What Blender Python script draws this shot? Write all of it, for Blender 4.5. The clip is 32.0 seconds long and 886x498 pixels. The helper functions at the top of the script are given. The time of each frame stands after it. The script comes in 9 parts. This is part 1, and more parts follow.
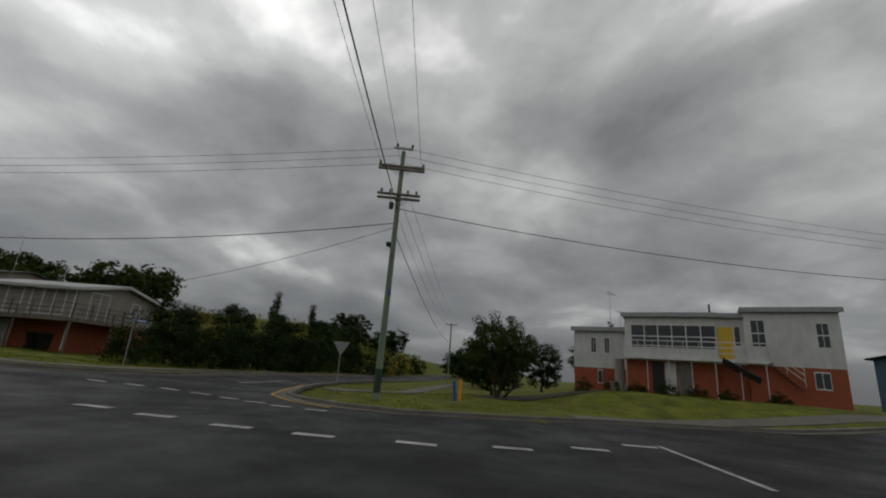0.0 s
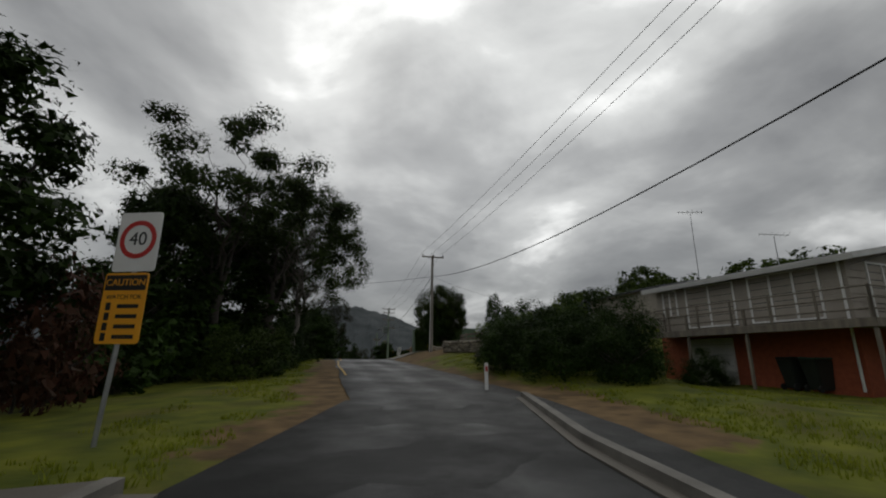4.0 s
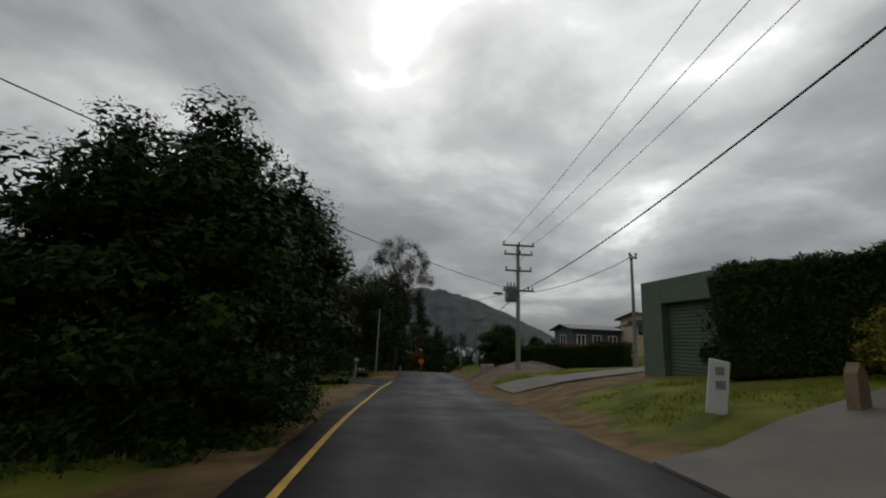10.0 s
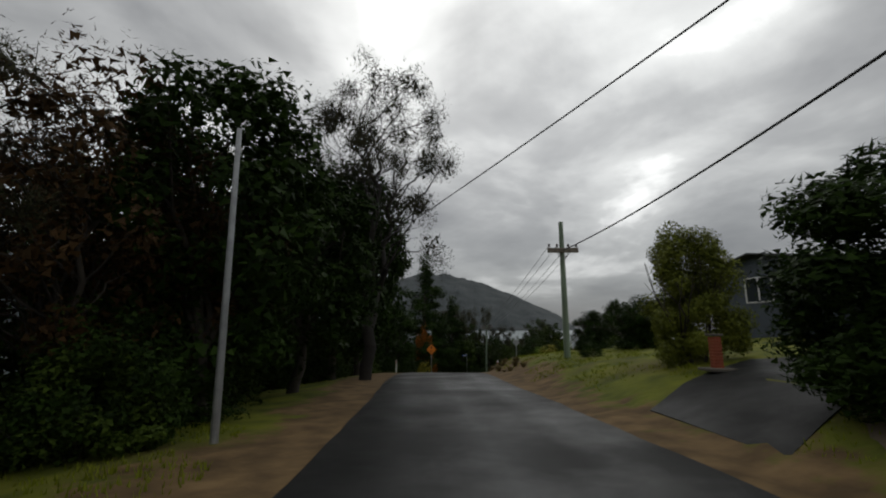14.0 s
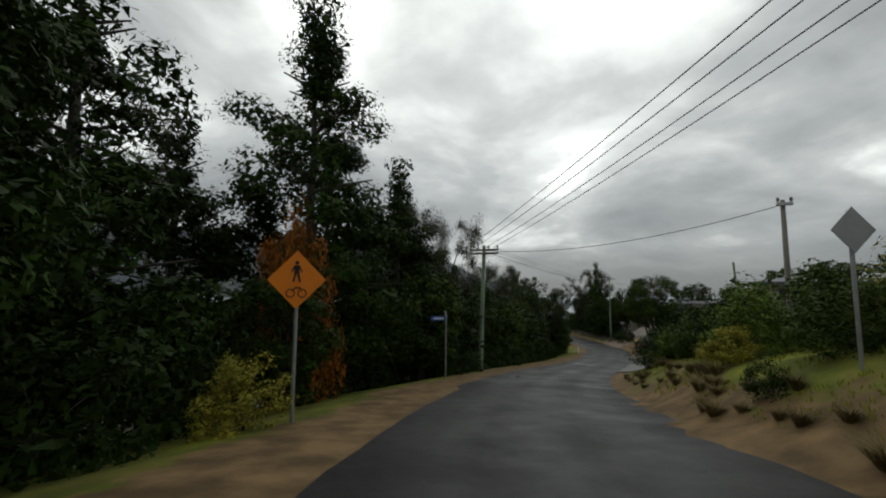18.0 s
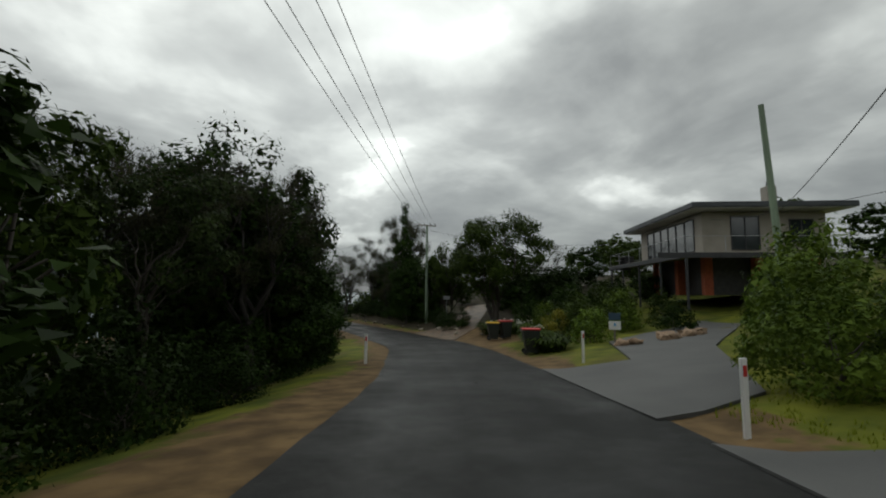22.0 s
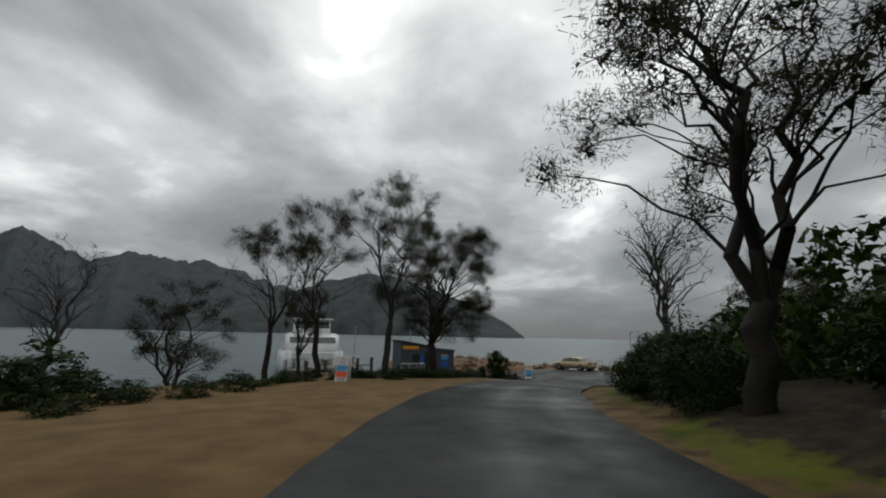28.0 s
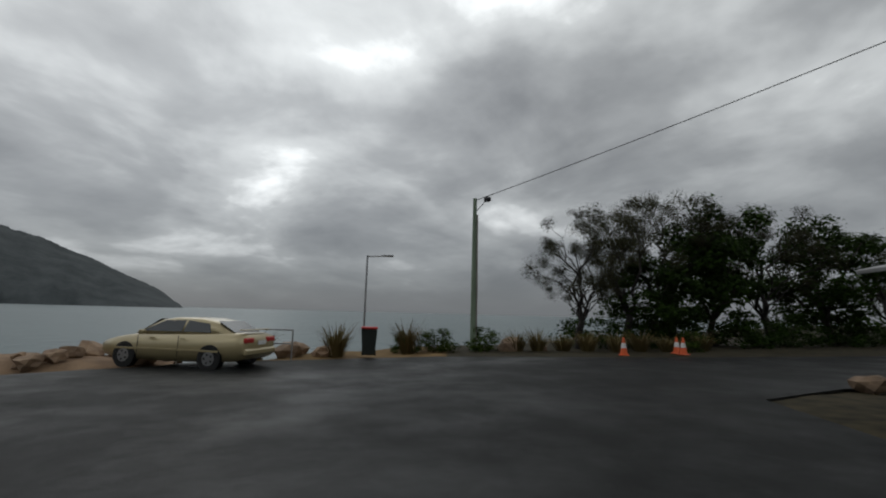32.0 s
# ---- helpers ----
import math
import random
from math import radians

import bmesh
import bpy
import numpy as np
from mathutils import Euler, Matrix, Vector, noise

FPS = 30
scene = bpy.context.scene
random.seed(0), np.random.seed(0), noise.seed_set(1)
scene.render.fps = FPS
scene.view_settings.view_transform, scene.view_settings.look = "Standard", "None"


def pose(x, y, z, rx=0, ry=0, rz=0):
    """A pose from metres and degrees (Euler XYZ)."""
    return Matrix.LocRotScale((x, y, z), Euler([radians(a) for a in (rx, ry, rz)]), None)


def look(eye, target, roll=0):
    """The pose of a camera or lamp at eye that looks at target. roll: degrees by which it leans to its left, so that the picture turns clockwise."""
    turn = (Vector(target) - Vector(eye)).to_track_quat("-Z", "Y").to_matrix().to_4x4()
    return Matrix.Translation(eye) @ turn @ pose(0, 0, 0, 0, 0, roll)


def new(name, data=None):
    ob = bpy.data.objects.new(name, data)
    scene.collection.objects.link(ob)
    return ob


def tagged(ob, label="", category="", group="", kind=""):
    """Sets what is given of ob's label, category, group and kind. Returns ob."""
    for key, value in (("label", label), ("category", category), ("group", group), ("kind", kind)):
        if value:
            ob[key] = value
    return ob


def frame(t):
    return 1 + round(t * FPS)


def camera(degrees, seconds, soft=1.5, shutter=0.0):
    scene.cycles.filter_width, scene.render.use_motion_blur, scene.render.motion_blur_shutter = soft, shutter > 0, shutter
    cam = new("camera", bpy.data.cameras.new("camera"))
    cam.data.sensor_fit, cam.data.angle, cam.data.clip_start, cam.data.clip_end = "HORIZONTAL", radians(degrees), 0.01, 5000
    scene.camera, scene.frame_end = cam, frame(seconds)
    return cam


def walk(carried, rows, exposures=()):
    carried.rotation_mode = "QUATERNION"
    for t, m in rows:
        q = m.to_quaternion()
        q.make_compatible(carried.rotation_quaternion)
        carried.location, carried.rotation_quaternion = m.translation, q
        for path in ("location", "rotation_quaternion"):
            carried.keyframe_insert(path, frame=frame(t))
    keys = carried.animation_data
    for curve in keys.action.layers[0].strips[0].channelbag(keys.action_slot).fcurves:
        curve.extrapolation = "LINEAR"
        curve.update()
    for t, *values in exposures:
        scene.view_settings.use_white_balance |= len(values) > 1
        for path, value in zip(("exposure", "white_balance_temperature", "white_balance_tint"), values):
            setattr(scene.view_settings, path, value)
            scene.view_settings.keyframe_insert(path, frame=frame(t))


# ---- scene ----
cam = camera(90.3, 32.0, 2.0)
PATH = [
    (0, (-9.242, -27.428, 0.532), (-7.377, -26.948, 1.070), 4.4),
    (0.5, (-7.771, -25.376, 0.553), (-5.949, -24.751, 1.090), 3.7),
    (1, (-6.375, -23.440, 0.565), (-4.646, -22.591, 1.102), 3.2),
    (1.5, (-5.084, -21.804, 0.566), (-3.522, -20.674, 1.100), 2.7),
    (2, (-3.889, -19.837, 0.570), (-2.581, -18.418, 1.095), 2.6),
    (2.5, (-2.632, -17.110, 0.591), (-1.658, -15.440, 1.104), 1.9),
    (3, (-1.717, -14.412, 0.655), (-1.086, -12.585, 1.167), 0.7),
    (3.5, (-1.301, -11.683, 0.765), (-0.887, -9.791, 1.266), -0.1),
    (4, (-0.930, -8.856, 0.905), (-0.676, -6.934, 1.398), 0.3),
    (4.5, (-0.546, -6.001, 1.054), (-0.404, -4.066, 1.541), 1.1),
    (5, (-0.189, -3.077, 1.204), (-0.122, -1.137, 1.684), 1.8),
    (5.5, (0.000, -0.000, 1.325), (0.019, 1.944, 1.793), 2.4),
    (6, (-0.309, 3.478, 1.498), (-0.321, 5.423, 1.963), 2.2),
    (6.5, (-0.780, 7.086, 1.615), (-0.811, 9.030, 2.085), 2.1),
    (7, (-1.210, 10.464, 1.781), (-1.259, 12.409, 2.246), 2.0),
    (7.5, (-1.667, 13.800, 1.926), (-1.729, 15.746, 2.386), 1.9),
    (8, (-2.071, 17.204, 1.981), (-2.142, 19.148, 2.447), 1.9),
    (8.5, (-2.364, 20.755, 2.133), (-2.444, 22.701, 2.587), 2.9),
    (9, (-2.838, 23.855, 2.189), (-2.918, 25.802, 2.636), 2.3),
    (9.5, (-3.032, 27.145, 2.283), (-3.131, 29.096, 2.716), 2.2),
    (10, (-3.317, 30.527, 2.340), (-3.430, 32.481, 2.754), 2.5),
    (10.5, (-3.692, 33.800, 2.391), (-3.811, 35.758, 2.781), 2.4),
    (11, (-4.166, 37.137, 2.344), (-4.283, 39.099, 2.712), 2.5),
    (11.5, (-4.598, 40.565, 2.181), (-4.713, 42.529, 2.537), 2.6),
    (12, (-4.980, 44.120, 1.966), (-5.094, 46.086, 2.316), 2.7),
    (12.5, (-5.519, 47.579, 1.749), (-5.617, 49.547, 2.093), 2.4),
    (13, (-5.923, 50.970, 1.574), (-6.012, 52.938, 1.920), 2.1),
    (13.5, (-6.082, 54.158, 1.494), (-6.178, 56.125, 1.843), 0.8),
    (14, (-6.152, 57.498, 1.444), (-6.275, 59.463, 1.792), -0.2),
    (14.5, (-6.395, 61.216, 1.294), (-6.540, 63.186, 1.603), 2.7),
    (15, (-6.871, 65.780, 1.113), (-7.065, 67.746, 1.428), 2.8),
    (15.5, (-7.498, 70.914, 0.915), (-7.709, 72.878, 1.230), 2.3),
    (16, (-8.131, 76.294, 0.677), (-8.304, 78.264, 0.971), 1.9),
    (16.5, (-8.604, 81.604, 0.360), (-8.702, 83.584, 0.619), 1.8),
    (17, (-8.807, 86.579, -0.085), (-8.847, 88.564, 0.155), 1.3),
    (17.5, (-8.725, 91.324, -0.581), (-8.676, 93.311, -0.358), 0.6),
    (18, (-8.365, 95.980, -1.094), (-8.201, 97.963, -0.890), 0.4),
    (18.5, (-7.669, 100.580, -1.596), (-7.365, 102.549, -1.415), 0.5),
    (19, (-6.634, 105.104, -2.154), (-6.176, 107.043, -1.981), 0.3),
    (19.5, (-5.242, 109.296, -2.654), (-4.642, 111.196, -2.479), 0.2),
    (20, (-3.616, 113.125, -3.126), (-2.883, 114.978, -2.950), 0.2),
    (20.5, (-1.964, 117.049, -3.622), (-1.116, 118.852, -3.446), 0.6),
    (21, (-0.194, 120.727, -4.106), (0.744, 122.483, -3.923), 0.3),
    (21.5, (2.243, 124.766, -4.611), (3.228, 126.496, -4.421), 0.4),
    (22, (5.200, 129.364, -5.082), (6.200, 131.085, -4.884), 0.3),
    (22.5, (8.191, 133.854, -5.541), (9.187, 135.575, -5.332), 0.5),
    (23, (10.923, 138.705, -5.893), (11.896, 140.437, -5.667), 0.9),
    (23.5, (13.266, 143.579, -6.209), (14.169, 145.346, -5.955), 1.0),
    (24, (15.681, 148.462, -6.515), (16.431, 150.293, -6.220), 0.7),
    (24.5, (17.146, 153.382, -6.740), (17.760, 155.258, -6.417), 1.7),
    (25, (17.911, 158.276, -6.936), (18.389, 160.191, -6.609), 2.5),
    (25.5, (18.807, 162.779, -7.113), (19.185, 164.714, -6.781), 2.4),
    (26, (19.577, 167.207, -7.275), (19.878, 169.156, -6.938), 1.8),
    (26.5, (20.141, 171.555, -7.416), (20.363, 173.513, -7.071), 0.8),
    (27, (20.299, 176.218, -7.462), (20.382, 178.179, -7.078), 0.6),
    (27.5, (20.212, 181.165, -7.444), (20.236, 183.123, -7.041), 0.8),
    (28, (20.130, 186.180, -7.427), (20.221, 188.141, -7.043), 1.3),
    (28.5, (20.309, 191.055, -7.480), (20.549, 193.011, -7.138), 1.9),
    (29, (20.861, 195.770, -7.637), (21.196, 197.714, -7.306), 2.0),
    (29.5, (21.976, 200.292, -7.802), (22.431, 202.213, -7.479), 0.9),
    (30, (23.470, 204.612, -8.012), (24.072, 206.494, -7.702), 0.4),
    (30.5, (25.246, 208.624, -8.251), (26.015, 210.446, -7.957), 0.3),
    (31, (27.345, 212.384, -8.516), (28.285, 214.127, -8.234), 0.6),
    (31.5, (29.799, 215.685, -8.799), (30.938, 217.307, -8.528), 1.3),
    (32, (32.648, 218.639, -9.052), (34.003, 220.080, -8.762), 1.5),
]
EXPOSURES = [(0.0, -0.65, 6500, 10), (3.5, -0.6, 6500, 10), (7.0, -0.35, 6500, 10), (10.0, -0.4, 6500, 10), (14.0, -0.25, 6500, 10), (17.0, 0.1, 6500, 8), (19.0, 0.05, 6500, 4), (23.0, -0.05, 6500, 4), (24.0, -0.05, 6500, 4), (25.0, -0.3, 6500, 7), (26.0, 0.05, 6500, 8), (26.5, 0.05, 6500, 8), (28.5, -0.45, 6350, 8), (30.0, -0.5, 6300, 8), (32.0, -0.35, 6300, 9)]
walk(cam, [(t, look(eye, target, roll)) for t, eye, target, roll in PATH], EXPOSURES)

EYE = 1.33
# ---- light ----
world = bpy.data.worlds.new("overcast_sky")
scene.world = world
world.use_nodes = True
wn, wl = world.node_tree.nodes, world.node_tree.links
wn.clear()
w_out = wn.new("ShaderNodeOutputWorld")
w_bg = wn.new("ShaderNodeBackground")
w_sky = wn.new("ShaderNodeTexSky")
w_sky.sky_type, w_sky.sun_disc = "NISHITA", False
w_sky.sun_elevation, w_sky.sun_rotation = radians(42), radians(-10)
w_co = wn.new("ShaderNodeTexCoord")
w_sep = wn.new("ShaderNodeSeparateXYZ")
wl.new(w_co.outputs["Generated"], w_sep.inputs[0])


def wmath(op, a, b=None):
    n = wn.new("ShaderNodeMath")
    n.operation = op
    for i, v in enumerate((a, b)):
        if v is None:
            continue
        if isinstance(v, (int, float)):
            n.inputs[i].default_value = v
        else:
            wl.new(v, n.inputs[i])
    return n.outputs[0]


# clouds lie on a flat layer overhead: direction divided by its height
w_up = wmath("MAXIMUM", wmath("ADD", w_sep.outputs[2], 0.24), 0.05)
w_comb = wn.new("ShaderNodeCombineXYZ")
wl.new(wmath("DIVIDE", w_sep.outputs[0], w_up), w_comb.inputs[0])
wl.new(wmath("DIVIDE", w_sep.outputs[1], w_up), w_comb.inputs[1])


def wnoise(scale, detail, rough, distort, shift):
    mp = wn.new("ShaderNodeMapping")
    mp.inputs["Location"].default_value = shift
    wl.new(w_comb.outputs[0], mp.inputs[0])
    n = wn.new("ShaderNodeTexNoise")
    n.inputs["Scale"].default_value, n.inputs["Detail"].default_value = scale, detail
    n.inputs["Roughness"].default_value, n.inputs["Distortion"].default_value = rough, distort
    wl.new(mp.outputs[0], n.inputs["Vector"])
    return n.outputs[0]


w_big = wnoise(0.95, 5, 0.5, 0.35, (3.1, 1.7, 0))
w_small = wnoise(2.1, 7, 0.55, 0.25, (0.4, 7.2, 0))
w_mix = wmath("ADD", wmath("MULTIPLY", w_big, 0.7), wmath("MULTIPLY", w_small, 0.3))
w_ramp = wn.new("ShaderNodeValToRGB")
cr = w_ramp.color_ramp
cr.elements[0].position, cr.elements[0].color = 0.36, (0.23, 0.235, 0.24, 1)
cr.elements[1].position, cr.elements[1].color = 0.66, (1.45, 1.46, 1.43, 1)
el = cr.elements.new(0.46)
el.color = (0.37, 0.377, 0.377, 1)
el = cr.elements.new(0.56)
el.color = (0.63, 0.64, 0.63, 1)
wl.new(w_mix, w_ramp.inputs[0])
# the cloud thins where the sun stands behind it, and thickens to a slate haze low down
w_dot = wn.new("ShaderNodeVectorMath")
w_dot.operation = "DOT_PRODUCT"
w_dot.inputs[1].default_value = Vector((0.04, 0.86, 0.50)).normalized()
wl.new(w_co.outputs["Generated"], w_dot.inputs[0])
w_glow = wn.new("ShaderNodeMapRange")
w_glow.inputs[1].default_value, w_glow.inputs[2].default_value = 0.62, 1.0
w_glow.inputs[3].default_value, w_glow.inputs[4].default_value = 1.2, 1.8
wl.new(w_dot.outputs["Value"], w_glow.inputs[0])
w_low = wn.new("ShaderNodeMapRange")
w_low.inputs[1].default_value, w_low.inputs[2].default_value = 0.0, 0.4
w_low.inputs[3].default_value, w_low.inputs[4].default_value = 0.0, 1.0
wl.new(w_sep.outputs[2], w_low.inputs[0])
w_bri = wn.new("ShaderNodeVectorMath")
w_bri.operation = "SCALE"
wl.new(w_ramp.outputs[0], w_bri.inputs[0])
wl.new(w_glow.outputs[0], w_bri.inputs["Scale"])
w_haze = wn.new("ShaderNodeMix")
w_haze.data_type = "RGBA"
w_haze.inputs[6].default_value = (0.19, 0.2, 0.21, 1)
wl.new(w_low.outputs[0], w_haze.inputs[0])
wl.new(w_bri.outputs[0], w_haze.inputs[7])
# a little of the clear sky's own colour
w_add = wn.new("ShaderNodeMix")
w_add.data_type, w_add.blend_type = "RGBA", "ADD"
w_add.inputs[0].default_value = 0.004
wl.new(w_haze.outputs[2], w_add.inputs[6])
wl.new(w_sky.outputs[0], w_add.inputs[7])
w_bg.inputs[1].default_value = 1.0
wl.new(w_add.outputs[2], w_bg.inputs[0])
wl.new(w_bg.outputs[0], w_out.inputs[0])

sun = new("sun", bpy.data.lights.new("sun", "SUN"))
sun.data.energy, sun.data.angle, sun.data.color = 0.25, radians(40), (1.0, 0.97, 0.93)
sun.matrix_world = look((0, 0, 60), (-6, -52, 12))
scene.view_settings.exposure = 0.0


# ---- materials ----
def mat(name, c1, c2=None, rough=0.8, scale=4.0, bump=0.15, metal=0.0, fine=60.0, vary=0.0, spec=0.5, detail=6.0, stretch=None):
    """Two-tone noise over the thing's own metres, with a finer grain in the relief; vary: a shift of value from object to object."""
    m = bpy.data.materials.new(name)
    m.use_nodes = True
    n, l = m.node_tree.nodes, m.node_tree.links
    b = n["Principled BSDF"]
    c2 = c2 or tuple(v * 0.7 for v in c1)
    co = n.new("ShaderNodeTexCoord")
    mp = n.new("ShaderNodeMapping")
    mp.inputs["Scale"].default_value = stretch or (1, 1, 1)
    l.new(co.outputs["Object"], mp.inputs[0])
    t1 = n.new("ShaderNodeTexNoise")
    t1.inputs["Scale"].default_value, t1.inputs["Detail"].default_value = scale, detail
    t2 = n.new("ShaderNodeTexNoise")
    t2.inputs["Scale"].default_value, t2.inputs["Detail"].default_value = fine, 3
    l.new(mp.outputs[0], t1.inputs["Vector"])
    l.new(mp.outputs[0], t2.inputs["Vector"])
    add = n.new("ShaderNodeMath")
    add.operation = "MULTIPLY_ADD"
    l.new(t2.outputs[0], add.inputs[0])
    add.inputs[1].default_value = 0.35
    l.new(t1.outputs[0], add.inputs[2])
    ramp = n.new("ShaderNodeValToRGB")
    ramp.color_ramp.elements[0].position, ramp.color_ramp.elements[0].color = 0.45, (*c2, 1)
    ramp.color_ramp.elements[1].position, ramp.color_ramp.elements[1].color = 0.88, (*c1, 1)
    l.new(add.outputs[0], ramp.inputs[0])
    col = ramp.outputs[0]
    if vary:
        oi = n.new("ShaderNodeObjectInfo")
        mr = n.new("ShaderNodeMapRange")
        mr.inputs[3].default_value, mr.inputs[4].default_value = 1 - vary, 1 + vary
        l.new(oi.outputs["Random"], mr.inputs[0])
        hs = n.new("ShaderNodeHueSaturation")
        l.new(mr.outputs[0], hs.inputs["Value"])
        l.new(col, hs.inputs["Color"])
        col = hs.outputs[0]
    l.new(col, b.inputs["Base Color"])
    b.inputs["Roughness"].default_value, b.inputs["Metallic"].default_value = rough, metal
    b.inputs["Specular IOR Level"].default_value = spec
    if bump:
        bp = n.new("ShaderNodeBump")
        bp.inputs["Strength"].default_value, bp.inputs["Distance"].default_value = bump, 0.02
        l.new(add.outputs[0], bp.inputs["Height"])
        l.new(bp.outputs[0], b.inputs["Normal"])
    return m


def leaf_mat(name, c1, c2, rough=0.6, trans=0.12):
    """Leaves: tone shifts from leaf to leaf and from plant to plant."""
    m = bpy.data.materials.new(name)
    m.use_nodes = True
    n, l = m.node_tree.nodes, m.node_tree.links
    b = n["Principled BSDF"]
    ge = n.new("ShaderNodeNewGeometry")
    oi = n.new("ShaderNodeObjectInfo")
    co = n.new("ShaderNodeTexCoord")
    t = n.new("ShaderNodeTexNoise")
    t.inputs["Scale"].default_value, t.inputs["Detail"].default_value = 0.9, 2
    l.new(co.outputs["Object"], t.inputs["Vector"])
    a1 = n.new("ShaderNodeMath")
    a1.operation = "MULTIPLY_ADD"
    l.new(ge.outputs["Random Per Island"], a1.inputs[0])
    a1.inputs[1].default_value = 0.5
    a2 = n.new("ShaderNodeMath")
    a2.operation = "MULTIPLY_ADD"
    l.new(t.outputs[0], a2.inputs[0])
    a2.inputs[1].default_value, a2.inputs[2].default_value = 1.0, -0.3
    l.new(a2.outputs[0], a1.inputs[2])
    mx = n.new("ShaderNodeMix")
    mx.data_type, mx.clamp_factor = "RGBA", True
    mx.inputs[6].default_value, mx.inputs[7].default_value = (*c2, 1), (*c1, 1)
    l.new(a1.outputs[0], mx.inputs[0])
    mr = n.new("ShaderNodeMapRange")
    mr.inputs[3].default_value, mr.inputs[4].default_value = 0.75, 1.3
    l.new(oi.outputs["Random"], mr.inputs[0])
    hs = n.new("ShaderNodeHueSaturation")
    l.new(mr.outputs[0], hs.inputs["Value"])
    l.new(mx.outputs[2], hs.inputs["Color"])
    l.new(hs.outputs[0], b.inputs["Base Color"])
    b.inputs["Roughness"].default_value = rough
    b.inputs["Specular IOR Level"].default_value = 0.08
    tr = n.new("ShaderNodeBsdfTranslucent")
    l.new(hs.outputs[0], tr.inputs[0])
    ms = n.new("ShaderNodeMixShader")
    ms.inputs[0].default_value = trans
    l.new(b.outputs[0], ms.inputs[1])
    l.new(tr.outputs[0], ms.inputs[2])
    l.new(ms.outputs[0], n["Material Output"].inputs[0])
    return m


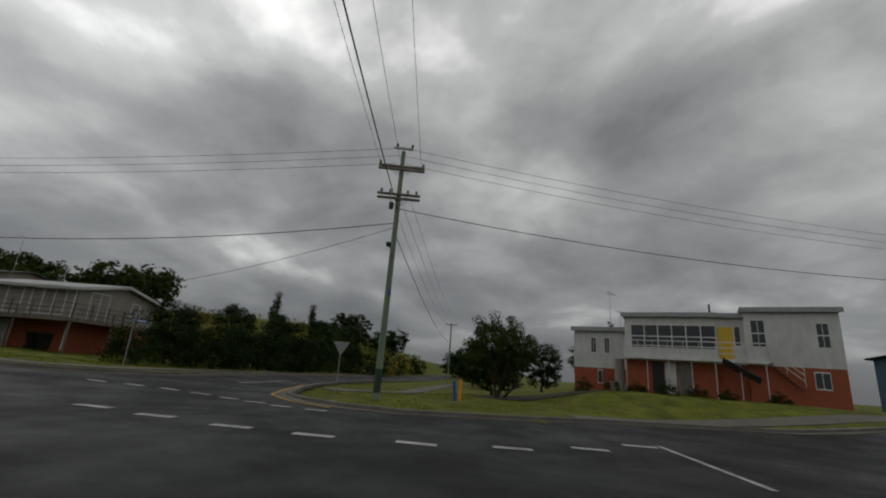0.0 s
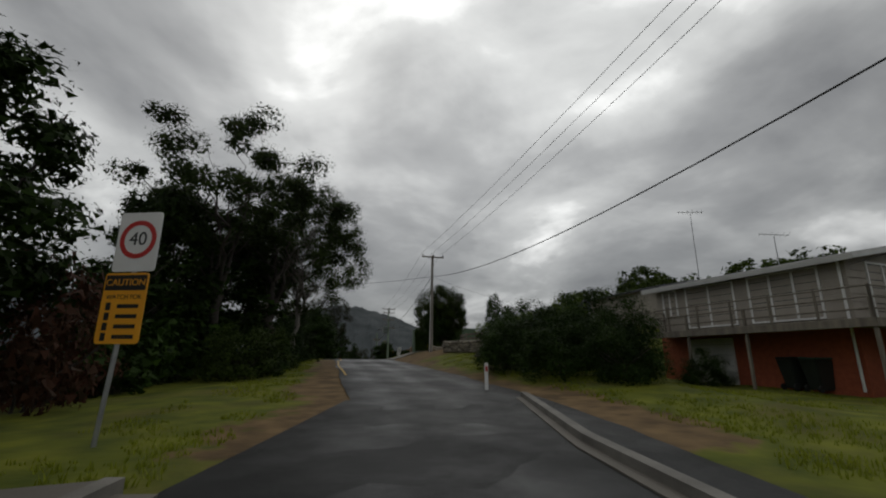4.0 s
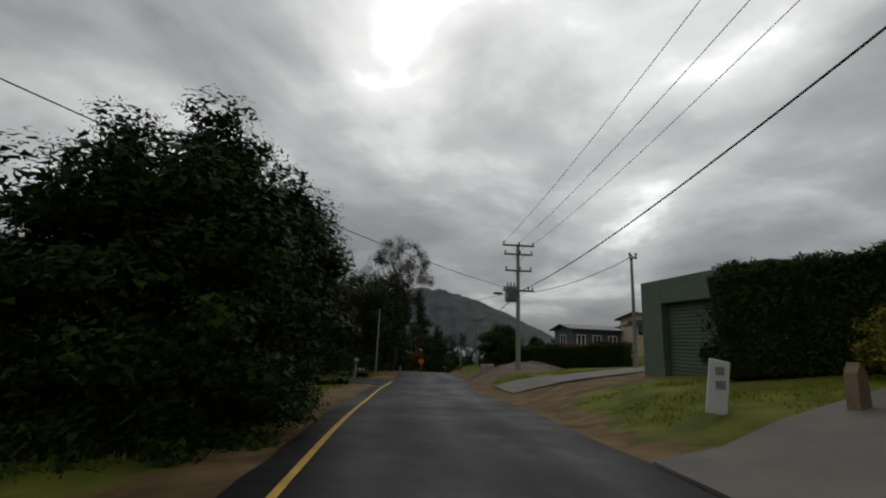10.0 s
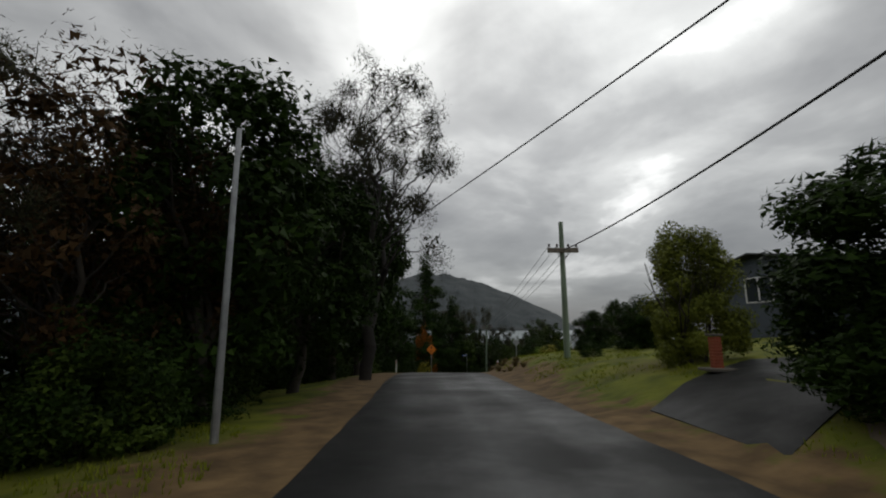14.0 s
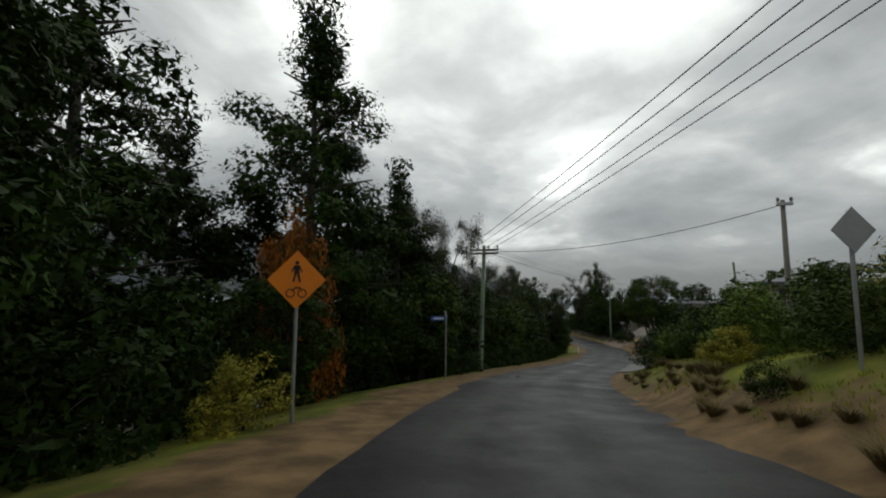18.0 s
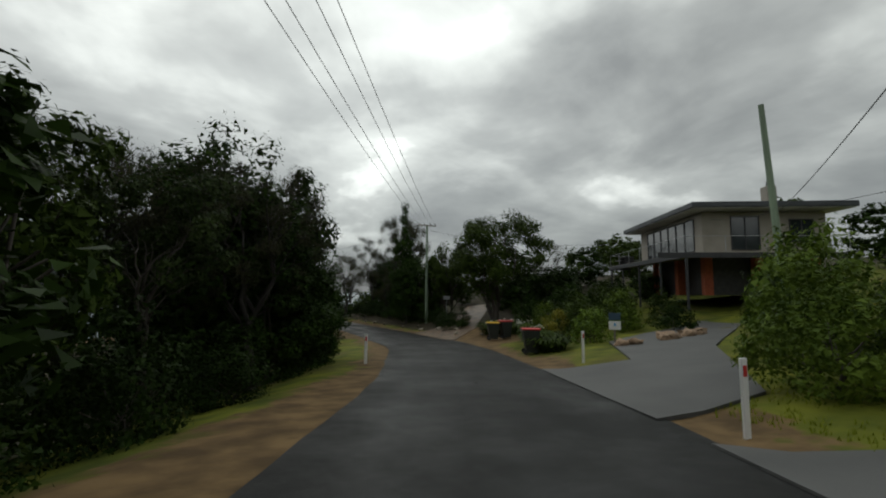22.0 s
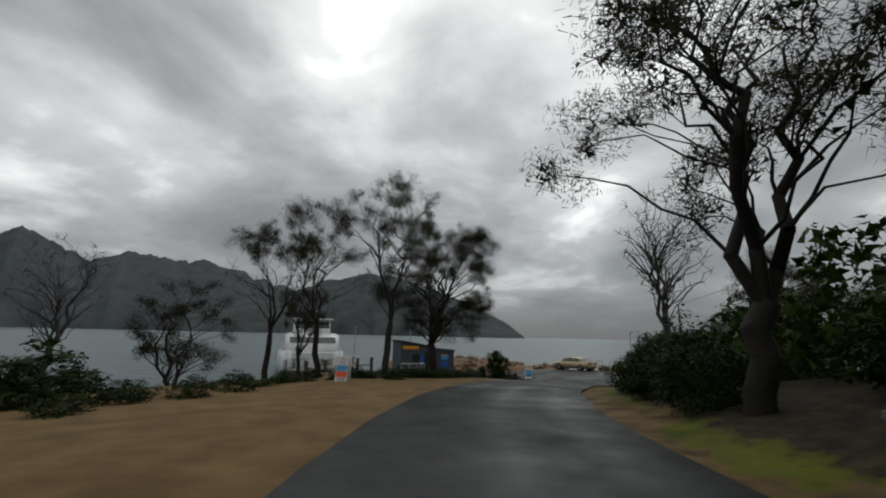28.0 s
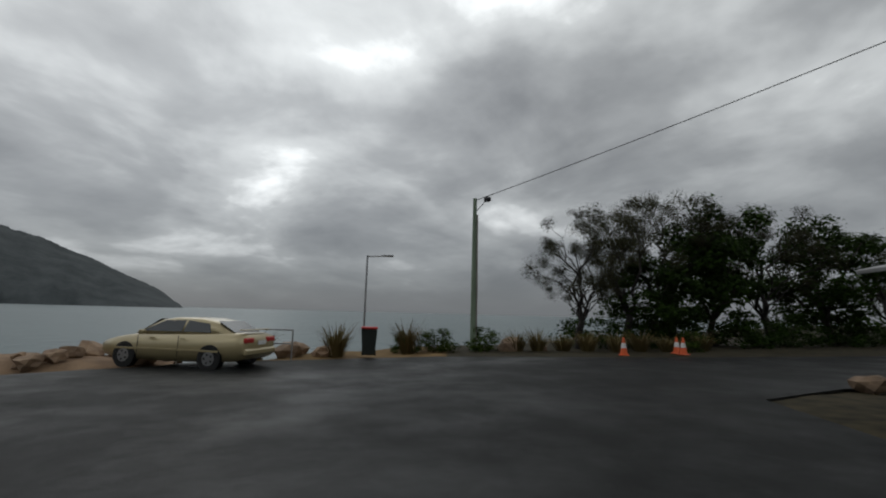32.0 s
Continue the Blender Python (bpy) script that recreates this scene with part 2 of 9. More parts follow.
M = {
    "bark": mat("bark", (0.075, 0.062, 0.052), (0.022, 0.018, 0.015), 0.9, 3, 0.6, stretch=(1, 1, 0.25)),
    "gum_bark": mat("gum_bark", (0.30, 0.27, 0.24), (0.10, 0.085, 0.075), 0.85, 1.6, 0.4, stretch=(1, 1, 0.2)),
    "dead_wood": mat("dead_wood", (0.10, 0.092, 0.085), (0.03, 0.027, 0.025), 0.9, 3, 0.4, stretch=(1, 1, 0.25)),
    "gum_leaf": leaf_mat("gum_leaf", (0.06, 0.088, 0.022), (0.01, 0.02, 0.006)),
    "cas_leaf": leaf_mat("casuarina_needles", (0.07, 0.068, 0.034), (0.013, 0.015, 0.008), 0.75, 0.05),
    "bush_leaf": leaf_mat("bush_leaf", (0.066, 0.1, 0.014), (0.007, 0.016, 0.002)),
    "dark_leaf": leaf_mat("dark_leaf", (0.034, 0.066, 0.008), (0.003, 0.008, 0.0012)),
    "bright_leaf": leaf_mat("bright_leaf", (0.17, 0.24, 0.03), (0.03, 0.06, 0.008)),
    "yellow_leaf": leaf_mat("yellow_leaf", (0.32, 0.27, 0.03), (0.10, 0.11, 0.02)),
    "rust_leaf": leaf_mat("rust_leaf", (0.42, 0.15, 0.02), (0.14, 0.055, 0.012)),
    "red_leaf": leaf_mat("red_leaf", (0.14, 0.055, 0.035), (0.04, 0.03, 0.018)),
    "asphalt": None,
    "concrete": mat("concrete", (0.15, 0.132, 0.108), (0.082, 0.074, 0.06), 0.75, 0.9, 0.2),
    "concrete_dark": mat("grey_driveway_concrete", (0.095, 0.095, 0.093), (0.06, 0.061, 0.06), 0.7, 0.6, 0.2),
    "dark_green": mat("dark_green_paint", (0.03, 0.06, 0.04), (0.02, 0.045, 0.03), 0.7, 3, 0.2),
    "kerb": mat("kerb_concrete", (0.20, 0.188, 0.165), (0.105, 0.098, 0.085), 0.8, 1.5, 0.2),
    "white_paint": mat("white_road_paint", (0.50, 0.50, 0.48), (0.20, 0.20, 0.19), 0.6, 3, 0.1),
    "yellow_paint": mat("yellow_road_paint", (0.60, 0.38, 0.05), (0.36, 0.22, 0.035), 0.6, 3, 0.1),
    "pole_green": mat("pole_green", (0.24, 0.31, 0.22), (0.14, 0.18, 0.13), 0.85, 2, 0.35, stretch=(3, 3, 0.25)),
    "pole_grey": mat("pole_grey", (0.30, 0.28, 0.25), (0.15, 0.135, 0.12), 0.9, 2, 0.4, stretch=(3, 3, 0.25)),
    "timber": mat("weathered_timber", (0.24, 0.21, 0.17), (0.11, 0.095, 0.08), 0.9, 2, 0.4, stretch=(3, 3, 0.4)),
    "steel": mat("galvanised_steel", (0.42, 0.43, 0.44), (0.27, 0.28, 0.29), 0.45, 4, 0.05, 0.7),
    "dark_steel": mat("dark_steel", (0.06, 0.06, 0.065), (0.035, 0.035, 0.04), 0.5, 4, 0.05, 0.4),
    "wire": mat("black_cable", (0.025, 0.025, 0.027), (0.018, 0.018, 0.02), 0.6, 4, 0),
    "alu_wire": mat("alloy_cable", (0.12, 0.12, 0.125), (0.08, 0.08, 0.085), 0.5, 4, 0, 0.3),
    "porcelain": mat("porcelain", (0.10, 0.08, 0.075), (0.05, 0.04, 0.04), 0.25, 3, 0),
    "trafo": mat("transformer_paint", (0.22, 0.27, 0.25), (0.15, 0.18, 0.17), 0.5, 2, 0.05),
    "white_wall": mat("white_weatherboard", (0.66, 0.66, 0.65), (0.50, 0.50, 0.49), 0.7, 1.2, 0.08),
    "cream_wall": mat("cream_cladding", (0.36, 0.325, 0.28), (0.26, 0.235, 0.20), 0.75, 1.0, 0.08),
    "yellow_wall": mat("pale_brick", (0.50, 0.42, 0.28), (0.40, 0.33, 0.21), 0.8, 3, 0.1),
    "brick": mat("orange_brick", (0.36, 0.09, 0.04), (0.24, 0.058, 0.028), 0.85, 6, 0.3),
    "roof_grey": mat("roof_sheet", (0.34, 0.34, 0.34), (0.24, 0.24, 0.24), 0.5, 0.8, 0.05, 0.2),
    "roof_dark": mat("dark_roof_sheet", (0.07, 0.075, 0.085), (0.045, 0.05, 0.055), 0.5, 0.8, 0.05, 0.2),
    "glass": mat("window_glass", (0.035, 0.042, 0.048), (0.02, 0.025, 0.028), 0.06, 0.6, 0, spec=0.8),
    "green_wall": mat("green_garage_paint", (0.105, 0.155, 0.10), (0.075, 0.115, 0.075), 0.7, 1.5, 0.1),
    "blue_wall": mat("blue_shed_paint", (0.035, 0.075, 0.12), (0.025, 0.055, 0.09), 0.6, 1.2, 0.1),
    "slate_wall": mat("slate_blue_cladding", (0.062, 0.078, 0.10), (0.042, 0.052, 0.068), 0.6, 1.2, 0.1),
    "rock": mat("orange_granite", (0.36, 0.25, 0.16), (0.18, 0.12, 0.08), 0.9, 2.2, 0.6, vary=0.25),
    "grey_rock": mat("grey_stone", (0.34, 0.30, 0.24), (0.12, 0.105, 0.085), 0.9, 5, 0.8, vary=0.45),
    "sign_white": mat("sign_white", (0.75, 0.75, 0.74), (0.64, 0.64, 0.63), 0.4, 2, 0),
    "sign_yellow": mat("sign_amber", (0.80, 0.36, 0.02), (0.70, 0.30, 0.02), 0.4, 2, 0),
    "sign_orange": mat("sign_orange", (0.85, 0.25, 0.015), (0.75, 0.21, 0.012), 0.4, 2, 0),
    "sign_blue": mat("sign_blue", (0.03, 0.12, 0.45), (0.025, 0.09, 0.36), 0.4, 2, 0),
    "sign_sky": mat("sign_sky_blue", (0.06, 0.34, 0.62), (0.05, 0.27, 0.52), 0.4, 2, 0),
    "sign_back": mat("sign_back_alloy", (0.36, 0.37, 0.38), (0.28, 0.29, 0.30), 0.5, 3, 0.02, 0.4),
    "black": mat("black_print", (0.012, 0.012, 0.012), (0.009, 0.009, 0.009), 0.5, 2, 0),
    "red": mat("red_plastic", (0.50, 0.03, 0.025), (0.40, 0.022, 0.02), 0.45, 3, 0.02),
    "yellow_plastic": mat("yellow_plastic", (0.70, 0.45, 0.03), (0.60, 0.38, 0.025), 0.45, 3, 0.02),
    "bin_black": mat("bin_green_black", (0.018, 0.024, 0.02), (0.012, 0.016, 0.014), 0.5, 3, 0.03),
    "rubber": mat("rubber", (0.02, 0.02, 0.02), (0.014, 0.014, 0.014), 0.8, 8, 0.1),
    "boat_white": mat("boat_gelcoat", (0.80, 0.80, 0.80), (0.70, 0.70, 0.70), 0.25, 1, 0),
    "tyre_rim": mat("alloy_wheel", (0.42, 0.42, 0.42), (0.30, 0.30, 0.30), 0.35, 3, 0, 0.7),
    "white_flower": mat("white_petal", (0.75, 0.75, 0.68), (0.60, 0.60, 0.52), 0.6, 8, 0),
    "orange_cone": mat("cone_orange", (0.80, 0.14, 0.03), (0.70, 0.11, 0.025), 0.5, 3, 0),
}


# ---- mesh helpers ----
def part(name, bm, material, parent=None, label=""):
    """Links a bmesh as one mesh object, under a thing or a part."""
    me = bpy.data.meshes.new(name)
    bm.to_mesh(me)
    bm.free()
    return link_mesh(name, me, material, parent, label)


def link_mesh(name, me, material, parent=None, label=""):
    if material and not me.materials:
        for one in material if isinstance(material, (list, tuple)) else [material]:
            me.materials.append(one)
    ob = new(name, me)
    if parent:
        ob.parent = parent
    if label:
        ob["label"] = label
    return ob


def thing(name, x, y, z, rz=0.0, label="", category="", group="", kind="", scale=(1, 1, 1)):
    ob = new(name)
    ob.matrix_basis = pose(x, y, z, 0, 0, rz) @ Matrix.Diagonal((*scale, 1))
    return tagged(ob, label, category, group, kind)


def box(bm, size, at=(0, 0, 0), bevel=0.0, rot=None):
    m = Matrix.Translation(at) @ (rot or Matrix.Identity(4)) @ Matrix.Diagonal((*size, 1))
    made = bmesh.ops.create_cube(bm, size=1, matrix=m)["verts"]
    if bevel:
        edges = list({e for v in made for e in v.link_edges})
        bmesh.ops.bevel(bm, geom=edges, offset=bevel, segments=1, affect="EDGES", profile=0.5)
    return bm


def a_box(size, at=(0, 0, 0), bevel=0.0, rot=None):
    return box(bmesh.new(), size, at, bevel, rot)


def cyl(bm, r0, r1, p0, p1, sides=10):
    p0, p1 = Vector(p0), Vector(p1)
    d = p1 - p0
    m = Matrix.Translation((p0 + p1) / 2) @ d.to_track_quat("Z", "Y").to_matrix().to_4x4()
    bmesh.ops.create_cone(bm, cap_ends=True, segments=sides, radius1=r0, radius2=r1, depth=d.length, matrix=m)
    return bm


def a_cyl(r0, r1, p0, p1, sides=10):
    return cyl(bmesh.new(), r0, r1, p0, p1, sides)


def prism(outline, depth, axis="y"):
    """An outline in x and z, given a depth along y, centred."""
    bm = bmesh.new()
    a = [bm.verts.new((x, -depth / 2, z)) for x, z in outline]
    b = [bm.verts.new((x, depth / 2, z)) for x, z in outline]
    bm.faces.new(a[::-1])
    bm.faces.new(b)
    n = len(a)
    for i in range(n):
        bm.faces.new((a[i], a[(i + 1) % n], b[(i + 1) % n], b[i]))
    bmesh.ops.recalc_face_normals(bm, faces=bm.faces)
    return bm


def raw_mesh(name, verts, faces, smooth=False):
    me = bpy.data.meshes.new(name)
    me.from_pydata(verts, [], faces)
    if smooth:
        me.polygons.foreach_set("use_smooth", [True] * len(me.polygons))
    me.update()
    return me


# ---- the lie of the land ----
LINE_T = np.array([r[0] for r in PATH])
LINE = np.array([r[1] for r in PATH]) - np.array((0, 0, EYE))
SAMPLE_T = np.arange(0, 32.001, 0.1)
LINE_S = np.stack([np.interp(SAMPLE_T, LINE_T, LINE[:, k]) for k in range(3)], 1)
for _ in range(12):
    LINE_S[1:-1] = 0.25 * LINE_S[:-2] + 0.5 * LINE_S[1:-1] + 0.25 * LINE_S[2:]
head = np.gradient(LINE_S[:, :2], axis=0)
head /= np.linalg.norm(head, axis=1)[:, None]
SIDE_S = np.stack([head[:, 1], -head[:, 0]], 1)
SEA = -12.3


def on_line(t, off=0.0):
    """The place beside the road line at a moment of the drive, off metres to its right."""
    x, y = (np.interp(t, SAMPLE_T, LINE_S[:, k]) for k in range(2))
    sx, sy = (np.interp(t, SAMPLE_T, SIDE_S[:, k]) for k in range(2))
    return float(x + sx * off), float(y + sy * off)


def heading(t):
    hx, hy = (np.interp(t, SAMPLE_T, head[:, k]) for k in range(2))
    return math.degrees(math.atan2(-hx, hy))


def smooth(a, b, v):
    u = np.clip((v - a) / (b - a), 0, 1)
    return u * u * (3 - 2 * u)


def lay(x, y):
    """Ground height, moment of the drive and offset from the road line, for arrays of places."""
    x, y = np.atleast_1d(np.asarray(x, float)), np.atleast_1d(np.asarray(y, float))
    z, t, off = np.zeros(x.shape), np.zeros(x.shape), np.zeros(x.shape)
    for i in range(0, x.size, 4000):
        s = slice(i, i + 4000)
        dx, dy = x[s, None] - LINE_S[:, 0], y[s, None] - LINE_S[:, 1]
        d2 = dx * dx + dy * dy
        w = (d2 + 2.0 + 0.04 * d2.min(1)[:, None]) ** -3
        z[s] = (w * LINE_S[:, 2]).sum(1) / w.sum(1)
        k = d2.argmin(1)
        t[s] = SAMPLE_T[k]
        r = np.arange(len(k))
        o = dx[r, k] * SIDE_S[k, 0] + dy[r, k] * SIDE_S[k, 1]
        off[s] = np.sign(o) * np.sqrt(d2[r, k])
    # the corner where the drive begins: a plane that falls gently to the east
    corner = np.maximum(smooth(6.5, 4.5, t) * smooth(14, 2, y), smooth(5, 9, x) * smooth(20, 9, y) * smooth(8, 7, t))
    lawn = ((x - 1.4) * 0.91 + (y + 26) * 0.41).clip(0)
    flat = np.interp(y, [-60, -26, -18, -12, 0, 14], [-0.75, -0.78, -0.70, -0.44, 0, 0.45]) - 0.012 * np.clip(x - 4, 0, 60)
    flat = flat + 0.3 * (1 - np.exp(-lawn / 12)) * smooth(-17, -25, y) + 1.0 * smooth(11, 19, x) * smooth(-24, -32, y)
    z = z * (1 - corner) + flat * corner
    along = (1 - corner)
    far = np.abs(off)
    right = np.where(off > 0, far - 3.6, 0).clip(0)
    left = np.where(off < 0, far - 3.5, 0).clip(0)
    climb = np.interp(t, [4, 6, 9, 12, 14, 16.5, 19, 22, 24, 25.5, 27, 28.5, 29.5, 30.2, 32], [.05, .17, .24, .19, .13, .16, .22, .20, .12, .2, .30, .32, .2, .03, 0])
    z = z + along * climb * 14 * (1 - np.exp(-right / 14))
    bank = np.interp(t, [5, 9.5, 13.9, 16, 17.5, 18.8, 20.5, 21.5, 22, 24], [0, 0.2, 0.4, 0.5, 0.8, 0.9, 0.7, 0.2, 0, 0])
    z = z + along * bank * smooth(3.3, 5.8, np.where(off > 0, far, 0))
    fall = np.interp(t, [4, 6, 8, 12, 15, 17, 20, 23, 25, 27, 28.5, 30, 32], [.02, .05, .08, .05, .08, .14, .22, .22, .12, .05, .03, .03, 0])
    z = z - along * fall * left
    z = z + along * 0.085 * (right - 11).clip(0, 70) * smooth(5, 7, t) * smooth(29.5, 27.5, t)
    # the parking ground falls on towards the shore
    shore = smooth(30.6, 32.0, t)
    z = z * (1 - shore) + (-10.38 - 0.02 * (y - 218.6).clip(-10, 20)) * shore
    z = z - 0.7 * smooth(214, 226, y) * smooth(33, 27, x)
    # the land ends at the bay
    inland = x - np.interp(y, [-60, 60, 110, 130, 160, 196, 206, 214, 226, 240], [-190, -120, -60, -40, -22, 5, 9, 11, 12, 14])
    inland = np.minimum(inland, 237.5 - y + 0.10 * (x - 40) + 2.2 * np.sin(x * 0.31) * 0.3)
    z = np.where(inland < 6, (SEA - 1.6) + (np.maximum(z, SEA + 1.0) - SEA + 1.6) * smooth(-3.0, 3.0, inland), np.maximum(z, SEA + 0.8))
    return z, t, off, inland


def ground(x, y):
    return float(lay(x, y)[0][0])

# ---- ground, road, sea, hills ----
def spaced(lo, hi, a, b, step, grow=1.35):
    """Even steps from a to b, growing steps outside as far as lo and hi."""
    mid = list(np.arange(a, b + step / 2, step))
    out, s = [], step
    v = a
    while v > lo:
        s *= grow
        v -= s
        out.append(v)
    pre = out[::-1]
    out, s, v = [], step, mid[-1]
    while v < hi:
        s *= grow
        v += s
        out.append(v)
    return np.array(pre + mid + out)


# the junction where the drive begins, and the parking ground by the bay
JUNCTION = [(-60, -47), (-40, -37), (-16, -25.5), (-8, -20.5), (-4.6, -16), (-3.3, -11), (-2.9, -5.5), (-1.7, 1.5), (2.5, 1.5), (1.8, -3), (1.75, -6.5), (2.1, -8.7), (3.0, -10.35), (4.6, -11.2), (7, -11.45), (13.5, -9.95), (26, -7.6), (60, -1.8), (140, 9.5),
            (140, 1), (60, -8.2), (21, -13.4), (13.5, -15.2), (9.7, -16.6), (6.2, -18.15), (4.5, -19.8), (3.55, -21.5), (3.45, -23.4), (5.0, -25.9), (7.6, -29.3), (10.4, -34.1), (14.6, -42.1), (19.8, -54), (30, -76), (20, -80), (8, -54), (-3, -42), (-14, -36), (-40, -46.5), (-55, -56)]
PARKING = [on_line(29.8, -1.5), (23.6, 208.8), (25.2, 210.9), (27.5, 214.8), (29.3, 218.2), (30.3, 219.8), (29.4, 220.9), (28, 221.6), (27.2, 223.6), (25.0, 224.4), (22.2, 228.6), (23.8, 231.6), (26.8, 233.6), (33, 235.2), (38, 233), (44, 231), (50, 226.3), (57, 221.8), (70, 214.5), (96, 203), (92, 196), (66, 206), (52, 214.5), (45.5, 219.8), (42.5, 220.6), (40, 218.8), (37.5, 215.5), (34, 211.5), on_line(30.6, 3.2), on_line(29.8, 2.95)]


def inside(outline, x, y):
    """Which of the places lie within an outline of plan points."""
    hit = np.zeros(x.shape, bool)
    for (xa, ya), (xb, yb) in zip(outline, outline[1:] + outline[:1]):
        if ya != yb:
            hit ^= ((ya > y) != (yb > y)) & (x < (xb - xa) * (y - ya) / (yb - ya) + xa)
    return hit


gx, gy = spaced(-900, 1500, -34, 74, 1.0), spaced(-1300, 260, -48, 246, 1.0)
GX, GY = np.meshgrid(gx, gy)
gz, gt, goff, ginl = (v.reshape(GX.shape) for v in lay(GX.ravel(), GY.ravel()))
jit = np.array([noise.noise((x * 0.35, y * 0.35, 0)) for x, y in zip(GX.ravel(), GY.ravel())]).reshape(GX.shape)
away = smooth(4.2, 8, np.abs(goff - 0.8))
gz = gz + jit * 0.1 * away - 0.03
gz = gz - (jit * 0.1 * away + 0.05) * (inside(JUNCTION, GX, GY) | inside(PARKING, GX, GY))
nx = len(gx)
faces = [(j * nx + i, j * nx + i + 1, (j + 1) * nx + i + 1, (j + 1) * nx + i) for j in range(len(gy) - 1) for i in range(nx - 1)]
me = raw_mesh("ground", np.stack([GX.ravel(), GY.ravel(), gz.ravel()], 1).tolist(), faces, True)
# how bare the soil is: gravel verges beside the road, sand at the bay, mulch under trees
bare = smooth(1.9, 0.5, goff - 3.0 + 1.1 * jit) * (goff > 0) * 0.8 + smooth(2.3, 0.7, -goff - 1.5 + 1.1 * jit) * (goff <= 0) * 0.85
bare = np.where((gt > 15.5) & (goff < 0), np.maximum(bare, smooth(4.4, 2.4, -goff - 0.2 + 0.9 * jit) * 0.95 * (1 - smooth(22.9, 23.5, gt) * smooth(25.3, 24.8, gt))), bare)
sand = smooth(26.2, 28.0, gt) * np.where(goff < -1, 1.0, 0.15)
sand = np.maximum(sand, smooth(5, 1, ginl))
bare = np.where(gt < 5, bare * 0.25, bare)
dirt_r = smooth(8.2, 8.8, gt) * smooth(10.6, 9.8, gt) * smooth(1, 5, goff) * 0.9 + smooth(23.9, 24.4, gt) * smooth(25.6, 24.8, gt) * smooth(2, 4, goff) * smooth(12, 8, goff)
dirt_r = np.maximum(dirt_r, smooth(15.2, 16, gt) * smooth(20.4, 19.4, gt) * smooth(6.2, 4.6, goff + 1.2 * jit) * (goff > 2.5) * 0.85)
dirt_r = np.maximum(dirt_r, smooth(11.7, 11.95, gt) * smooth(12.6, 12.3, gt) * smooth(3.2, 3.8, goff) * smooth(9.5, 8, goff) * 0.95)
bare = np.maximum(bare, dirt_r)
mulch = smooth(6.0, 9.0, -goff) * smooth(5.0, 7.0, gt) + smooth(24.5, 26, gt) * smooth(3.4, 5.0, goff)
for key, val in (("bare", bare), ("sand", sand), ("mulch", np.clip(mulch, 0, 1))):
    at = me.attributes.new(key, "FLOAT", "POINT")
    at.data.foreach_set("value", np.clip(val, 0, 1).ravel().astype(np.float32))


def ground_material():
    m = bpy.data.materials.new("grass_and_soil")
    m.use_nodes = True
    n, l = m.node_tree.nodes, m.node_tree.links
    b = n["Principled BSDF"]
    co = n.new("ShaderNodeTexCoord")

    def tex(scale, detail=5):
        t = n.new("ShaderNodeTexNoise")
        t.inputs["Scale"].default_value, t.inputs["Detail"].default_value = scale, detail
        l.new(co.outputs["Object"], t.inputs["Vector"])
        return t.outputs[0]

    def ramp(f, c1, c2, p=(0.35, 0.68)):
        r = n.new("ShaderNodeValToRGB")
        for e, q, c in zip(r.color_ramp.elements, p, (c1, c2)):
            e.position, e.color = q, (*c, 1)
        l.new(f, r.inputs[0])
        return r.outputs[0]

    def mix(f, a, c):
        x = n.new("ShaderNodeMix")
        x.data_type, x.clamp_factor = "RGBA", True
        l.new(f, x.inputs[0])
        l.new(a, x.inputs[6])
        l.new(c, x.inputs[7])
        return x.outputs[2]

    def attr(key):
        a = n.new("ShaderNodeAttribute")
        a.attribute_name = key
        return a.outputs["Fac"]

    def edge(key, amount=0.55):
        """The attribute's border broken up by noise."""
        q = n.new("ShaderNodeMath")
        q.operation = "MULTIPLY_ADD"
        l.new(tex(2.2, 8), q.inputs[0])
        q.inputs[1].default_value = amount * 2
        l.new(attr(key), q.inputs[2])
        r = n.new("ShaderNodeMapRange")
        r.inputs[1].default_value, r.inputs[2].default_value = 0.42 + amount, 0.62 + amount
        l.new(q.outputs[0], r.inputs[0])
        return r.outputs[0]

    grass = ramp(tex(1.1), (0.06, 0.078, 0.008), (0.165, 0.175, 0.016))
    dry = ramp(tex(26, 3), (0.085, 0.072, 0.02), (0.14, 0.115, 0.035))
    grass = mix(ramp(tex(0.45, 6), (0, 0, 0), (0.8, 0.8, 0.8), (0.5, 0.72)), grass, dry)
    soil = ramp(tex(1.7, 8), (0.085, 0.055, 0.026), (0.20, 0.13, 0.06))
    sandy = ramp(tex(1.3, 8), (0.145, 0.09, 0.038), (0.23, 0.15, 0.064))
    litter = ramp(tex(3, 8), (0.02, 0.018, 0.010), (0.06, 0.048, 0.026))
    col = mix(edge("mulch"), grass, litter)
    col = mix(edge("bare"), col, soil)
    col = mix(edge("sand"), col, sandy)
    l.new(col, b.inputs["Base Color"])
    b.inputs["Roughness"].default_value = 0.95
    b.inputs["Specular IOR Level"].default_value = 0.2
    bp = n.new("ShaderNodeBump")
    bp.inputs["Strength"].default_value, bp.inputs["Distance"].default_value = 0.3, 0.05
    l.new(tex(5, 10), bp.inputs["Height"])
    l.new(bp.outputs[0], b.inputs["Normal"])
    return m


tagged(link_mesh("ground", me, ground_material()), "grassy roadside with gravel verges falling to the bay", "ground", kind="structure")


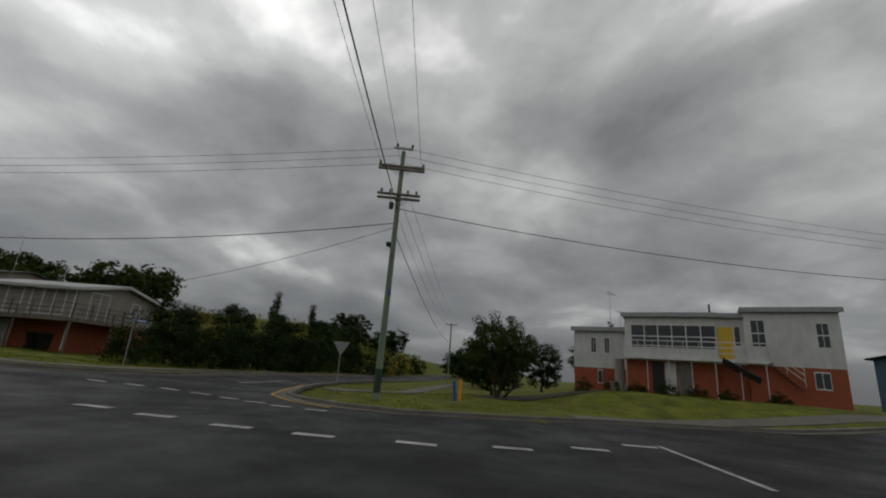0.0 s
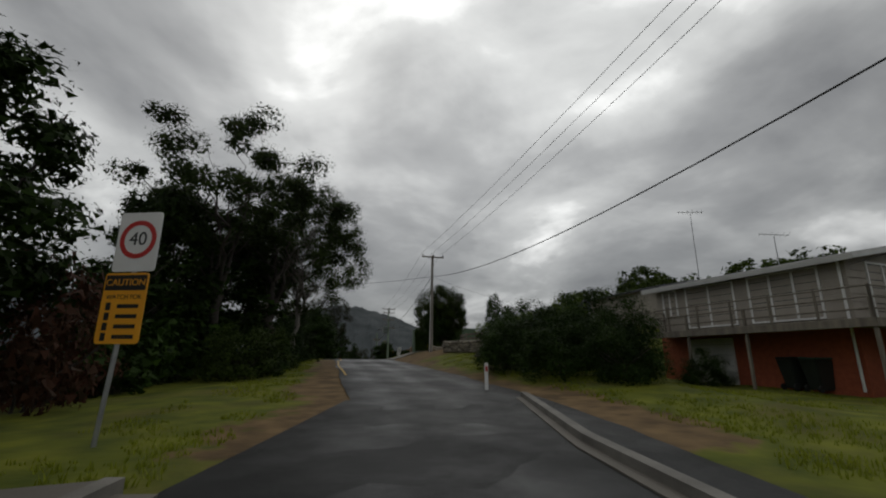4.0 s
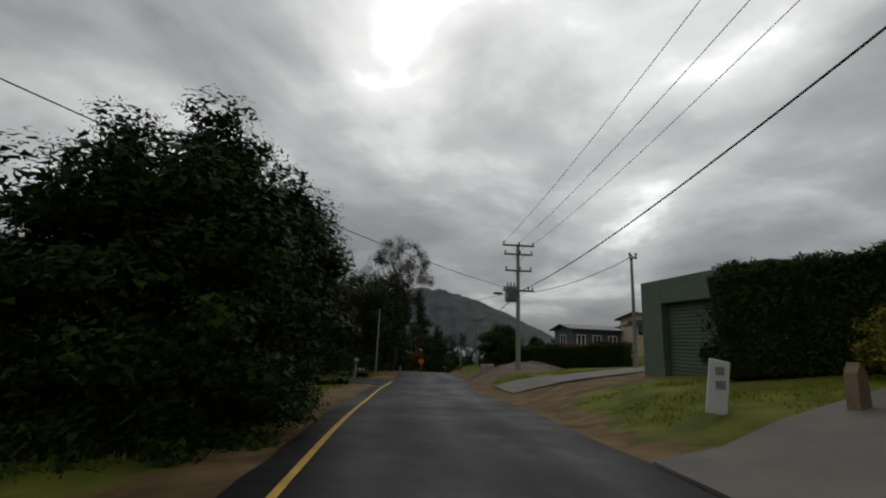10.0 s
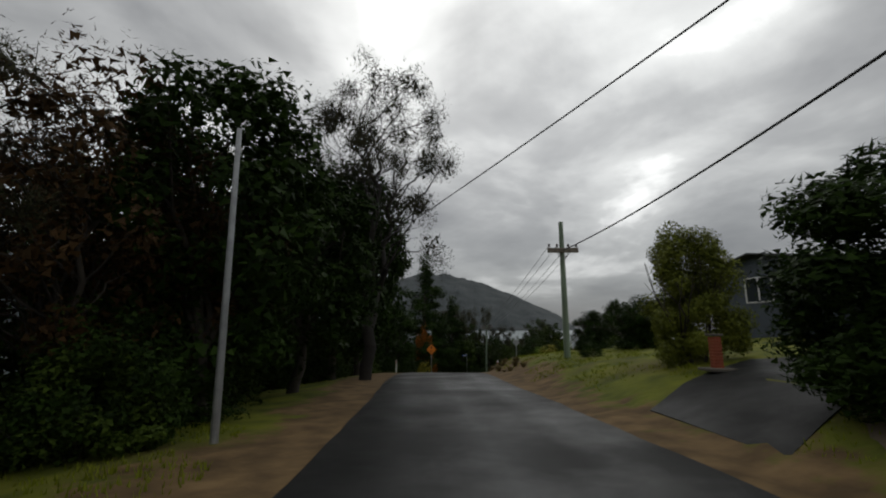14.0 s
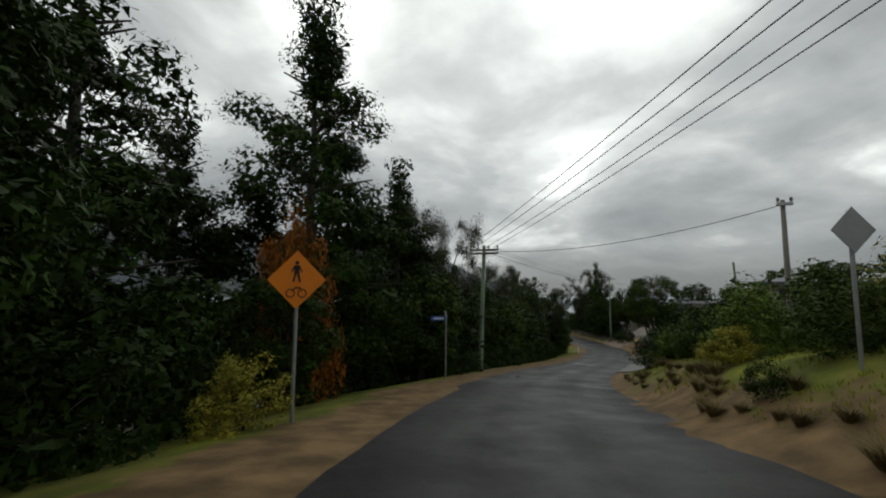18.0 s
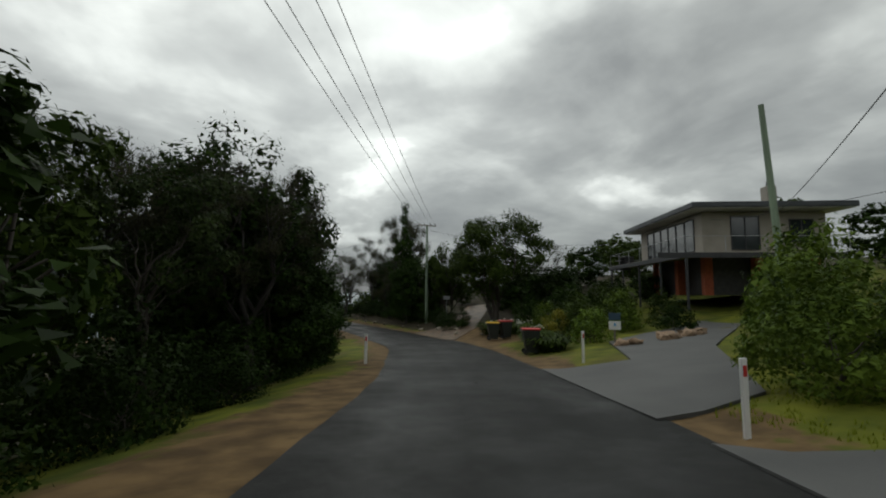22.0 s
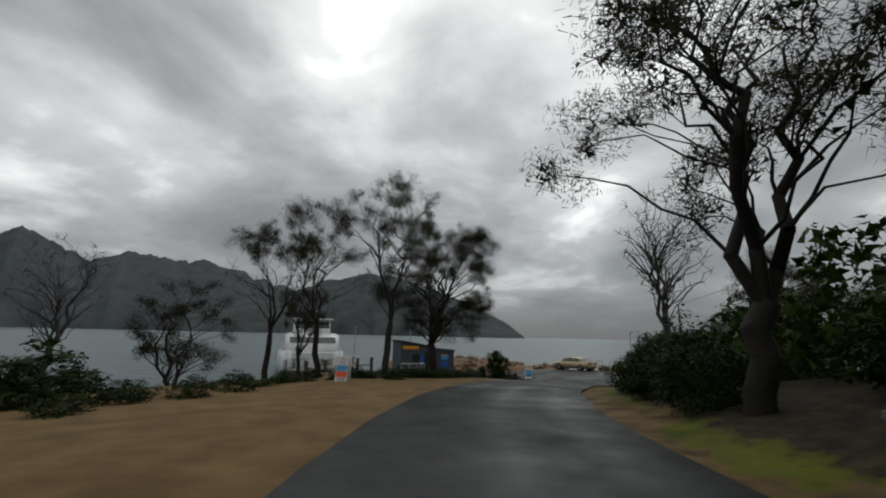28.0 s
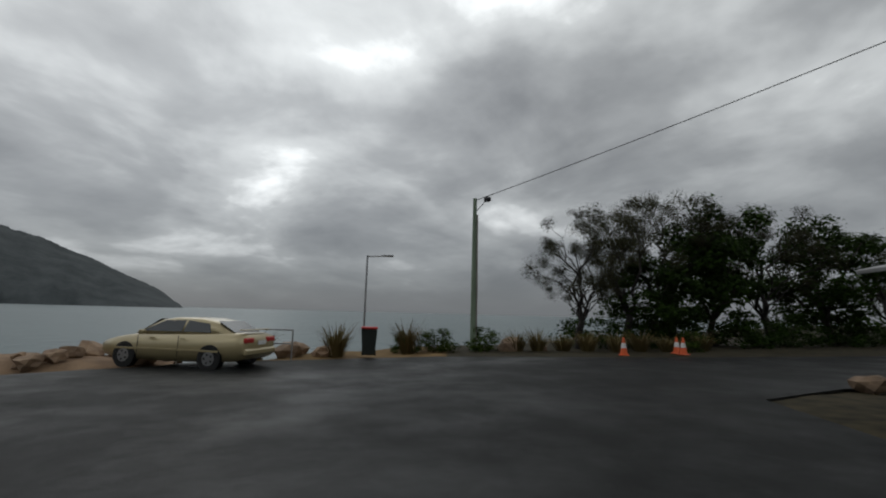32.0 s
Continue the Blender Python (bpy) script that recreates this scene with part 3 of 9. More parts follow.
def asphalt_material():
    """Wet bitumen: dull stones, smoother darker wheel tracks, damp sheen and shallow puddles."""
    m = bpy.data.materials.new("wet_asphalt")
    m.use_nodes = True
    n, l = m.node_tree.nodes, m.node_tree.links
    b = n["Principled BSDF"]
    co = n.new("ShaderNodeTexCoord")

    def tex(scale, detail=5, rough=0.5):
        t = n.new("ShaderNodeTexNoise")
        t.inputs["Scale"].default_value, t.inputs["Detail"].default_value, t.inputs["Roughness"].default_value = scale, detail, rough
        l.new(co.outputs["Object"], t.inputs["Vector"])
        return t.outputs[0]

    def rng(f, a, c, lo, hi):
        r = n.new("ShaderNodeMapRange")
        for i, v in enumerate((a, c, lo, hi)):
            r.inputs[i + 1].default_value = v
        l.new(f, r.inputs[0])
        return r.outputs[0]

    stone, patch = tex(55, 4), tex(0.32, 6)
    at = n.new("ShaderNodeAttribute")
    at.attribute_name = "track"
    r = n.new("ShaderNodeValToRGB")
    r.color_ramp.elements[0].position, r.color_ramp.elements[0].color = 0.3, (0.006, 0.0064, 0.0066, 1)
    r.color_ramp.elements[1].position, r.color_ramp.elements[1].color = 0.75, (0.024, 0.0246, 0.0238, 1)
    s = n.new("ShaderNodeMath")
    s.operation = "MULTIPLY_ADD"
    l.new(patch, s.inputs[0])
    s.inputs[1].default_value = 0.6
    l.new(rng(stone, 0.2, 0.8, 0.0, 0.45), s.inputs[2])
    l.new(s.outputs[0], r.inputs[0])
    l.new(r.outputs[0], b.inputs["Base Color"])
    d = n.new("ShaderNodeMath")
    d.operation = "MULTIPLY_ADD"
    l.new(at.outputs["Fac"], d.inputs[0])
    d.inputs[1].default_value = -0.16
    l.new(rng(patch, 0.3, 0.7, 0.5, 0.7), d.inputs[2])
    wet = rng(tex(0.4, 8, 0.66), 0.42, 0.74, 0.0, 1.0)
    w = n.new("ShaderNodeMath")
    w.operation, w.use_clamp = "MULTIPLY_ADD", True
    l.new(wet, w.inputs[0])
    w.inputs[1].default_value = -0.22
    l.new(d.outputs[0], w.inputs[2])
    l.new(w.outputs[0], b.inputs["Roughness"])
    l.new(rng(wet, 0.0, 1.0, 0.09, 0.22), b.inputs["Specular IOR Level"])
    bp = n.new("ShaderNodeBump")
    bp.inputs["Strength"].default_value, bp.inputs["Distance"].default_value = 0.35, 0.012
    l.new(stone, bp.inputs["Height"])
    l.new(bp.outputs[0], b.inputs["Normal"])
    return m


M["asphalt"] = asphalt_material()


def ribbon(name, ts, lo, hi, lift, material, label, category, across=8, kind="structure", track=False, parent=None):
    """A strip along the road line between two offsets (numbers or functions of the moment)."""
    f = lambda q, t: q(t) if callable(q) else q
    verts, tr = [], []
    for t in ts:
        a, b_ = f(lo, t), f(hi, t)
        for k in range(across + 1):
            o = a + (b_ - a) * k / across
            x, y = on_line(t, o)
            verts.append((x, y))
            tr.append(max(math.exp(-((o - q) / 0.45) ** 2) for q in (-0.75, 0.75, 2.3)))
    arr = np.array(verts)
    z = lay(arr[:, 0], arr[:, 1])[0] + lift
    n = across + 1
    fs = [(j * n + i, j * n + i + 1, (j + 1) * n + i + 1, (j + 1) * n + i) for j in range(len(ts) - 1) for i in range(across)]
    m_ = raw_mesh(name, np.column_stack([arr, z]).tolist(), fs, True)
    if track:
        at = m_.attributes.new("track", "FLOAT", "POINT")
        at.data.foreach_set("value", np.array(tr, np.float32))
    ob = link_mesh(name, m_, material, parent)
    return tagged(ob, label, category, kind=kind) if not parent else ob


def wob(t):
    return 0.16 * noise.noise((t * 1.7, 3.3, 0)) + 0.07 * noise.noise((t * 7.0, 9.1, 0))


road_lo = lambda t: -1.5 + wob(t) - (0.35 if 19.5 < t < 26.5 else 0)
road_hi = lambda t: 3.05 + wob(t + 40) + 0.5 * float(smooth(16, 17.5, t) * smooth(20.5, 19, t))
road = ribbon("road", np.arange(4.3, 30.01, 0.1), road_lo, road_hi, 0.0, M["asphalt"], "narrow wet bitumen road with ragged edges", "road", 10, track=True)


PAVED = []


def sheet(name, outline, lift, material, label, category, step=1.0, thick=0.0, kind="structure", parent=None):
    """A flat patch that follows the ground inside an outline of plan points."""
    PAVED.append(list(outline))
    bm = bmesh.new()
    vs = [bm.verts.new((x, y, 0)) for x, y in outline]
    bm.faces.new(vs)
    xs, ys = [p[0] for p in outline], [p[1] for p in outline]
    for axis, lo, hi in ((0, min(xs), max(xs)), (1, min(ys), max(ys))):
        v = lo + step
        while v < hi:
            co, no = Vector((0, 0, 0)), Vector((0, 0, 0))
            co[axis], no[axis] = v, 1
            bmesh.ops.bisect_plane(bm, geom=bm.verts[:] + bm.edges[:] + bm.faces[:], plane_co=co, plane_no=no)
            v += step
    bm.verts.ensure_lookup_table()
    pos = np.array([v.co[:2] for v in bm.verts])
    z = lay(pos[:, 0], pos[:, 1])[0] + lift
    for v, q in zip(bm.verts, z):
        v.co.z = q
    bmesh.ops.recalc_face_normals(bm, faces=bm.faces)
    for f_ in bm.faces:
        if f_.normal.z < 0:
            f_.normal_flip()
        f_.smooth = True
    # its edges turn down into the ground
    for e in bm.edges:
        if e.is_boundary:
            e.smooth = False
    rim = bmesh.ops.extrude_edge_only(bm, edges=[e for e in bm.edges if e.is_boundary])["geom"]
    for v in rim:
        if isinstance(v, bmesh.types.BMVert):
            v.co.z -= 0.15
    ob = part(name, bm, material, parent)
    return tagged(ob, label, category, kind=kind) if not parent else ob


# the junction: the street that the drive begins on, and the one that leads on east
sheet("junction", JUNCTION, 0.0, M["asphalt"], "wet bitumen street junction", "road", 1.0)
sheet("parking_ground", PARKING, -0.006, M["asphalt"], "wet bitumen parking ground by the sea", "road", 1.0)

# sea
def sea_material():
    m = bpy.data.materials.new("grey_sea")
    m.use_nodes = True
    n, l = m.node_tree.nodes, m.node_tree.links
    b = n["Principled BSDF"]
    b.inputs["Base Color"].default_value = (0.05, 0.085, 0.095, 1)
    b.inputs["Roughness"].default_value = 0.3
    b.inputs["Specular IOR Level"].default_value = 0.35
    co = n.new("ShaderNodeTexCoord")
    mp = n.new("ShaderNodeMapping")
    mp.inputs["Scale"].default_value = (0.5, 1.0, 1)
    mp.inputs["Rotation"].default_value = (0, 0, 0.5)
    l.new(co.outputs["Object"], mp.inputs[0])
    t = n.new("ShaderNodeTexNoise")
    t.inputs["Scale"].default_value, t.inputs["Detail"].default_value = 0.5, 8
    l.new(mp.outputs[0], t.inputs["Vector"])
    bp = n.new("ShaderNodeBump")
    bp.inputs["Strength"].default_value, bp.inputs["Distance"].default_value = 0.9, 0.5
    l.new(t.outputs[0], bp.inputs["Height"])
    l.new(bp.outputs[0], b.inputs["Normal"])
    t2 = n.new("ShaderNodeTexNoise")
    t2.inputs["Scale"].default_value, t2.inputs["Detail"].default_value = 0.02, 4
    l.new(mp.outputs[0], t2.inputs["Vector"])
    r = n.new("ShaderNodeValToRGB")
    r.color_ramp.elements[0].position, r.color_ramp.elements[0].color = 0.3, (0.03, 0.068, 0.075, 1)
    r.color_ramp.elements[1].position, r.color_ramp.elements[1].color = 0.7, (0.06, 0.11, 0.115, 1)
    l.new(t2.outputs[0], r.inputs[0])
    l.new(r.outputs[0], b.inputs["Base Color"])
    return m


sx_, sy_ = np.linspace(-4300, 4300, 60), np.linspace(-500, 4700, 50)
tagged(link_mesh("sea", raw_mesh("sea", [(x, y, SEA) for y in sy_ for x in sx_], [(j * 60 + i, j * 60 + i + 1, (j + 1) * 60 + i + 1, (j + 1) * 60 + i) for j in range(49) for i in range(59)], True), sea_material()),
       "grey-green bay under an overcast sky", "sea", kind="structure")


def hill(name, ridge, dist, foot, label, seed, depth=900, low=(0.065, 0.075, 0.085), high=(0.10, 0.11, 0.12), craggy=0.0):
    """A far hill: its skyline as bearing and elevation in degrees, seen over the bay, with gullied slopes."""
    rng = random.Random(seed)
    az = [a for a, _ in ridge]
    verts, rows, cols = [], 18, int((az[-1] - az[0]) * 6) + 2
    for j in range(rows):
        u = j / (rows - 1)
        for i in range(cols):
            a = az[0] + (az[-1] - az[0]) * i / (cols - 1)
            e = np.interp(a, az, [q for _, q in ridge])
            h = dist * math.tan(radians(e)) + 3.0
            n1 = noise.fractal((a * 0.5 + seed, u * 2.0, 0), 0.9, 2.1, 5)
            d = dist - depth * (1 - u) + 60 * n1
            top = (SEA - 4) + (h - SEA + 4) * (u ** 0.8)
            top += craggy * 55 * abs(noise.noise((a * 0.42 + seed, u * 1.3, 2.0))) * u + (12 * n1 + 6 * noise.fractal((a * 3.1, u * 7, seed), 0.8, 2, 4)) * (h / 260) * (0.3 + u * 0.7)
            verts.append((d * math.sin(radians(a)), 20 + d * math.cos(radians(a)), top))
    fs = [(j * cols + i, j * cols + i + 1, (j + 1) * cols + i + 1, (j + 1) * cols + i) for j in range(rows - 1) for i in range(cols - 1)]
    # the grey-blue tones carry the distance haze in the slope colour itself
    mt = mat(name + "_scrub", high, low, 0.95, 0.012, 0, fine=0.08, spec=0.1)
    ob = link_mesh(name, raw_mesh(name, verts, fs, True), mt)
    return tagged(ob, label, "hill", kind="structure")


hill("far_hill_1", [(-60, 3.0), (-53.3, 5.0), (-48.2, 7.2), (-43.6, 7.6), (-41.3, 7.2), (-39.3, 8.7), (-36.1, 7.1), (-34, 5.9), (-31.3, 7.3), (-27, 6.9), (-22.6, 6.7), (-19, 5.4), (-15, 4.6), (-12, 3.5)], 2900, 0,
     "granite range across the bay, haze in its grey colour, with cloud on its tops", 3, craggy=1.0)
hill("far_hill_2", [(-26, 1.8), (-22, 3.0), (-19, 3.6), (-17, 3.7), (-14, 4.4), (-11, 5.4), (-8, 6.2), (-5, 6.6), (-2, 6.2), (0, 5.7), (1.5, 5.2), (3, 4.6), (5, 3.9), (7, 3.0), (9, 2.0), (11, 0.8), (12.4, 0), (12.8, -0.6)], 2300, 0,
     "wooded headland across the bay, greyed by haze put into its colour", 8, 700, (0.045, 0.053, 0.056), (0.088, 0.098, 0.101), 0.35)

# ---- plants ----
def tubes(segs, sides=6):
    """Tapered limbs from (p0, p1, r0, r1)."""
    verts, faces = [], []
    for p0, p1, r0, r1 in segs:
        d = (p1 - p0).normalized()
        a = d.orthogonal().normalized()
        b = d.cross(a)
        n = sides if r0 > 0.05 else (4 if r0 > 0.015 else 3)
        k = len(verts)
        for p, r in ((p0 - d * r0 * 0.4, r0), (p1 + d * r1 * 0.4, r1)):
            for i in range(n):
                q = 2 * math.pi * i / n
                verts.append(p + (a * math.cos(q) + b * math.sin(q)) * r)
        faces += [(k + i, k + (i + 1) % n, k + n + (i + 1) % n, k + n + i) for i in range(n)]
    return [tuple(v) for v in verts], faces


def branching(rng, h, spread, fork, limbs, levels, r0, lean=0.0, up=0.55, wiggle=0.18, stems=1):
    """Limbs of a tree and the tips that carry its foliage."""
    segs, tips = [], []

    def grow(p, d, length, r, level):
        n = 3 if level < 2 else 2
        for k in range(n):
            d = (d + Vector((rng.gauss(0, wiggle), rng.gauss(0, wiggle), rng.gauss(0.04, wiggle * 0.6)))).normalized()
            q = p + d * (length / n)
            e = r * (1 - 0.35 * (k + 1) / n)
            segs.append((p, q, r * (1 - 0.35 * k / n), e))
            p = q
            if level >= levels - 1:
                tips.append((p.copy(), level))
        if level < levels:
            for c in range(rng.choice((2, 3)) if level else limbs):
                a = rng.uniform(0, 2 * math.pi)
                side = Vector((math.cos(a), math.sin(a), 0))
                nd = (d * up + side * (1 - up) * rng.uniform(0.7, 1.2) * spread / h * 2.2 + Vector((0, 0, 0.12))).normalized()
                grow(p, nd, length * rng.uniform(0.55, 0.8) if level else h * (1 - fork) * rng.uniform(0.42, 0.6), e * rng.uniform(0.55, 0.75), level + 1)

    for s in range(stems):
        a = rng.uniform(0, 6.28)
        off = Vector((math.cos(a), math.sin(a), 0)) * (0.0 if stems == 1 else 0.05 * h * rng.uniform(0.4, 1.0))
        tilt = Vector((lean + (0 if stems == 1 else math.cos(a) * 0.13), 0 if stems == 1 else math.sin(a) * 0.13, 1)).normalized()
        grow(off - Vector((0, 0, 0.3)), tilt, h * fork + 0.3, r0 * rng.uniform(0.75, 1), 0)
    return segs, tips


def reaching(rng, h, w, base, n, r0, fork=0.2, leaders=4, lean=0.0, twigs=6, shape="round"):
    """A trunk, its leaders and crooked limbs that reach out to clumps of a crown; gives the limbs and the clumps with their twig tips."""
    segs, nodes, clumps = [], [], []

    def crooked(p, q, r, e, k, bow):
        side = Vector((rng.gauss(0, 1), rng.gauss(0, 1), 0)) * (q - p).length * bow
        last = p
        for i in range(1, k + 1):
            u = i / k
            c = p.lerp(q, u) + side * math.sin(u * math.pi) + Vector((0, 0, (q - p).length * 0.1 * math.sin(u * math.pi)))
            c += Vector((rng.gauss(0, 1), rng.gauss(0, 1), rng.gauss(0, 0.6))) * (q - p).length * 0.035 * (i < k)
            segs.append((last, c, r + (e - r) * (i - 1) / k, r + (e - r) * u))
            nodes.append((c, r + (e - r) * u))
            last = c
        return last

    top = crooked(Vector((0, 0, -0.3)), Vector((lean * h, 0.02 * h, h * fork)), r0, r0 * 0.82, 4, 0.03)
    for k in range(leaders):
        a = 6.28 * (k + rng.uniform(-0.3, 0.3)) / leaders
        rad = w * rng.uniform(0.1, 0.24)
        crooked(top, Vector((math.cos(a) * rad, math.sin(a) * rad, h * rng.uniform(0.62, 0.86))), r0 * rng.uniform(0.36, 0.58), r0 * 0.08, 8, 0.09)
    forks = [(p, r) for p, r in nodes if p.z > h * fork * 0.9]
    for c in blob_centres(rng, n, w, h, base, shape):
        p, r = min(forks, key=lambda f: (f[0] - c).length + 2.2 * max(0, f[0].z - c.z + 0.15 * h))
        crooked(p, c, min(r * 0.5, r0 * 0.16), 0.012, 5, 0.12)
        tips = []
        for q in range(twigs):
            e = c + Vector((rng.gauss(0, 1), rng.gauss(0, 1), rng.gauss(0.3, 0.8))).normalized() * w * rng.uniform(0.05, 0.1)
            segs.append((c, e, 0.016, 0.006))
            tips.append(e)
        clumps.append((c, tips))
    return segs, clumps


LUSH = [1.0]  # how many leaves a plant carries: fewer and larger where it stands far from the road


def leaf_cards(rng, centres, per, radius, length, width, droop=0.0, flat=1.0, out=0.0, shell=0.15, swell=0.0):
    """Small pointed leaf sprays scattered round each centre, most of them facing out of the crown."""
    per = max(3, round(per * LUSH[0]))
    grow = LUSH[0] ** -0.2 * max(1.0, 0.15 / LUSH[0]) ** 0.4
    length, width = length * grow, width * grow
    g = np.random.RandomState(rng.randrange(1 << 30))
    cc = np.array([tuple(p) for p in centres], float)
    mid = cc.mean(0) - np.array((0, 0, 0.15 * np.ptp(cc[:, 2])))
    c = np.repeat(cc, per, 0)
    n = len(c)
    v = g.normal(size=(n, 3))
    v /= np.linalg.norm(v, axis=1)[:, None]
    rad = radius * g.uniform(shell, 1, n) ** 0.6
    if swell:  # clumps of unequal size
        rad *= np.repeat(1 + swell * np.sin(cc @ np.array((12.9, 78.2, 37.7))), per)
    p = c + v * rad[:, None] * np.array((1, 1, flat))
    away = p - mid
    away /= np.linalg.norm(away, axis=1)[:, None] + 1e-9
    face = 0.75 * v + 0.55 * away + np.array((0, 0, 0.25)) + 0.5 * g.normal(size=(n, 3))
    face /= np.linalg.norm(face, axis=1)[:, None] + 1e-9
    d = g.normal(size=(n, 3)) + v * out
    d[:, 2] -= droop * 2.5
    d -= face * (d * face).sum(1)[:, None] * 0.8
    d /= np.linalg.norm(d, axis=1)[:, None] + 1e-9
    s = np.cross(d, face)
    s /= np.linalg.norm(s, axis=1)[:, None] + 1e-9
    ln = (length * g.uniform(0.55, 1.25, n))[:, None]
    wd = (width * g.uniform(0.6, 1.2, n))[:, None]
    a, b = p - d * ln / 2, p + d * ln / 2
    vs = np.stack([a + s * wd / 2, b, a - s * wd / 2], 1).reshape(-1, 3)
    fs = np.arange(3 * n).reshape(-1, 3)
    return vs, fs


def cloud_mesh(name, vs, fs):
    me = bpy.data.meshes.new(name)
    n = len(fs)
    me.vertices.add(len(vs))
    me.vertices.foreach_set("co", np.asarray(vs, np.float32).ravel())
    k = len(fs[0])
    me.loops.add(k * n)
    me.loops.foreach_set("vertex_index", np.asarray(fs, np.int32).ravel())
    me.polygons.add(n)
    me.polygons.foreach_set("loop_start", np.arange(0, k * n, k, dtype=np.int32))
    me.update(calc_edges=True)
    return me


def blob_centres(rng, n, w, h, base, shape="round"):
    """Clump centres filling a crown of width w between base and h."""
    out = []
    while len(out) < n:
        x, y, z = rng.uniform(-1, 1), rng.uniform(-1, 1), rng.uniform(0, 1)
        r = math.hypot(x, y)
        lim = {"round": math.sqrt(max(0, 1 - (2 * z - 1) ** 2)) ** 0.7, "cone": min(1.0, (1 - z) * 1.75) ** 0.8 * (0.8 + 0.2 * math.sin(z * 21 + x * 3)), "column": min(1, (1 - z) * 3.2) ** 0.6,
               "mound": math.sqrt(max(0, 1 - z * z)), "umbrella": 1.0 if 0.3 < z < 0.85 else 0.7, "box": 1.0}[shape]
        if r > lim or (r < lim * 0.45 and rng.random() < 0.65):
            continue
        wob_ = 1 + 0.22 * noise.noise((x * 2.1 + n, y * 2.1, z * 2.3))
        out.append(Vector((x * w / 2 * wob_, y * w / 2 * wob_, base + z * (h - base))))
    return out


def with_cores(rng, cards, centres, r, flat=1.0, dense=1.0):
    """Adds the broader inner sprays that close each clump of a crown behind its outer leaves."""
    keep = LUSH[0]
    LUSH[0] = 1.0
    per, ln, wd = (140, 0.31, 0.22) if keep > 0.75 else (80, 0.39, 0.29) if keep >= 0.3 else (36, 0.58, 0.42) if keep > 0.13 else (14, 0.88, 0.64)
    v, f = leaf_cards(rng, centres, per * dense, r, r * ln, r * wd, 0, flat, 0, 0.2, 0.25)
    LUSH[0] = keep
    return np.concatenate([cards[0], v]), np.concatenate([cards[1], f + len(cards[0])])


KINDS = {}
M["cloth_green"] = mat("shade_cloth", (0.012, 0.035, 0.024), (0.008, 0.024, 0.017), 0.95, 3, 0.3, fine=200, spec=0.1)
M["russet_leaf"] = leaf_mat("russet_leaf", (0.095, 0.05, 0.018), (0.022, 0.016, 0.008))
M["dark_bark"] = mat("dark_bark", (0.035, 0.03, 0.026), (0.014, 0.012, 0.011), 0.9, 3.0, 0.5, fine=30)
M["column_leaf"] = leaf_mat("golden_leaf", (0.20, 0.22, 0.03), (0.06, 0.075, 0.012))


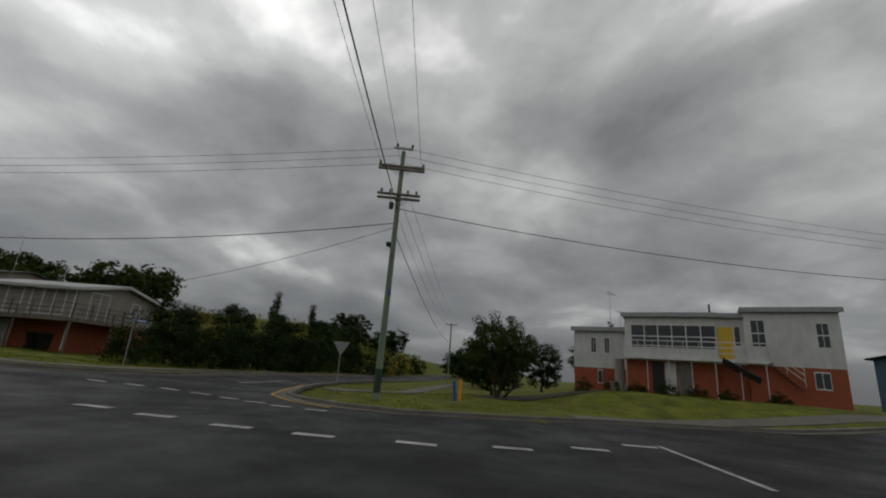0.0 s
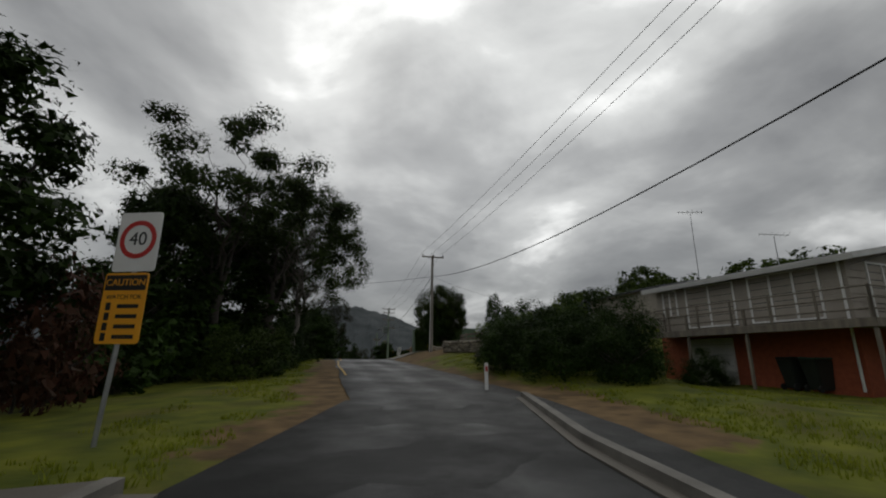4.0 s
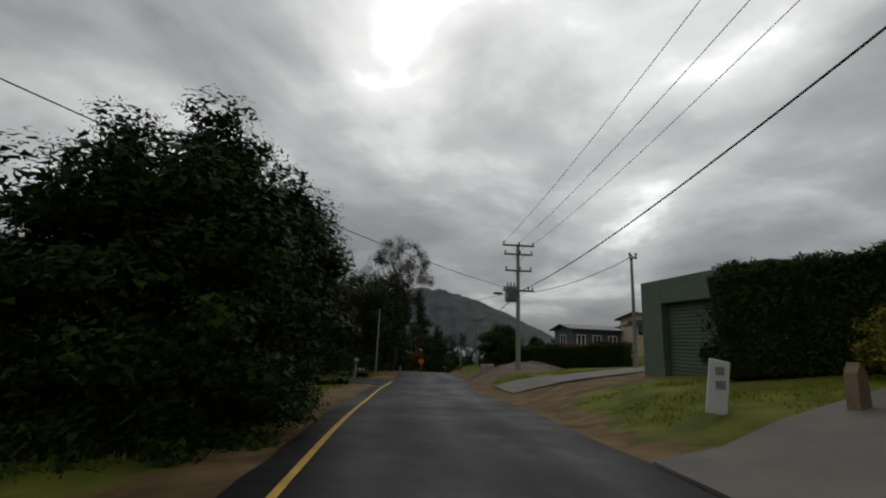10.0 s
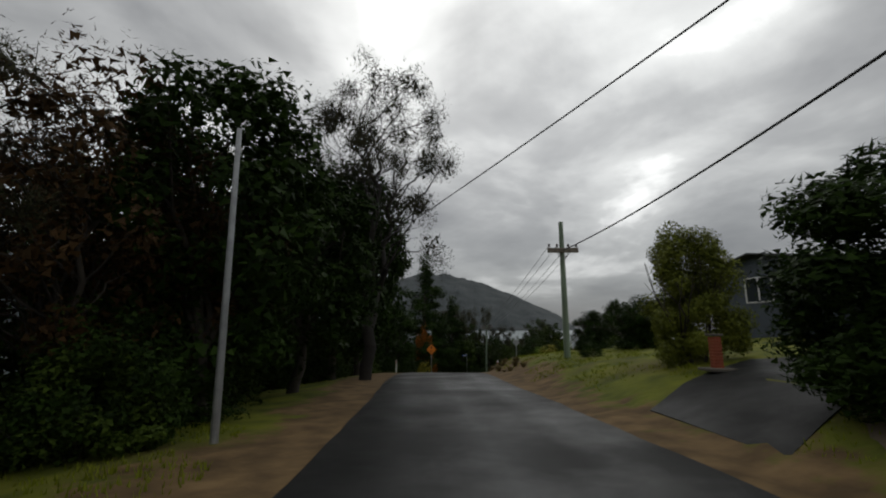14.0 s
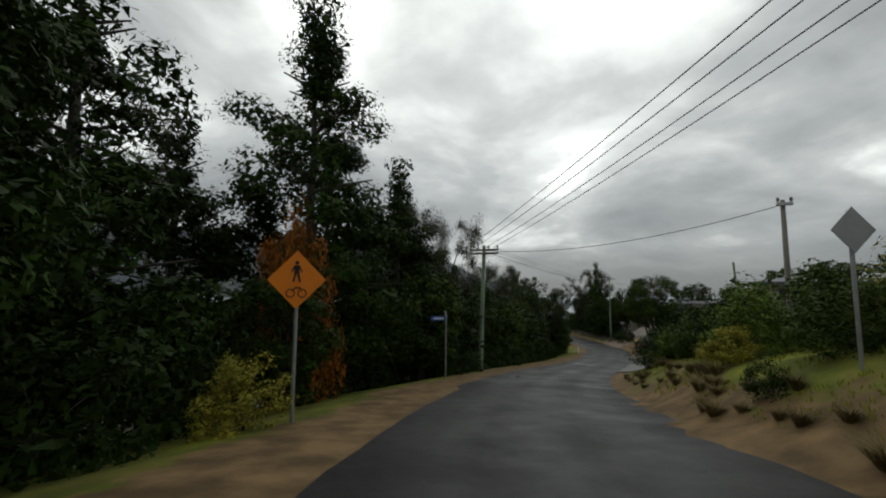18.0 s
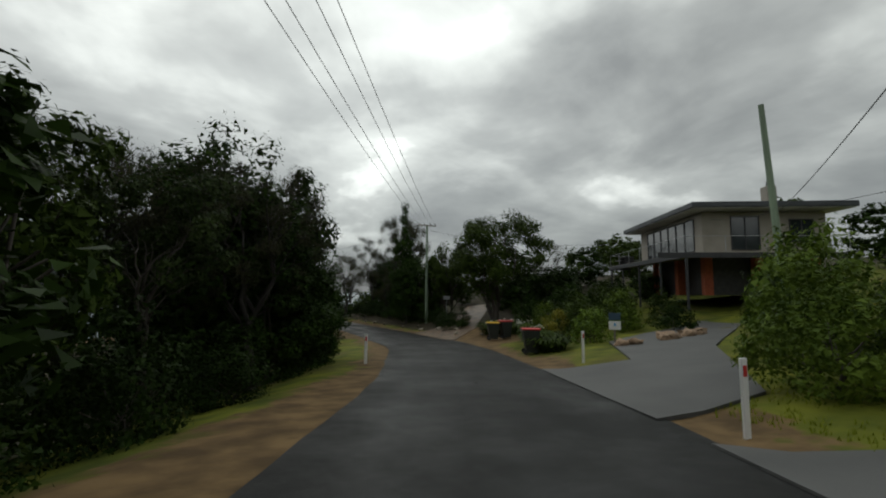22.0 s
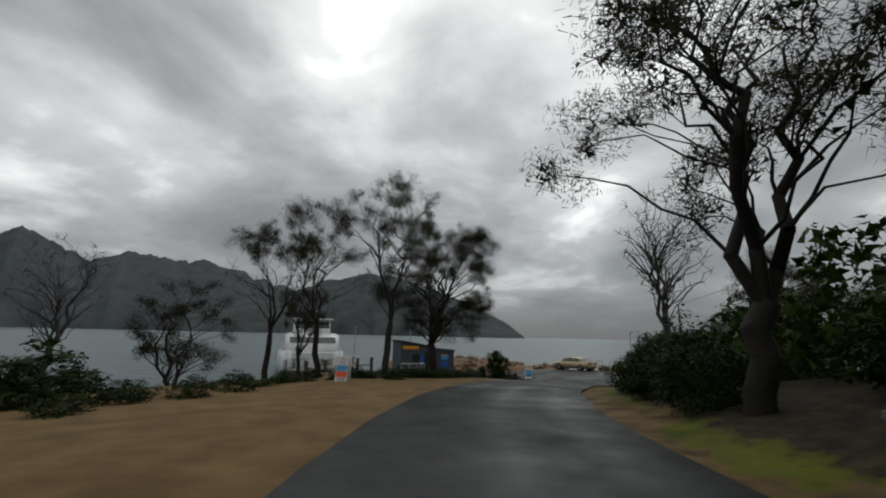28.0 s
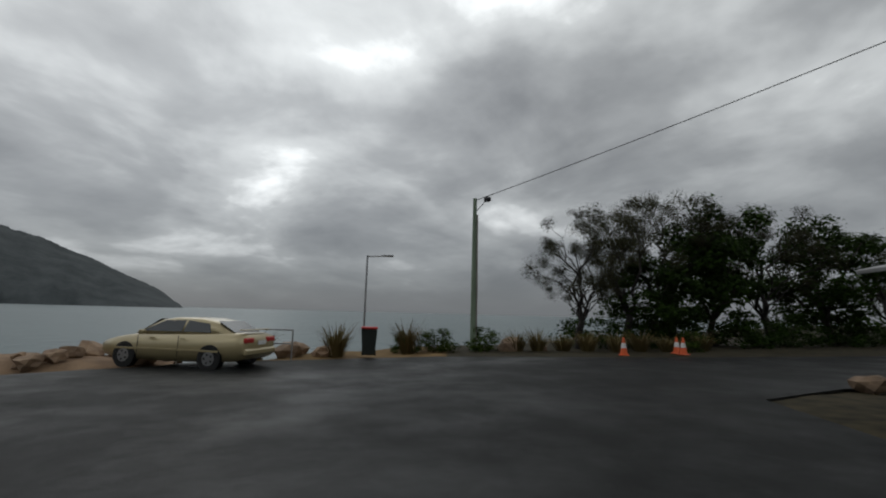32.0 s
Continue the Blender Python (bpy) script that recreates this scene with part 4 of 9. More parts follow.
def plant_mesh(kind, variant, lush=1.0):
    """One tree or shrub of its kind, about 10 m high (shrubs about 3 m); shared by all of that kind and variant."""
    key = (kind, variant, lush)
    if key in KINDS:
        return KINDS[key]
    LUSH[0] = max(lush * 0.75, 0.4 if lush > 0.2 else 0.14) if kind in ("casuarina", "sparse_casuarina", "high_gum") else (max(lush, 0.3) * 0.8 if kind == "gum" else max(lush, 0.9) if kind in ("column", "yellow_column") else lush)
    rng = random.Random(hash((len(kind), sum(map(ord, kind)), variant)) & 0xFFFF)
    wood, leaf, segs, tips = M["bark"], M["bush_leaf"], [], []
    size = (10, 8)
    if kind == "gum":
        size = (13.5, 12)
        segs, clumps = reaching(rng, 13.0, 10.8, 3.6, 80, 0.21, 0.26, 5, 0.03, 5)
        cs = [e for c, tips in clumps for e in [c] + tips[:1]]
        vs, fs = with_cores(rng, leaf_cards(rng, cs, 330, 0.8, 0.2, 0.034, 0.5, 0.8, 0.4, 0.2, 0.25), cs, 0.6, 0.8, 0.5)
        wood, leaf = M["gum_bark"], M["gum_leaf"]
    elif kind == "high_gum":
        size = (10, 7)
        segs, clumps = reaching(rng, 9.6, 6.2, 4.4, 30, 0.2, 0.3, 4, 0.03, 5)
        cs = [e for c, tips in clumps for e in [c] + tips[:1]]
        vs, fs = with_cores(rng, leaf_cards(rng, cs, 300, 0.7, 0.13, 0.036, 0.2, 0.7, 0.5, 0.3, 0.25), cs, 0.54, 0.7, 0.8)
        wood, leaf = M["bark"], M["gum_leaf"]
    elif kind == "casuarina":
        size = (10, 8)
        segs, clumps = reaching(rng, 9.4, 7.0, 3.2, 44, 0.27, 0.2, 4, 0.02, 5)
        cs = [e for c, tips in clumps for e in [c] + tips[:2]]
        vs, fs = with_cores(rng, leaf_cards(rng, cs, 360, 0.62, 0.17, 0.022, -0.1, 0.8, 1.6, 0.1, 0.25), cs[::3], 0.46, 0.8, 0.25)
        wood, leaf = M["dark_bark"], M["cas_leaf"]
    elif kind == "sparse_casuarina":
        size = (10, 8)
        segs, clumps = reaching(rng, 9.6, 6.6, 4.0, 38, 0.22, 0.26, 3, 0.03, 6)
        cs = [e for c, tips in clumps if c.z > 6.4 + 1.6 * noise.noise((c.x * 0.45, c.y * 0.45, variant * 3.0)) for e in [c] + tips[::2]]
        vs, fs = leaf_cards(rng, cs, 260, 0.5, 0.15, 0.02, -0.1, 0.8, 1.6, 0.1, 0.25)
        wood, leaf = M["dark_bark"], M["cas_leaf"]
    elif kind == "shore_casuarina":
        size = (10, 9)
        segs, clumps = reaching(rng, 9.8, 8.2, 2.7, 62, 0.3, 0.2, 5, 0.05, 7)
        cs = [e for c, tips in clumps for e in [c] + tips]
        vs, fs = leaf_cards(rng, cs, 260, 0.48, 0.13, 0.019, -0.1, 0.8, 1.6, 0.1, 0.25)
        wood, leaf = M["dark_bark"], M["cas_leaf"]
    elif kind == "bare":
        size = (10, 8)
        segs, clumps = reaching(rng, 9.6, 5.4, 4.0, 95, 0.24, 0.3, 3, 0.06, 4)
        vs, fs, wood = None, None, M["dead_wood"]
    elif kind == "dark_tree":
        size = (10, 6)
        segs, tips = branching(rng, 8.2, 4.2, 0.2, 5, 3, 0.24, 0.03, up=0.7)
        cs = blob_centres(rng, 80, 4.7, 9.1, 0.9, "round")
        vs, fs = with_cores(rng, leaf_cards(rng, cs, 255, 0.86, 0.125, 0.047, 0.1, 0.9, 0.6, 0.4, 0.25), cs, 0.72)
        leaf = M["dark_leaf"]
    elif kind == "russet_tree":
        size = (10, 6)
        segs, clumps = reaching(rng, 9.4, 5.0, 1.0, 70, 0.2, 0.1, 5, 0.0, 2)
        cs = [c for c, tips in clumps]
        vs, fs = with_cores(rng, leaf_cards(rng, cs, 300, 0.8, 0.13, 0.036, -0.4, 1.2, 1.0, 0.3, 0.25), cs, 0.6, 1.0, 0.6)
        leaf = M["russet_leaf"]
    elif kind == "pine":
        size = (12, 6)
        segs = [(Vector((0, 0, 1.3 * q - 0.3)), Vector((0.05 * math.sin(q * 2), 0.05 * math.cos(q * 3), 1.3 * q + 1.0)), 0.24 * (1 - q / 9.6), 0.24 * (1 - (q + 1) / 9.6)) for q in range(9)]
        for q in range(26):
            z, a = rng.uniform(2, 10.5), rng.uniform(0, 6.28)
            ln = (1 - z / 12.5) * 3.2
            segs.append((Vector((0, 0, z)), Vector((math.cos(a) * ln, math.sin(a) * ln, z + 0.5)), 0.06, 0.02))
        cs = blob_centres(rng, 100, 5.2, 11.6, 0.9, "cone") + [Vector((0, 0, 8.4 + 0.55 * q)) for q in range(7)]
        vs, fs = with_cores(rng, leaf_cards(rng, cs, 245, 0.8, 0.13, 0.043, 0.05, 0.6, 0.7, 0.4, 0.25), cs, 0.64, 0.6)
        leaf = M["dark_leaf"]
    elif kind == "broad":
        size = (10, 9)
        segs, tips = branching(rng, 8.2, 3.8, 0.2, 5, 3, 0.26, 0.0, up=0.66, stems=3)
        cs = blob_centres(rng, 105, 7.6, 9.3, 2.4, "round")
        vs, fs = with_cores(rng, leaf_cards(rng, cs, 260, 0.92, 0.135, 0.05, 0.1, 0.85, 0.6, 0.4, 0.25), cs, 0.76, 0.9)
    elif kind in ("shrub", "dark_shrub", "bright_shrub", "yellow_shrub", "red_shrub", "rust_shrub", "fine_shrub"):
        size = (3, 3.2)
        segs, tips = branching(rng, 2.4, 2.4, 0.2, 3, 1, 0.05, 0, stems=3)
        cs = blob_centres(rng, 56, 2.6, 2.7, 0.15, "mound")
        vs, fs = with_cores(rng, leaf_cards(rng, cs, *((560, 0.4, 0.08, 0.014, -0.3) if kind == "fine_shrub" else (150, 0.4, 0.078, 0.032, 0.0)), 1.0, 0.8, 0.4, 0.25), cs, 0.33, 1.0, 0.6)
        leaf = {"shrub": M["bush_leaf"], "dark_shrub": M["dark_leaf"], "fine_shrub": M["dark_leaf"], "bright_shrub": M["bright_leaf"], "yellow_shrub": M["yellow_leaf"], "red_shrub": M["red_leaf"], "rust_shrub": M["rust_leaf"]}[kind]
    elif kind in ("column", "yellow_column"):
        size = (3.6, 2.2)
        segs, tips = branching(rng, 2.8, 1.2, 0.2, 5, 2, 0.05, 0, up=0.8, stems=3)
        cs = blob_centres(rng, 75, 1.8, 3.35, 0.15, "column")
        vs, fs = with_cores(rng, leaf_cards(rng, cs, 260, 0.3, 0.09, 0.022, -0.5, 1.2, 1.0, 0.3, 0.2), cs, 0.29, 1.2, 1.5)
        leaf = M["dark_leaf"] if kind == "column" else M["column_leaf"]
    elif kind in ("tussock", "flax"):
        size = (1, 1.3)
        g = np.random.RandomState(variant + 5)
        vs_, fs_ = [], []
        for q in range(190 if kind == "tussock" else 70):
            a, ln = g.uniform(0, 6.28), g.uniform(0.6, 1.0)
            o = Vector((math.cos(a), math.sin(a), 0)) * g.uniform(0, 0.2)
            tip = o + Vector((math.cos(a) * ln * g.uniform(0.3, 0.75), math.sin(a) * ln * g.uniform(0.3, 0.75), ln * g.uniform(0.5, 1)))
            mid = (o + tip) / 2 + Vector((0, 0, 0.16))
            s = Vector((-math.sin(a), math.cos(a), 0)) * (0.012 if kind == "tussock" else 0.03)
            k = len(vs_)
            vs_ += [o - s, o + s, mid + s, mid - s, tip + s * 0.2, tip - s * 0.2]
            fs_ += [(k, k + 1, k + 2, k + 3), (k + 3, k + 2, k + 4, k + 5)]
        vs, fs = np.array([tuple(v) for v in vs_]), np.array(fs_)
        leaf = M["dry_leaf"] if kind == "tussock" else M["bright_leaf"]
    if kind in ("dark_tree", "broad"):
        half, top = (2.3, 8.4) if kind == "dark_tree" else (3.5, 8.6)
        segs = [q for q in segs if math.hypot(q[1].x, q[1].y) < half * math.sqrt(max(0.05, 1 - (2 * q[1].z / 10 - 1.1) ** 2)) and q[1].z < top]
    wood_me = None
    if segs:
        v_, f_ = tubes(segs)
        wood_me = raw_mesh(kind + "_wood", v_, f_, True)
        wood_me.materials.append(wood)
    leaf_me = None
    if vs is not None:
        leaf_me = cloud_mesh(kind + "_crown", vs, fs)
        leaf_me.materials.append(leaf)
    LUSH[0] = 1.0
    KINDS[key] = (wood_me, leaf_me, size)
    return KINDS[key]


M["dry_leaf"] = leaf_mat("dry_grass", (0.22, 0.17, 0.075), (0.10, 0.08, 0.035))
PLANT_WORDS = {
    "gum": ("gum_tree", "tree", "tall grey-green gum tree with several pale trunks"),
    "high_gum": ("gum_tree", "tree", "dark gum tree with bare trunks and a clumped crown"),
    "casuarina": ("casuarina_tree", "tree", "wispy grey-green casuarina tree with dark trunks"),
    "sparse_casuarina": ("casuarina_tree", "tree", "thin casuarina with mostly bare grey limbs"),
    "shore_casuarina": ("casuarina_tree", "tree", "spreading casuarina with a black forked trunk and fine dark needles"),
    "bare": ("bare_tree", "tree", "leafless dead grey tree with fine twigs"),
    "dark_tree": ("evergreen_tree", "tree", "dense dark green evergreen tree"),
    "russet_tree": ("russet_tree", "tree", "upright dark tree with russet brown foliage"),
    "pine": ("conifer_tree", "tree", "tall dark conifer with a ragged outline"),
    "broad": ("broadleaf_tree", "tree", "broad round-crowned dark green tree"),
    "shrub": ("shrub", "shrub", "dense green shrub beside the road"),
    "dark_shrub": ("shrub", "shrub", "dense dark green evergreen shrub"),
    "fine_shrub": ("shrub", "shrub", "tall fine-leaved dark green hedge bush"),
    "bright_shrub": ("shrub", "shrub", "bright green leafy shrub"),
    "yellow_shrub": ("shrub", "shrub", "shrub covered in yellow flowers"),
    "red_shrub": ("shrub", "shrub", "reddish brown autumn shrub"),
    "rust_shrub": ("shrub", "shrub", "rust orange autumn shrub"),
    "column": ("clipped_bush", "shrub", "clipped upright dark green bush"),
    "yellow_column": ("clipped_bush", "shrub", "clipped upright yellow-green bush"),
    "tussock": ("grass_tussock", "grass", "dry straw-coloured grass tussock"),
    "flax": ("flax_plant", "plant", "strap-leaved green flax clump"),
}
prng = random.Random(11)


def plant(kind, x, y, h, w=None, sink=0.12, variant=None, rot=None, z=None, lush=None):
    """Sets one plant on the ground with the given height and crown width."""
    variant = prng.randrange(3) if variant is None else variant
    off = abs(float(lay(x, y)[2][0]) - 0.8)
    wood, leaf, size = plant_mesh(kind, variant, lush if lush else 0.42 if off < 6.0 else 0.34 if h > 7 and off < 14 else 0.24 if off < 11 or y > 196 else 0.15 if off < 18 else 0.08)
    name, cat, label = PLANT_WORDS[kind]
    sz = h / size[0]
    sxy = (w / size[1]) if w else sz
    ob = thing(name, x, y, (ground(x, y) if z is None else z) - sink, prng.uniform(0, 360) if rot is None else rot, label, cat, scale=(sxy, sxy, sz))
    if wood:
        link_mesh("trunk" if h > 4 else "stem", wood, None, ob)
    if leaf:
        link_mesh("foliage" if kind in ("tussock", "flax") else "crown", leaf, None, ob)
    return ob


def row(kind, t0, t1, o0, o1, h, n, w=None, jitter=0.8):
    for k in range(n):
        u = (k + 0.5) / n
        x, y = on_line(t0 + (t1 - t0) * u, o0 + (o1 - o0) * u + prng.uniform(-jitter, jitter))
        plant(kind if isinstance(kind, str) else prng.choice(kind), x, y, h * prng.uniform(0.82, 1.2), w and w * prng.uniform(0.85, 1.15))


def thicket(name, label, items, lush=0.08):
    """Growth too close-set to tell plant from plant, as one mesh."""
    vs, fs, mi, mats, k = [], [], [], [], 0
    for kind, x, y, h, w in items:
        _, me, size = plant_mesh(kind, prng.randrange(3), lush)
        co = np.zeros(len(me.vertices) * 3, np.float32)
        me.vertices.foreach_get("co", co)
        a = prng.uniform(0, 6.28)
        c, q = math.cos(a) * w / size[1], math.sin(a) * w / size[1]
        p = co.reshape(-1, 3)
        vs.append(np.stack([p[:, 0] * c - p[:, 1] * q + x, p[:, 0] * q + p[:, 1] * c + y, p[:, 2] * h / size[0] + ground(x, y) - 0.12], 1))
        n = len(me.polygons)
        tri = np.zeros(n * 3, np.int32)
        me.loops.foreach_get("vertex_index", tri)
        fs.append(tri.reshape(-1, 3) + k)
        k += len(p)
        m = me.materials[0]
        if m not in mats:
            mats.append(m)
        mi.append(np.full(n, mats.index(m), np.int32))
    me = cloud_mesh(name, np.concatenate(vs), np.concatenate(fs))
    for m in mats:
        me.materials.append(m)
    me.polygons.foreach_set("material_index", np.concatenate(mi))
    return tagged(link_mesh(name, me, None), label, "scrub", kind="stuff")


def stretch(kind, t0, t1, o0, o1, h, n, w, jitter=0.8):
    """Places along the road for a thicket."""
    out = []
    for k in range(n):
        u = (k + 0.5) / n
        x, y = on_line(t0 + (t1 - t0) * u, o0 + (o1 - o0) * u + prng.uniform(-jitter, jitter))
        out.append((kind if isinstance(kind, str) else prng.choice(kind), x, y, h * prng.uniform(0.82, 1.2), w * prng.uniform(0.85, 1.15)))
    return out

# ---- plants of the place, along the drive ----
for x, y, h, w in ((11.5, -4.6, 3.2, 3.6), (14, -5.2, 3.9, 4), (17.5, -5.0, 4.3, 4.4), (21.5, -4.2, 4.8, 4.6), (26, -3.6, 4.8, 5), (31, -3, 5.0, 5), (36, -1.8, 5.4, 5.5), (42, -0.6, 5.4, 6), (50, 1, 5.6, 7)):
    plant("dark_shrub" if x < 24 else prng.choice(("dark_shrub", "shrub")), x, y, h, w, lush=0.32)
for x, y, h, w, k in ((16.0, -2.4, 4.6, 4, "dark_tree"), (19.5, -1.5, 5.2, 5, "yellow_shrub"), (23.5, -1.2, 5.6, 4.4, "dark_tree"), (27, 0.0, 5.6, 5, "yellow_shrub"), (30, -0.6, 7.6, 3.6, "pine"), (33, 0.5, 6.0, 5, "dark_tree"), (37.5, 1.5, 6.6, 5.4, "yellow_shrub"), (41, 1.8, 8.0, 4.0, "pine"), (46, 3.0, 7.0, 6, "dark_tree"), (53, 4.5, 7.4, 7, "dark_tree"), (60, 5.5, 8.0, 7, "dark_tree")):
    plant(k, x, y, h, w, lush=0.32)
# low garden bed along the white house
for x, o, h, w in ((3.5, 1.7, 0.9, 1.5), (6.0, 1.9, 0.8, 1.5), (7.6, 2.4, 0.9, 1.7), (9.2, 2.0, 1.1, 1.6), (11.0, 2.2, 0.9, 1.7), (12.6, 1.8, 1.0, 1.5), (14.4, 1.6, 1.2, 1.5)):
    plant("dark_shrub", 21.9 + 0.266 * x - 0.964 * o, -44.0 + 0.964 * x + 0.266 * o, h, w, lush=0.3)
for x, y, h, w in ((56, 8, 8, 7), (64, 10, 7, 7), (75, 14, 9, 8), (86, 16, 8, 8), (100, 15, 8, 9), (118, 18, 8, 9), (95, -8, 8, 8), (112, -5, 9, 9), (130, 2, 8, 10)):
    plant("dark_tree", x, y, h, w)
plant("broad", 18.6, -24.4, 5.4, 4.9, variant=1, lush=0.5)
plant("dark_tree", 24.0, -23.2, 4.8, 4.4)
for x, y, h, w in ((53, -18.5, 6.2, 6), (47, -22.5, 5.6, 5.5), (41, -26.5, 5.6, 5), (63, -15.5, 7.0, 7), (34, -31, 5.4, 4.6)):
    plant("dark_tree", x, y, h, w, lush=0.16)
for x, y, h in ((44, -34, 7.5), (47, -33, 7), (66, -46, 8)):
    plant("pine", x, y, h, 3)
for x, y, h, w in ((4.0, 8.6, 2.3, 3.2), (5.6, 8.2, 2.6, 3.4), (7.2, 8.5, 2.3, 3), (9.2, 9.0, 2.2, 3), (4.8, 11, 2.6, 3.2), (10.8, 6.5, 1.6, 2)):
    plant("fine_shrub", x, y, h, w, lush=0.76)
for x, y, h, w in ((-8.2, 1.2, 4.6, 3.4), (-9.2, 4.0, 3.6, 3.4)):
    plant("red_shrub", x, y, h, w)
for x, y, h, w in ((-9.0, -3.6, 7.6, 5), (-12, -1, 8.5, 6), (-10.5, -7.5, 6, 5)):
    plant("dark_tree", x, y, h, w)
plant("dark_shrub", -8.2, -2.4, 2.8, 3)
plant("shrub", -7.0, -21.2, 1.7, 3.0)
plant("red_shrub", -6.6, -20.3, 1.2, 1.6)
# the big gum and the scrub under it
plant("high_gum", -8.6, 12.6, 12.6, 9.0, variant=1, lush=0.9)
plant("high_gum", -6.6, 16.2, 10.6, 9.6, variant=2, rot=210, lush=1.0)
plant("dark_tree", -10.8, 12.0, 9.6, 5.5)
plant("dark_tree", -12.5, 15.5, 10.5, 6)
plant("gum", -9.2, 23.2, 11.0, 8.6, variant=1)
plant("gum", -6.2, 18.6, 11.6, 9.0, variant=2, rot=40, lush=0.8)
plant("dark_tree", -8.6, -0.6, 7.6, 5)
plant("high_gum", -8.8, 18.5, 9.0, 7, variant=0, lush=0.6)
plant("dark_tree", -9.0, 16.0, 7.0, 6)
plant("dark_tree", -10.5, 9.5, 6.0, 5)
row(("dark_shrub", "shrub"), 6.6, 8.0, -4.9, -4.6, 2.5, 7, 3.2, 0.5)
row(("dark_shrub", "bright_shrub"), 7.7, 8.35, -5.6, -5.4, 3.0, 3, 3)
# bushy hedge on the high side
for t, o, h, w in ((6.15, 5.2, 2.4, 3.2), (6.5, 5.9, 2.7, 3.6), (6.9, 6.4, 2.9, 3.8), (7.3, 6.9, 2.9, 3.6), (6.3, 7.4, 3.4, 3.6), (6.8, 8.5, 3.8, 3.6), (5.9, 6.2, 2.8, 3)):
    x, y = on_line(t, o)
    plant("fine_shrub", x, y, h, w, lush=0.76)
plant("broad", 4.6, 33.8, 6.4, 6.0, variant=2, lush=0.9)
plant("dark_tree", 4.9, 34.2, 6.0, 5.0, lush=0.8)
plant("dark_tree", 3.6, 32.2, 3.6, 3.0)
plant("dark_tree", 8.8, 29.8, 4.6, 1.8, lush=0.4)
for x, y, h, w in ((9, 22, 2.6, 3), (11.5, 21, 3.2, 3.6), (7.2, 27.5, 2.0, 2.4), (9, 30, 2.2, 2.6), (14, 25, 4, 4)):
    plant("bright_shrub", x, y, h, w)
# the dense bush on the low side
for x, y, h, w in ((-7.3, 36.0, 5.2, 4.2), (-7.6, 38.2, 5.8, 4.4), (-9.9, 38.0, 5.2, 4.4), (-7.9, 40.6, 6.2, 4.6)):
    plant("dark_tree", x, y, h, w, 0.9, lush=0.95)
for x, y, h in ((-7.5, 37.0, 5.9), (-8.9, 36.9, 5.7), (-8.4, 39.2, 6.3), (-7.8, 38.4, 6.0)):
    plant("pine", x, y, h, 4.4, 0.8, lush=0.95)
plant("dark_tree", -10.5, 42.5, 6.2, 5.0)
for x, y, h, w in ((-21.0, 47.0, 6.6, 7.0), (-17.6, 50.5, 6.2, 6.4), (-26.0, 48.5, 6.8, 7.6)):
    plant("high_gum", x, y, h, w, lush=0.4)
plant("high_gum", -14.6, 53.8, 10.0, 6.4, variant=1, lush=0.6)
for x, y, h, w, k in ((-13.4, 64.6, 7.4, 4.6, "russet_tree"), (-14.8, 62.6, 6.2, 4.6, "russet_tree"), (-12.6, 67.4, 7.6, 4.4, "russet_tree"), (-12.6, 61.4, 3.4, 3.0, "dark_shrub"), (-11.4, 63.6, 2.4, 2.6, "dark_shrub"), (-12.2, 58.4, 2.6, 2.6, "shrub")):
    plant(k, x, y, h, w, lush=0.42)
row(("dark_shrub", "shrub", "dark_shrub"), 11.9, 12.8, -5.4, -5.4, 1.9, 5, 2.4, 0.5)
plant("high_gum", -13.4, 57.0, 8.6, 5.4, variant=0, lush=0.6)
plant("dark_tree", -15.2, 60.6, 6.0, 5.0, variant=1)
plant("casuarina", -14.5, 63.5, 7.2, 6)
for x, y, h, w in ((-11.6, 66.5, 8.5, 5.5), (-11.8, 71.5, 9.0, 6), (-12.4, 77.5, 11.0, 6.5), (-13, 84, 13, 7), (-15.2, 90, 5.0, 5), (-16, 70, 10, 7), (-17, 80, 12, 7), (-15.2, 97.5, 5.5, 5)):
    plant("dark_tree", x, y, h, w)
plant("casuarina", -10.6, 76.2, 14.5, 9.0, variant=0)
plant("high_gum", -17.2, 97, 12.5, 8.5, variant=2)
for x, y, h, w in ((-14.2, 95.5, 5.8, 4.6), (-13.2, 99.2, 6.6, 4.6), (-14.6, 101.5, 7.4, 5.0), (-16.5, 92.5, 5.6, 5)):
    plant("dark_tree", x, y, h, w, lush=0.8)
row(("dark_shrub", "shrub"), 14.4, 18.2, -5.4, -5.0, 1.8, 14, 2.4, 0.6)
# shrubs and clipped bushes of the high side gardens
plant("yellow_column", -0.4, 69.4, 3.9, 2.6)
plant("column", -0.7, 62.9, 3.5, 3.6)
plant("column", 1.7, 78.4, 2.6, 2.9)
plant("dark_shrub", -1.4, 75.8, 1.0, 1.1)
plant("column", 0.6, 83, 2.4, 2.4)
plant("shrub", 4, 86, 2.4, 3)
plant("shrub", 2.6, 80.5, 1.2, 1.3)
for x, y, h, w in ((8.5, 101, 4.4, 5), (10, 106, 5.0, 5), (11.5, 97.5, 5, 5)):
    plant("broad", x, y, h, w)
for x, y, h, w in ((1.2, 104.5, 1.1, 1.8), (2.8, 103, 1.3, 1.8), (4.4, 101, 1.0, 1.6), (6.5, 98, 1.5, 2.2), (-0.4, 106.5, 1.2, 1.8)):
    plant(prng.choice(("bright_shrub", "shrub", "yellow_shrub")), x, y, h, w)
for x, y, h in ((2.6, 100.4, 1.5), (4.2, 98.3, 1.2)):
    plant("flax", x, y, h)
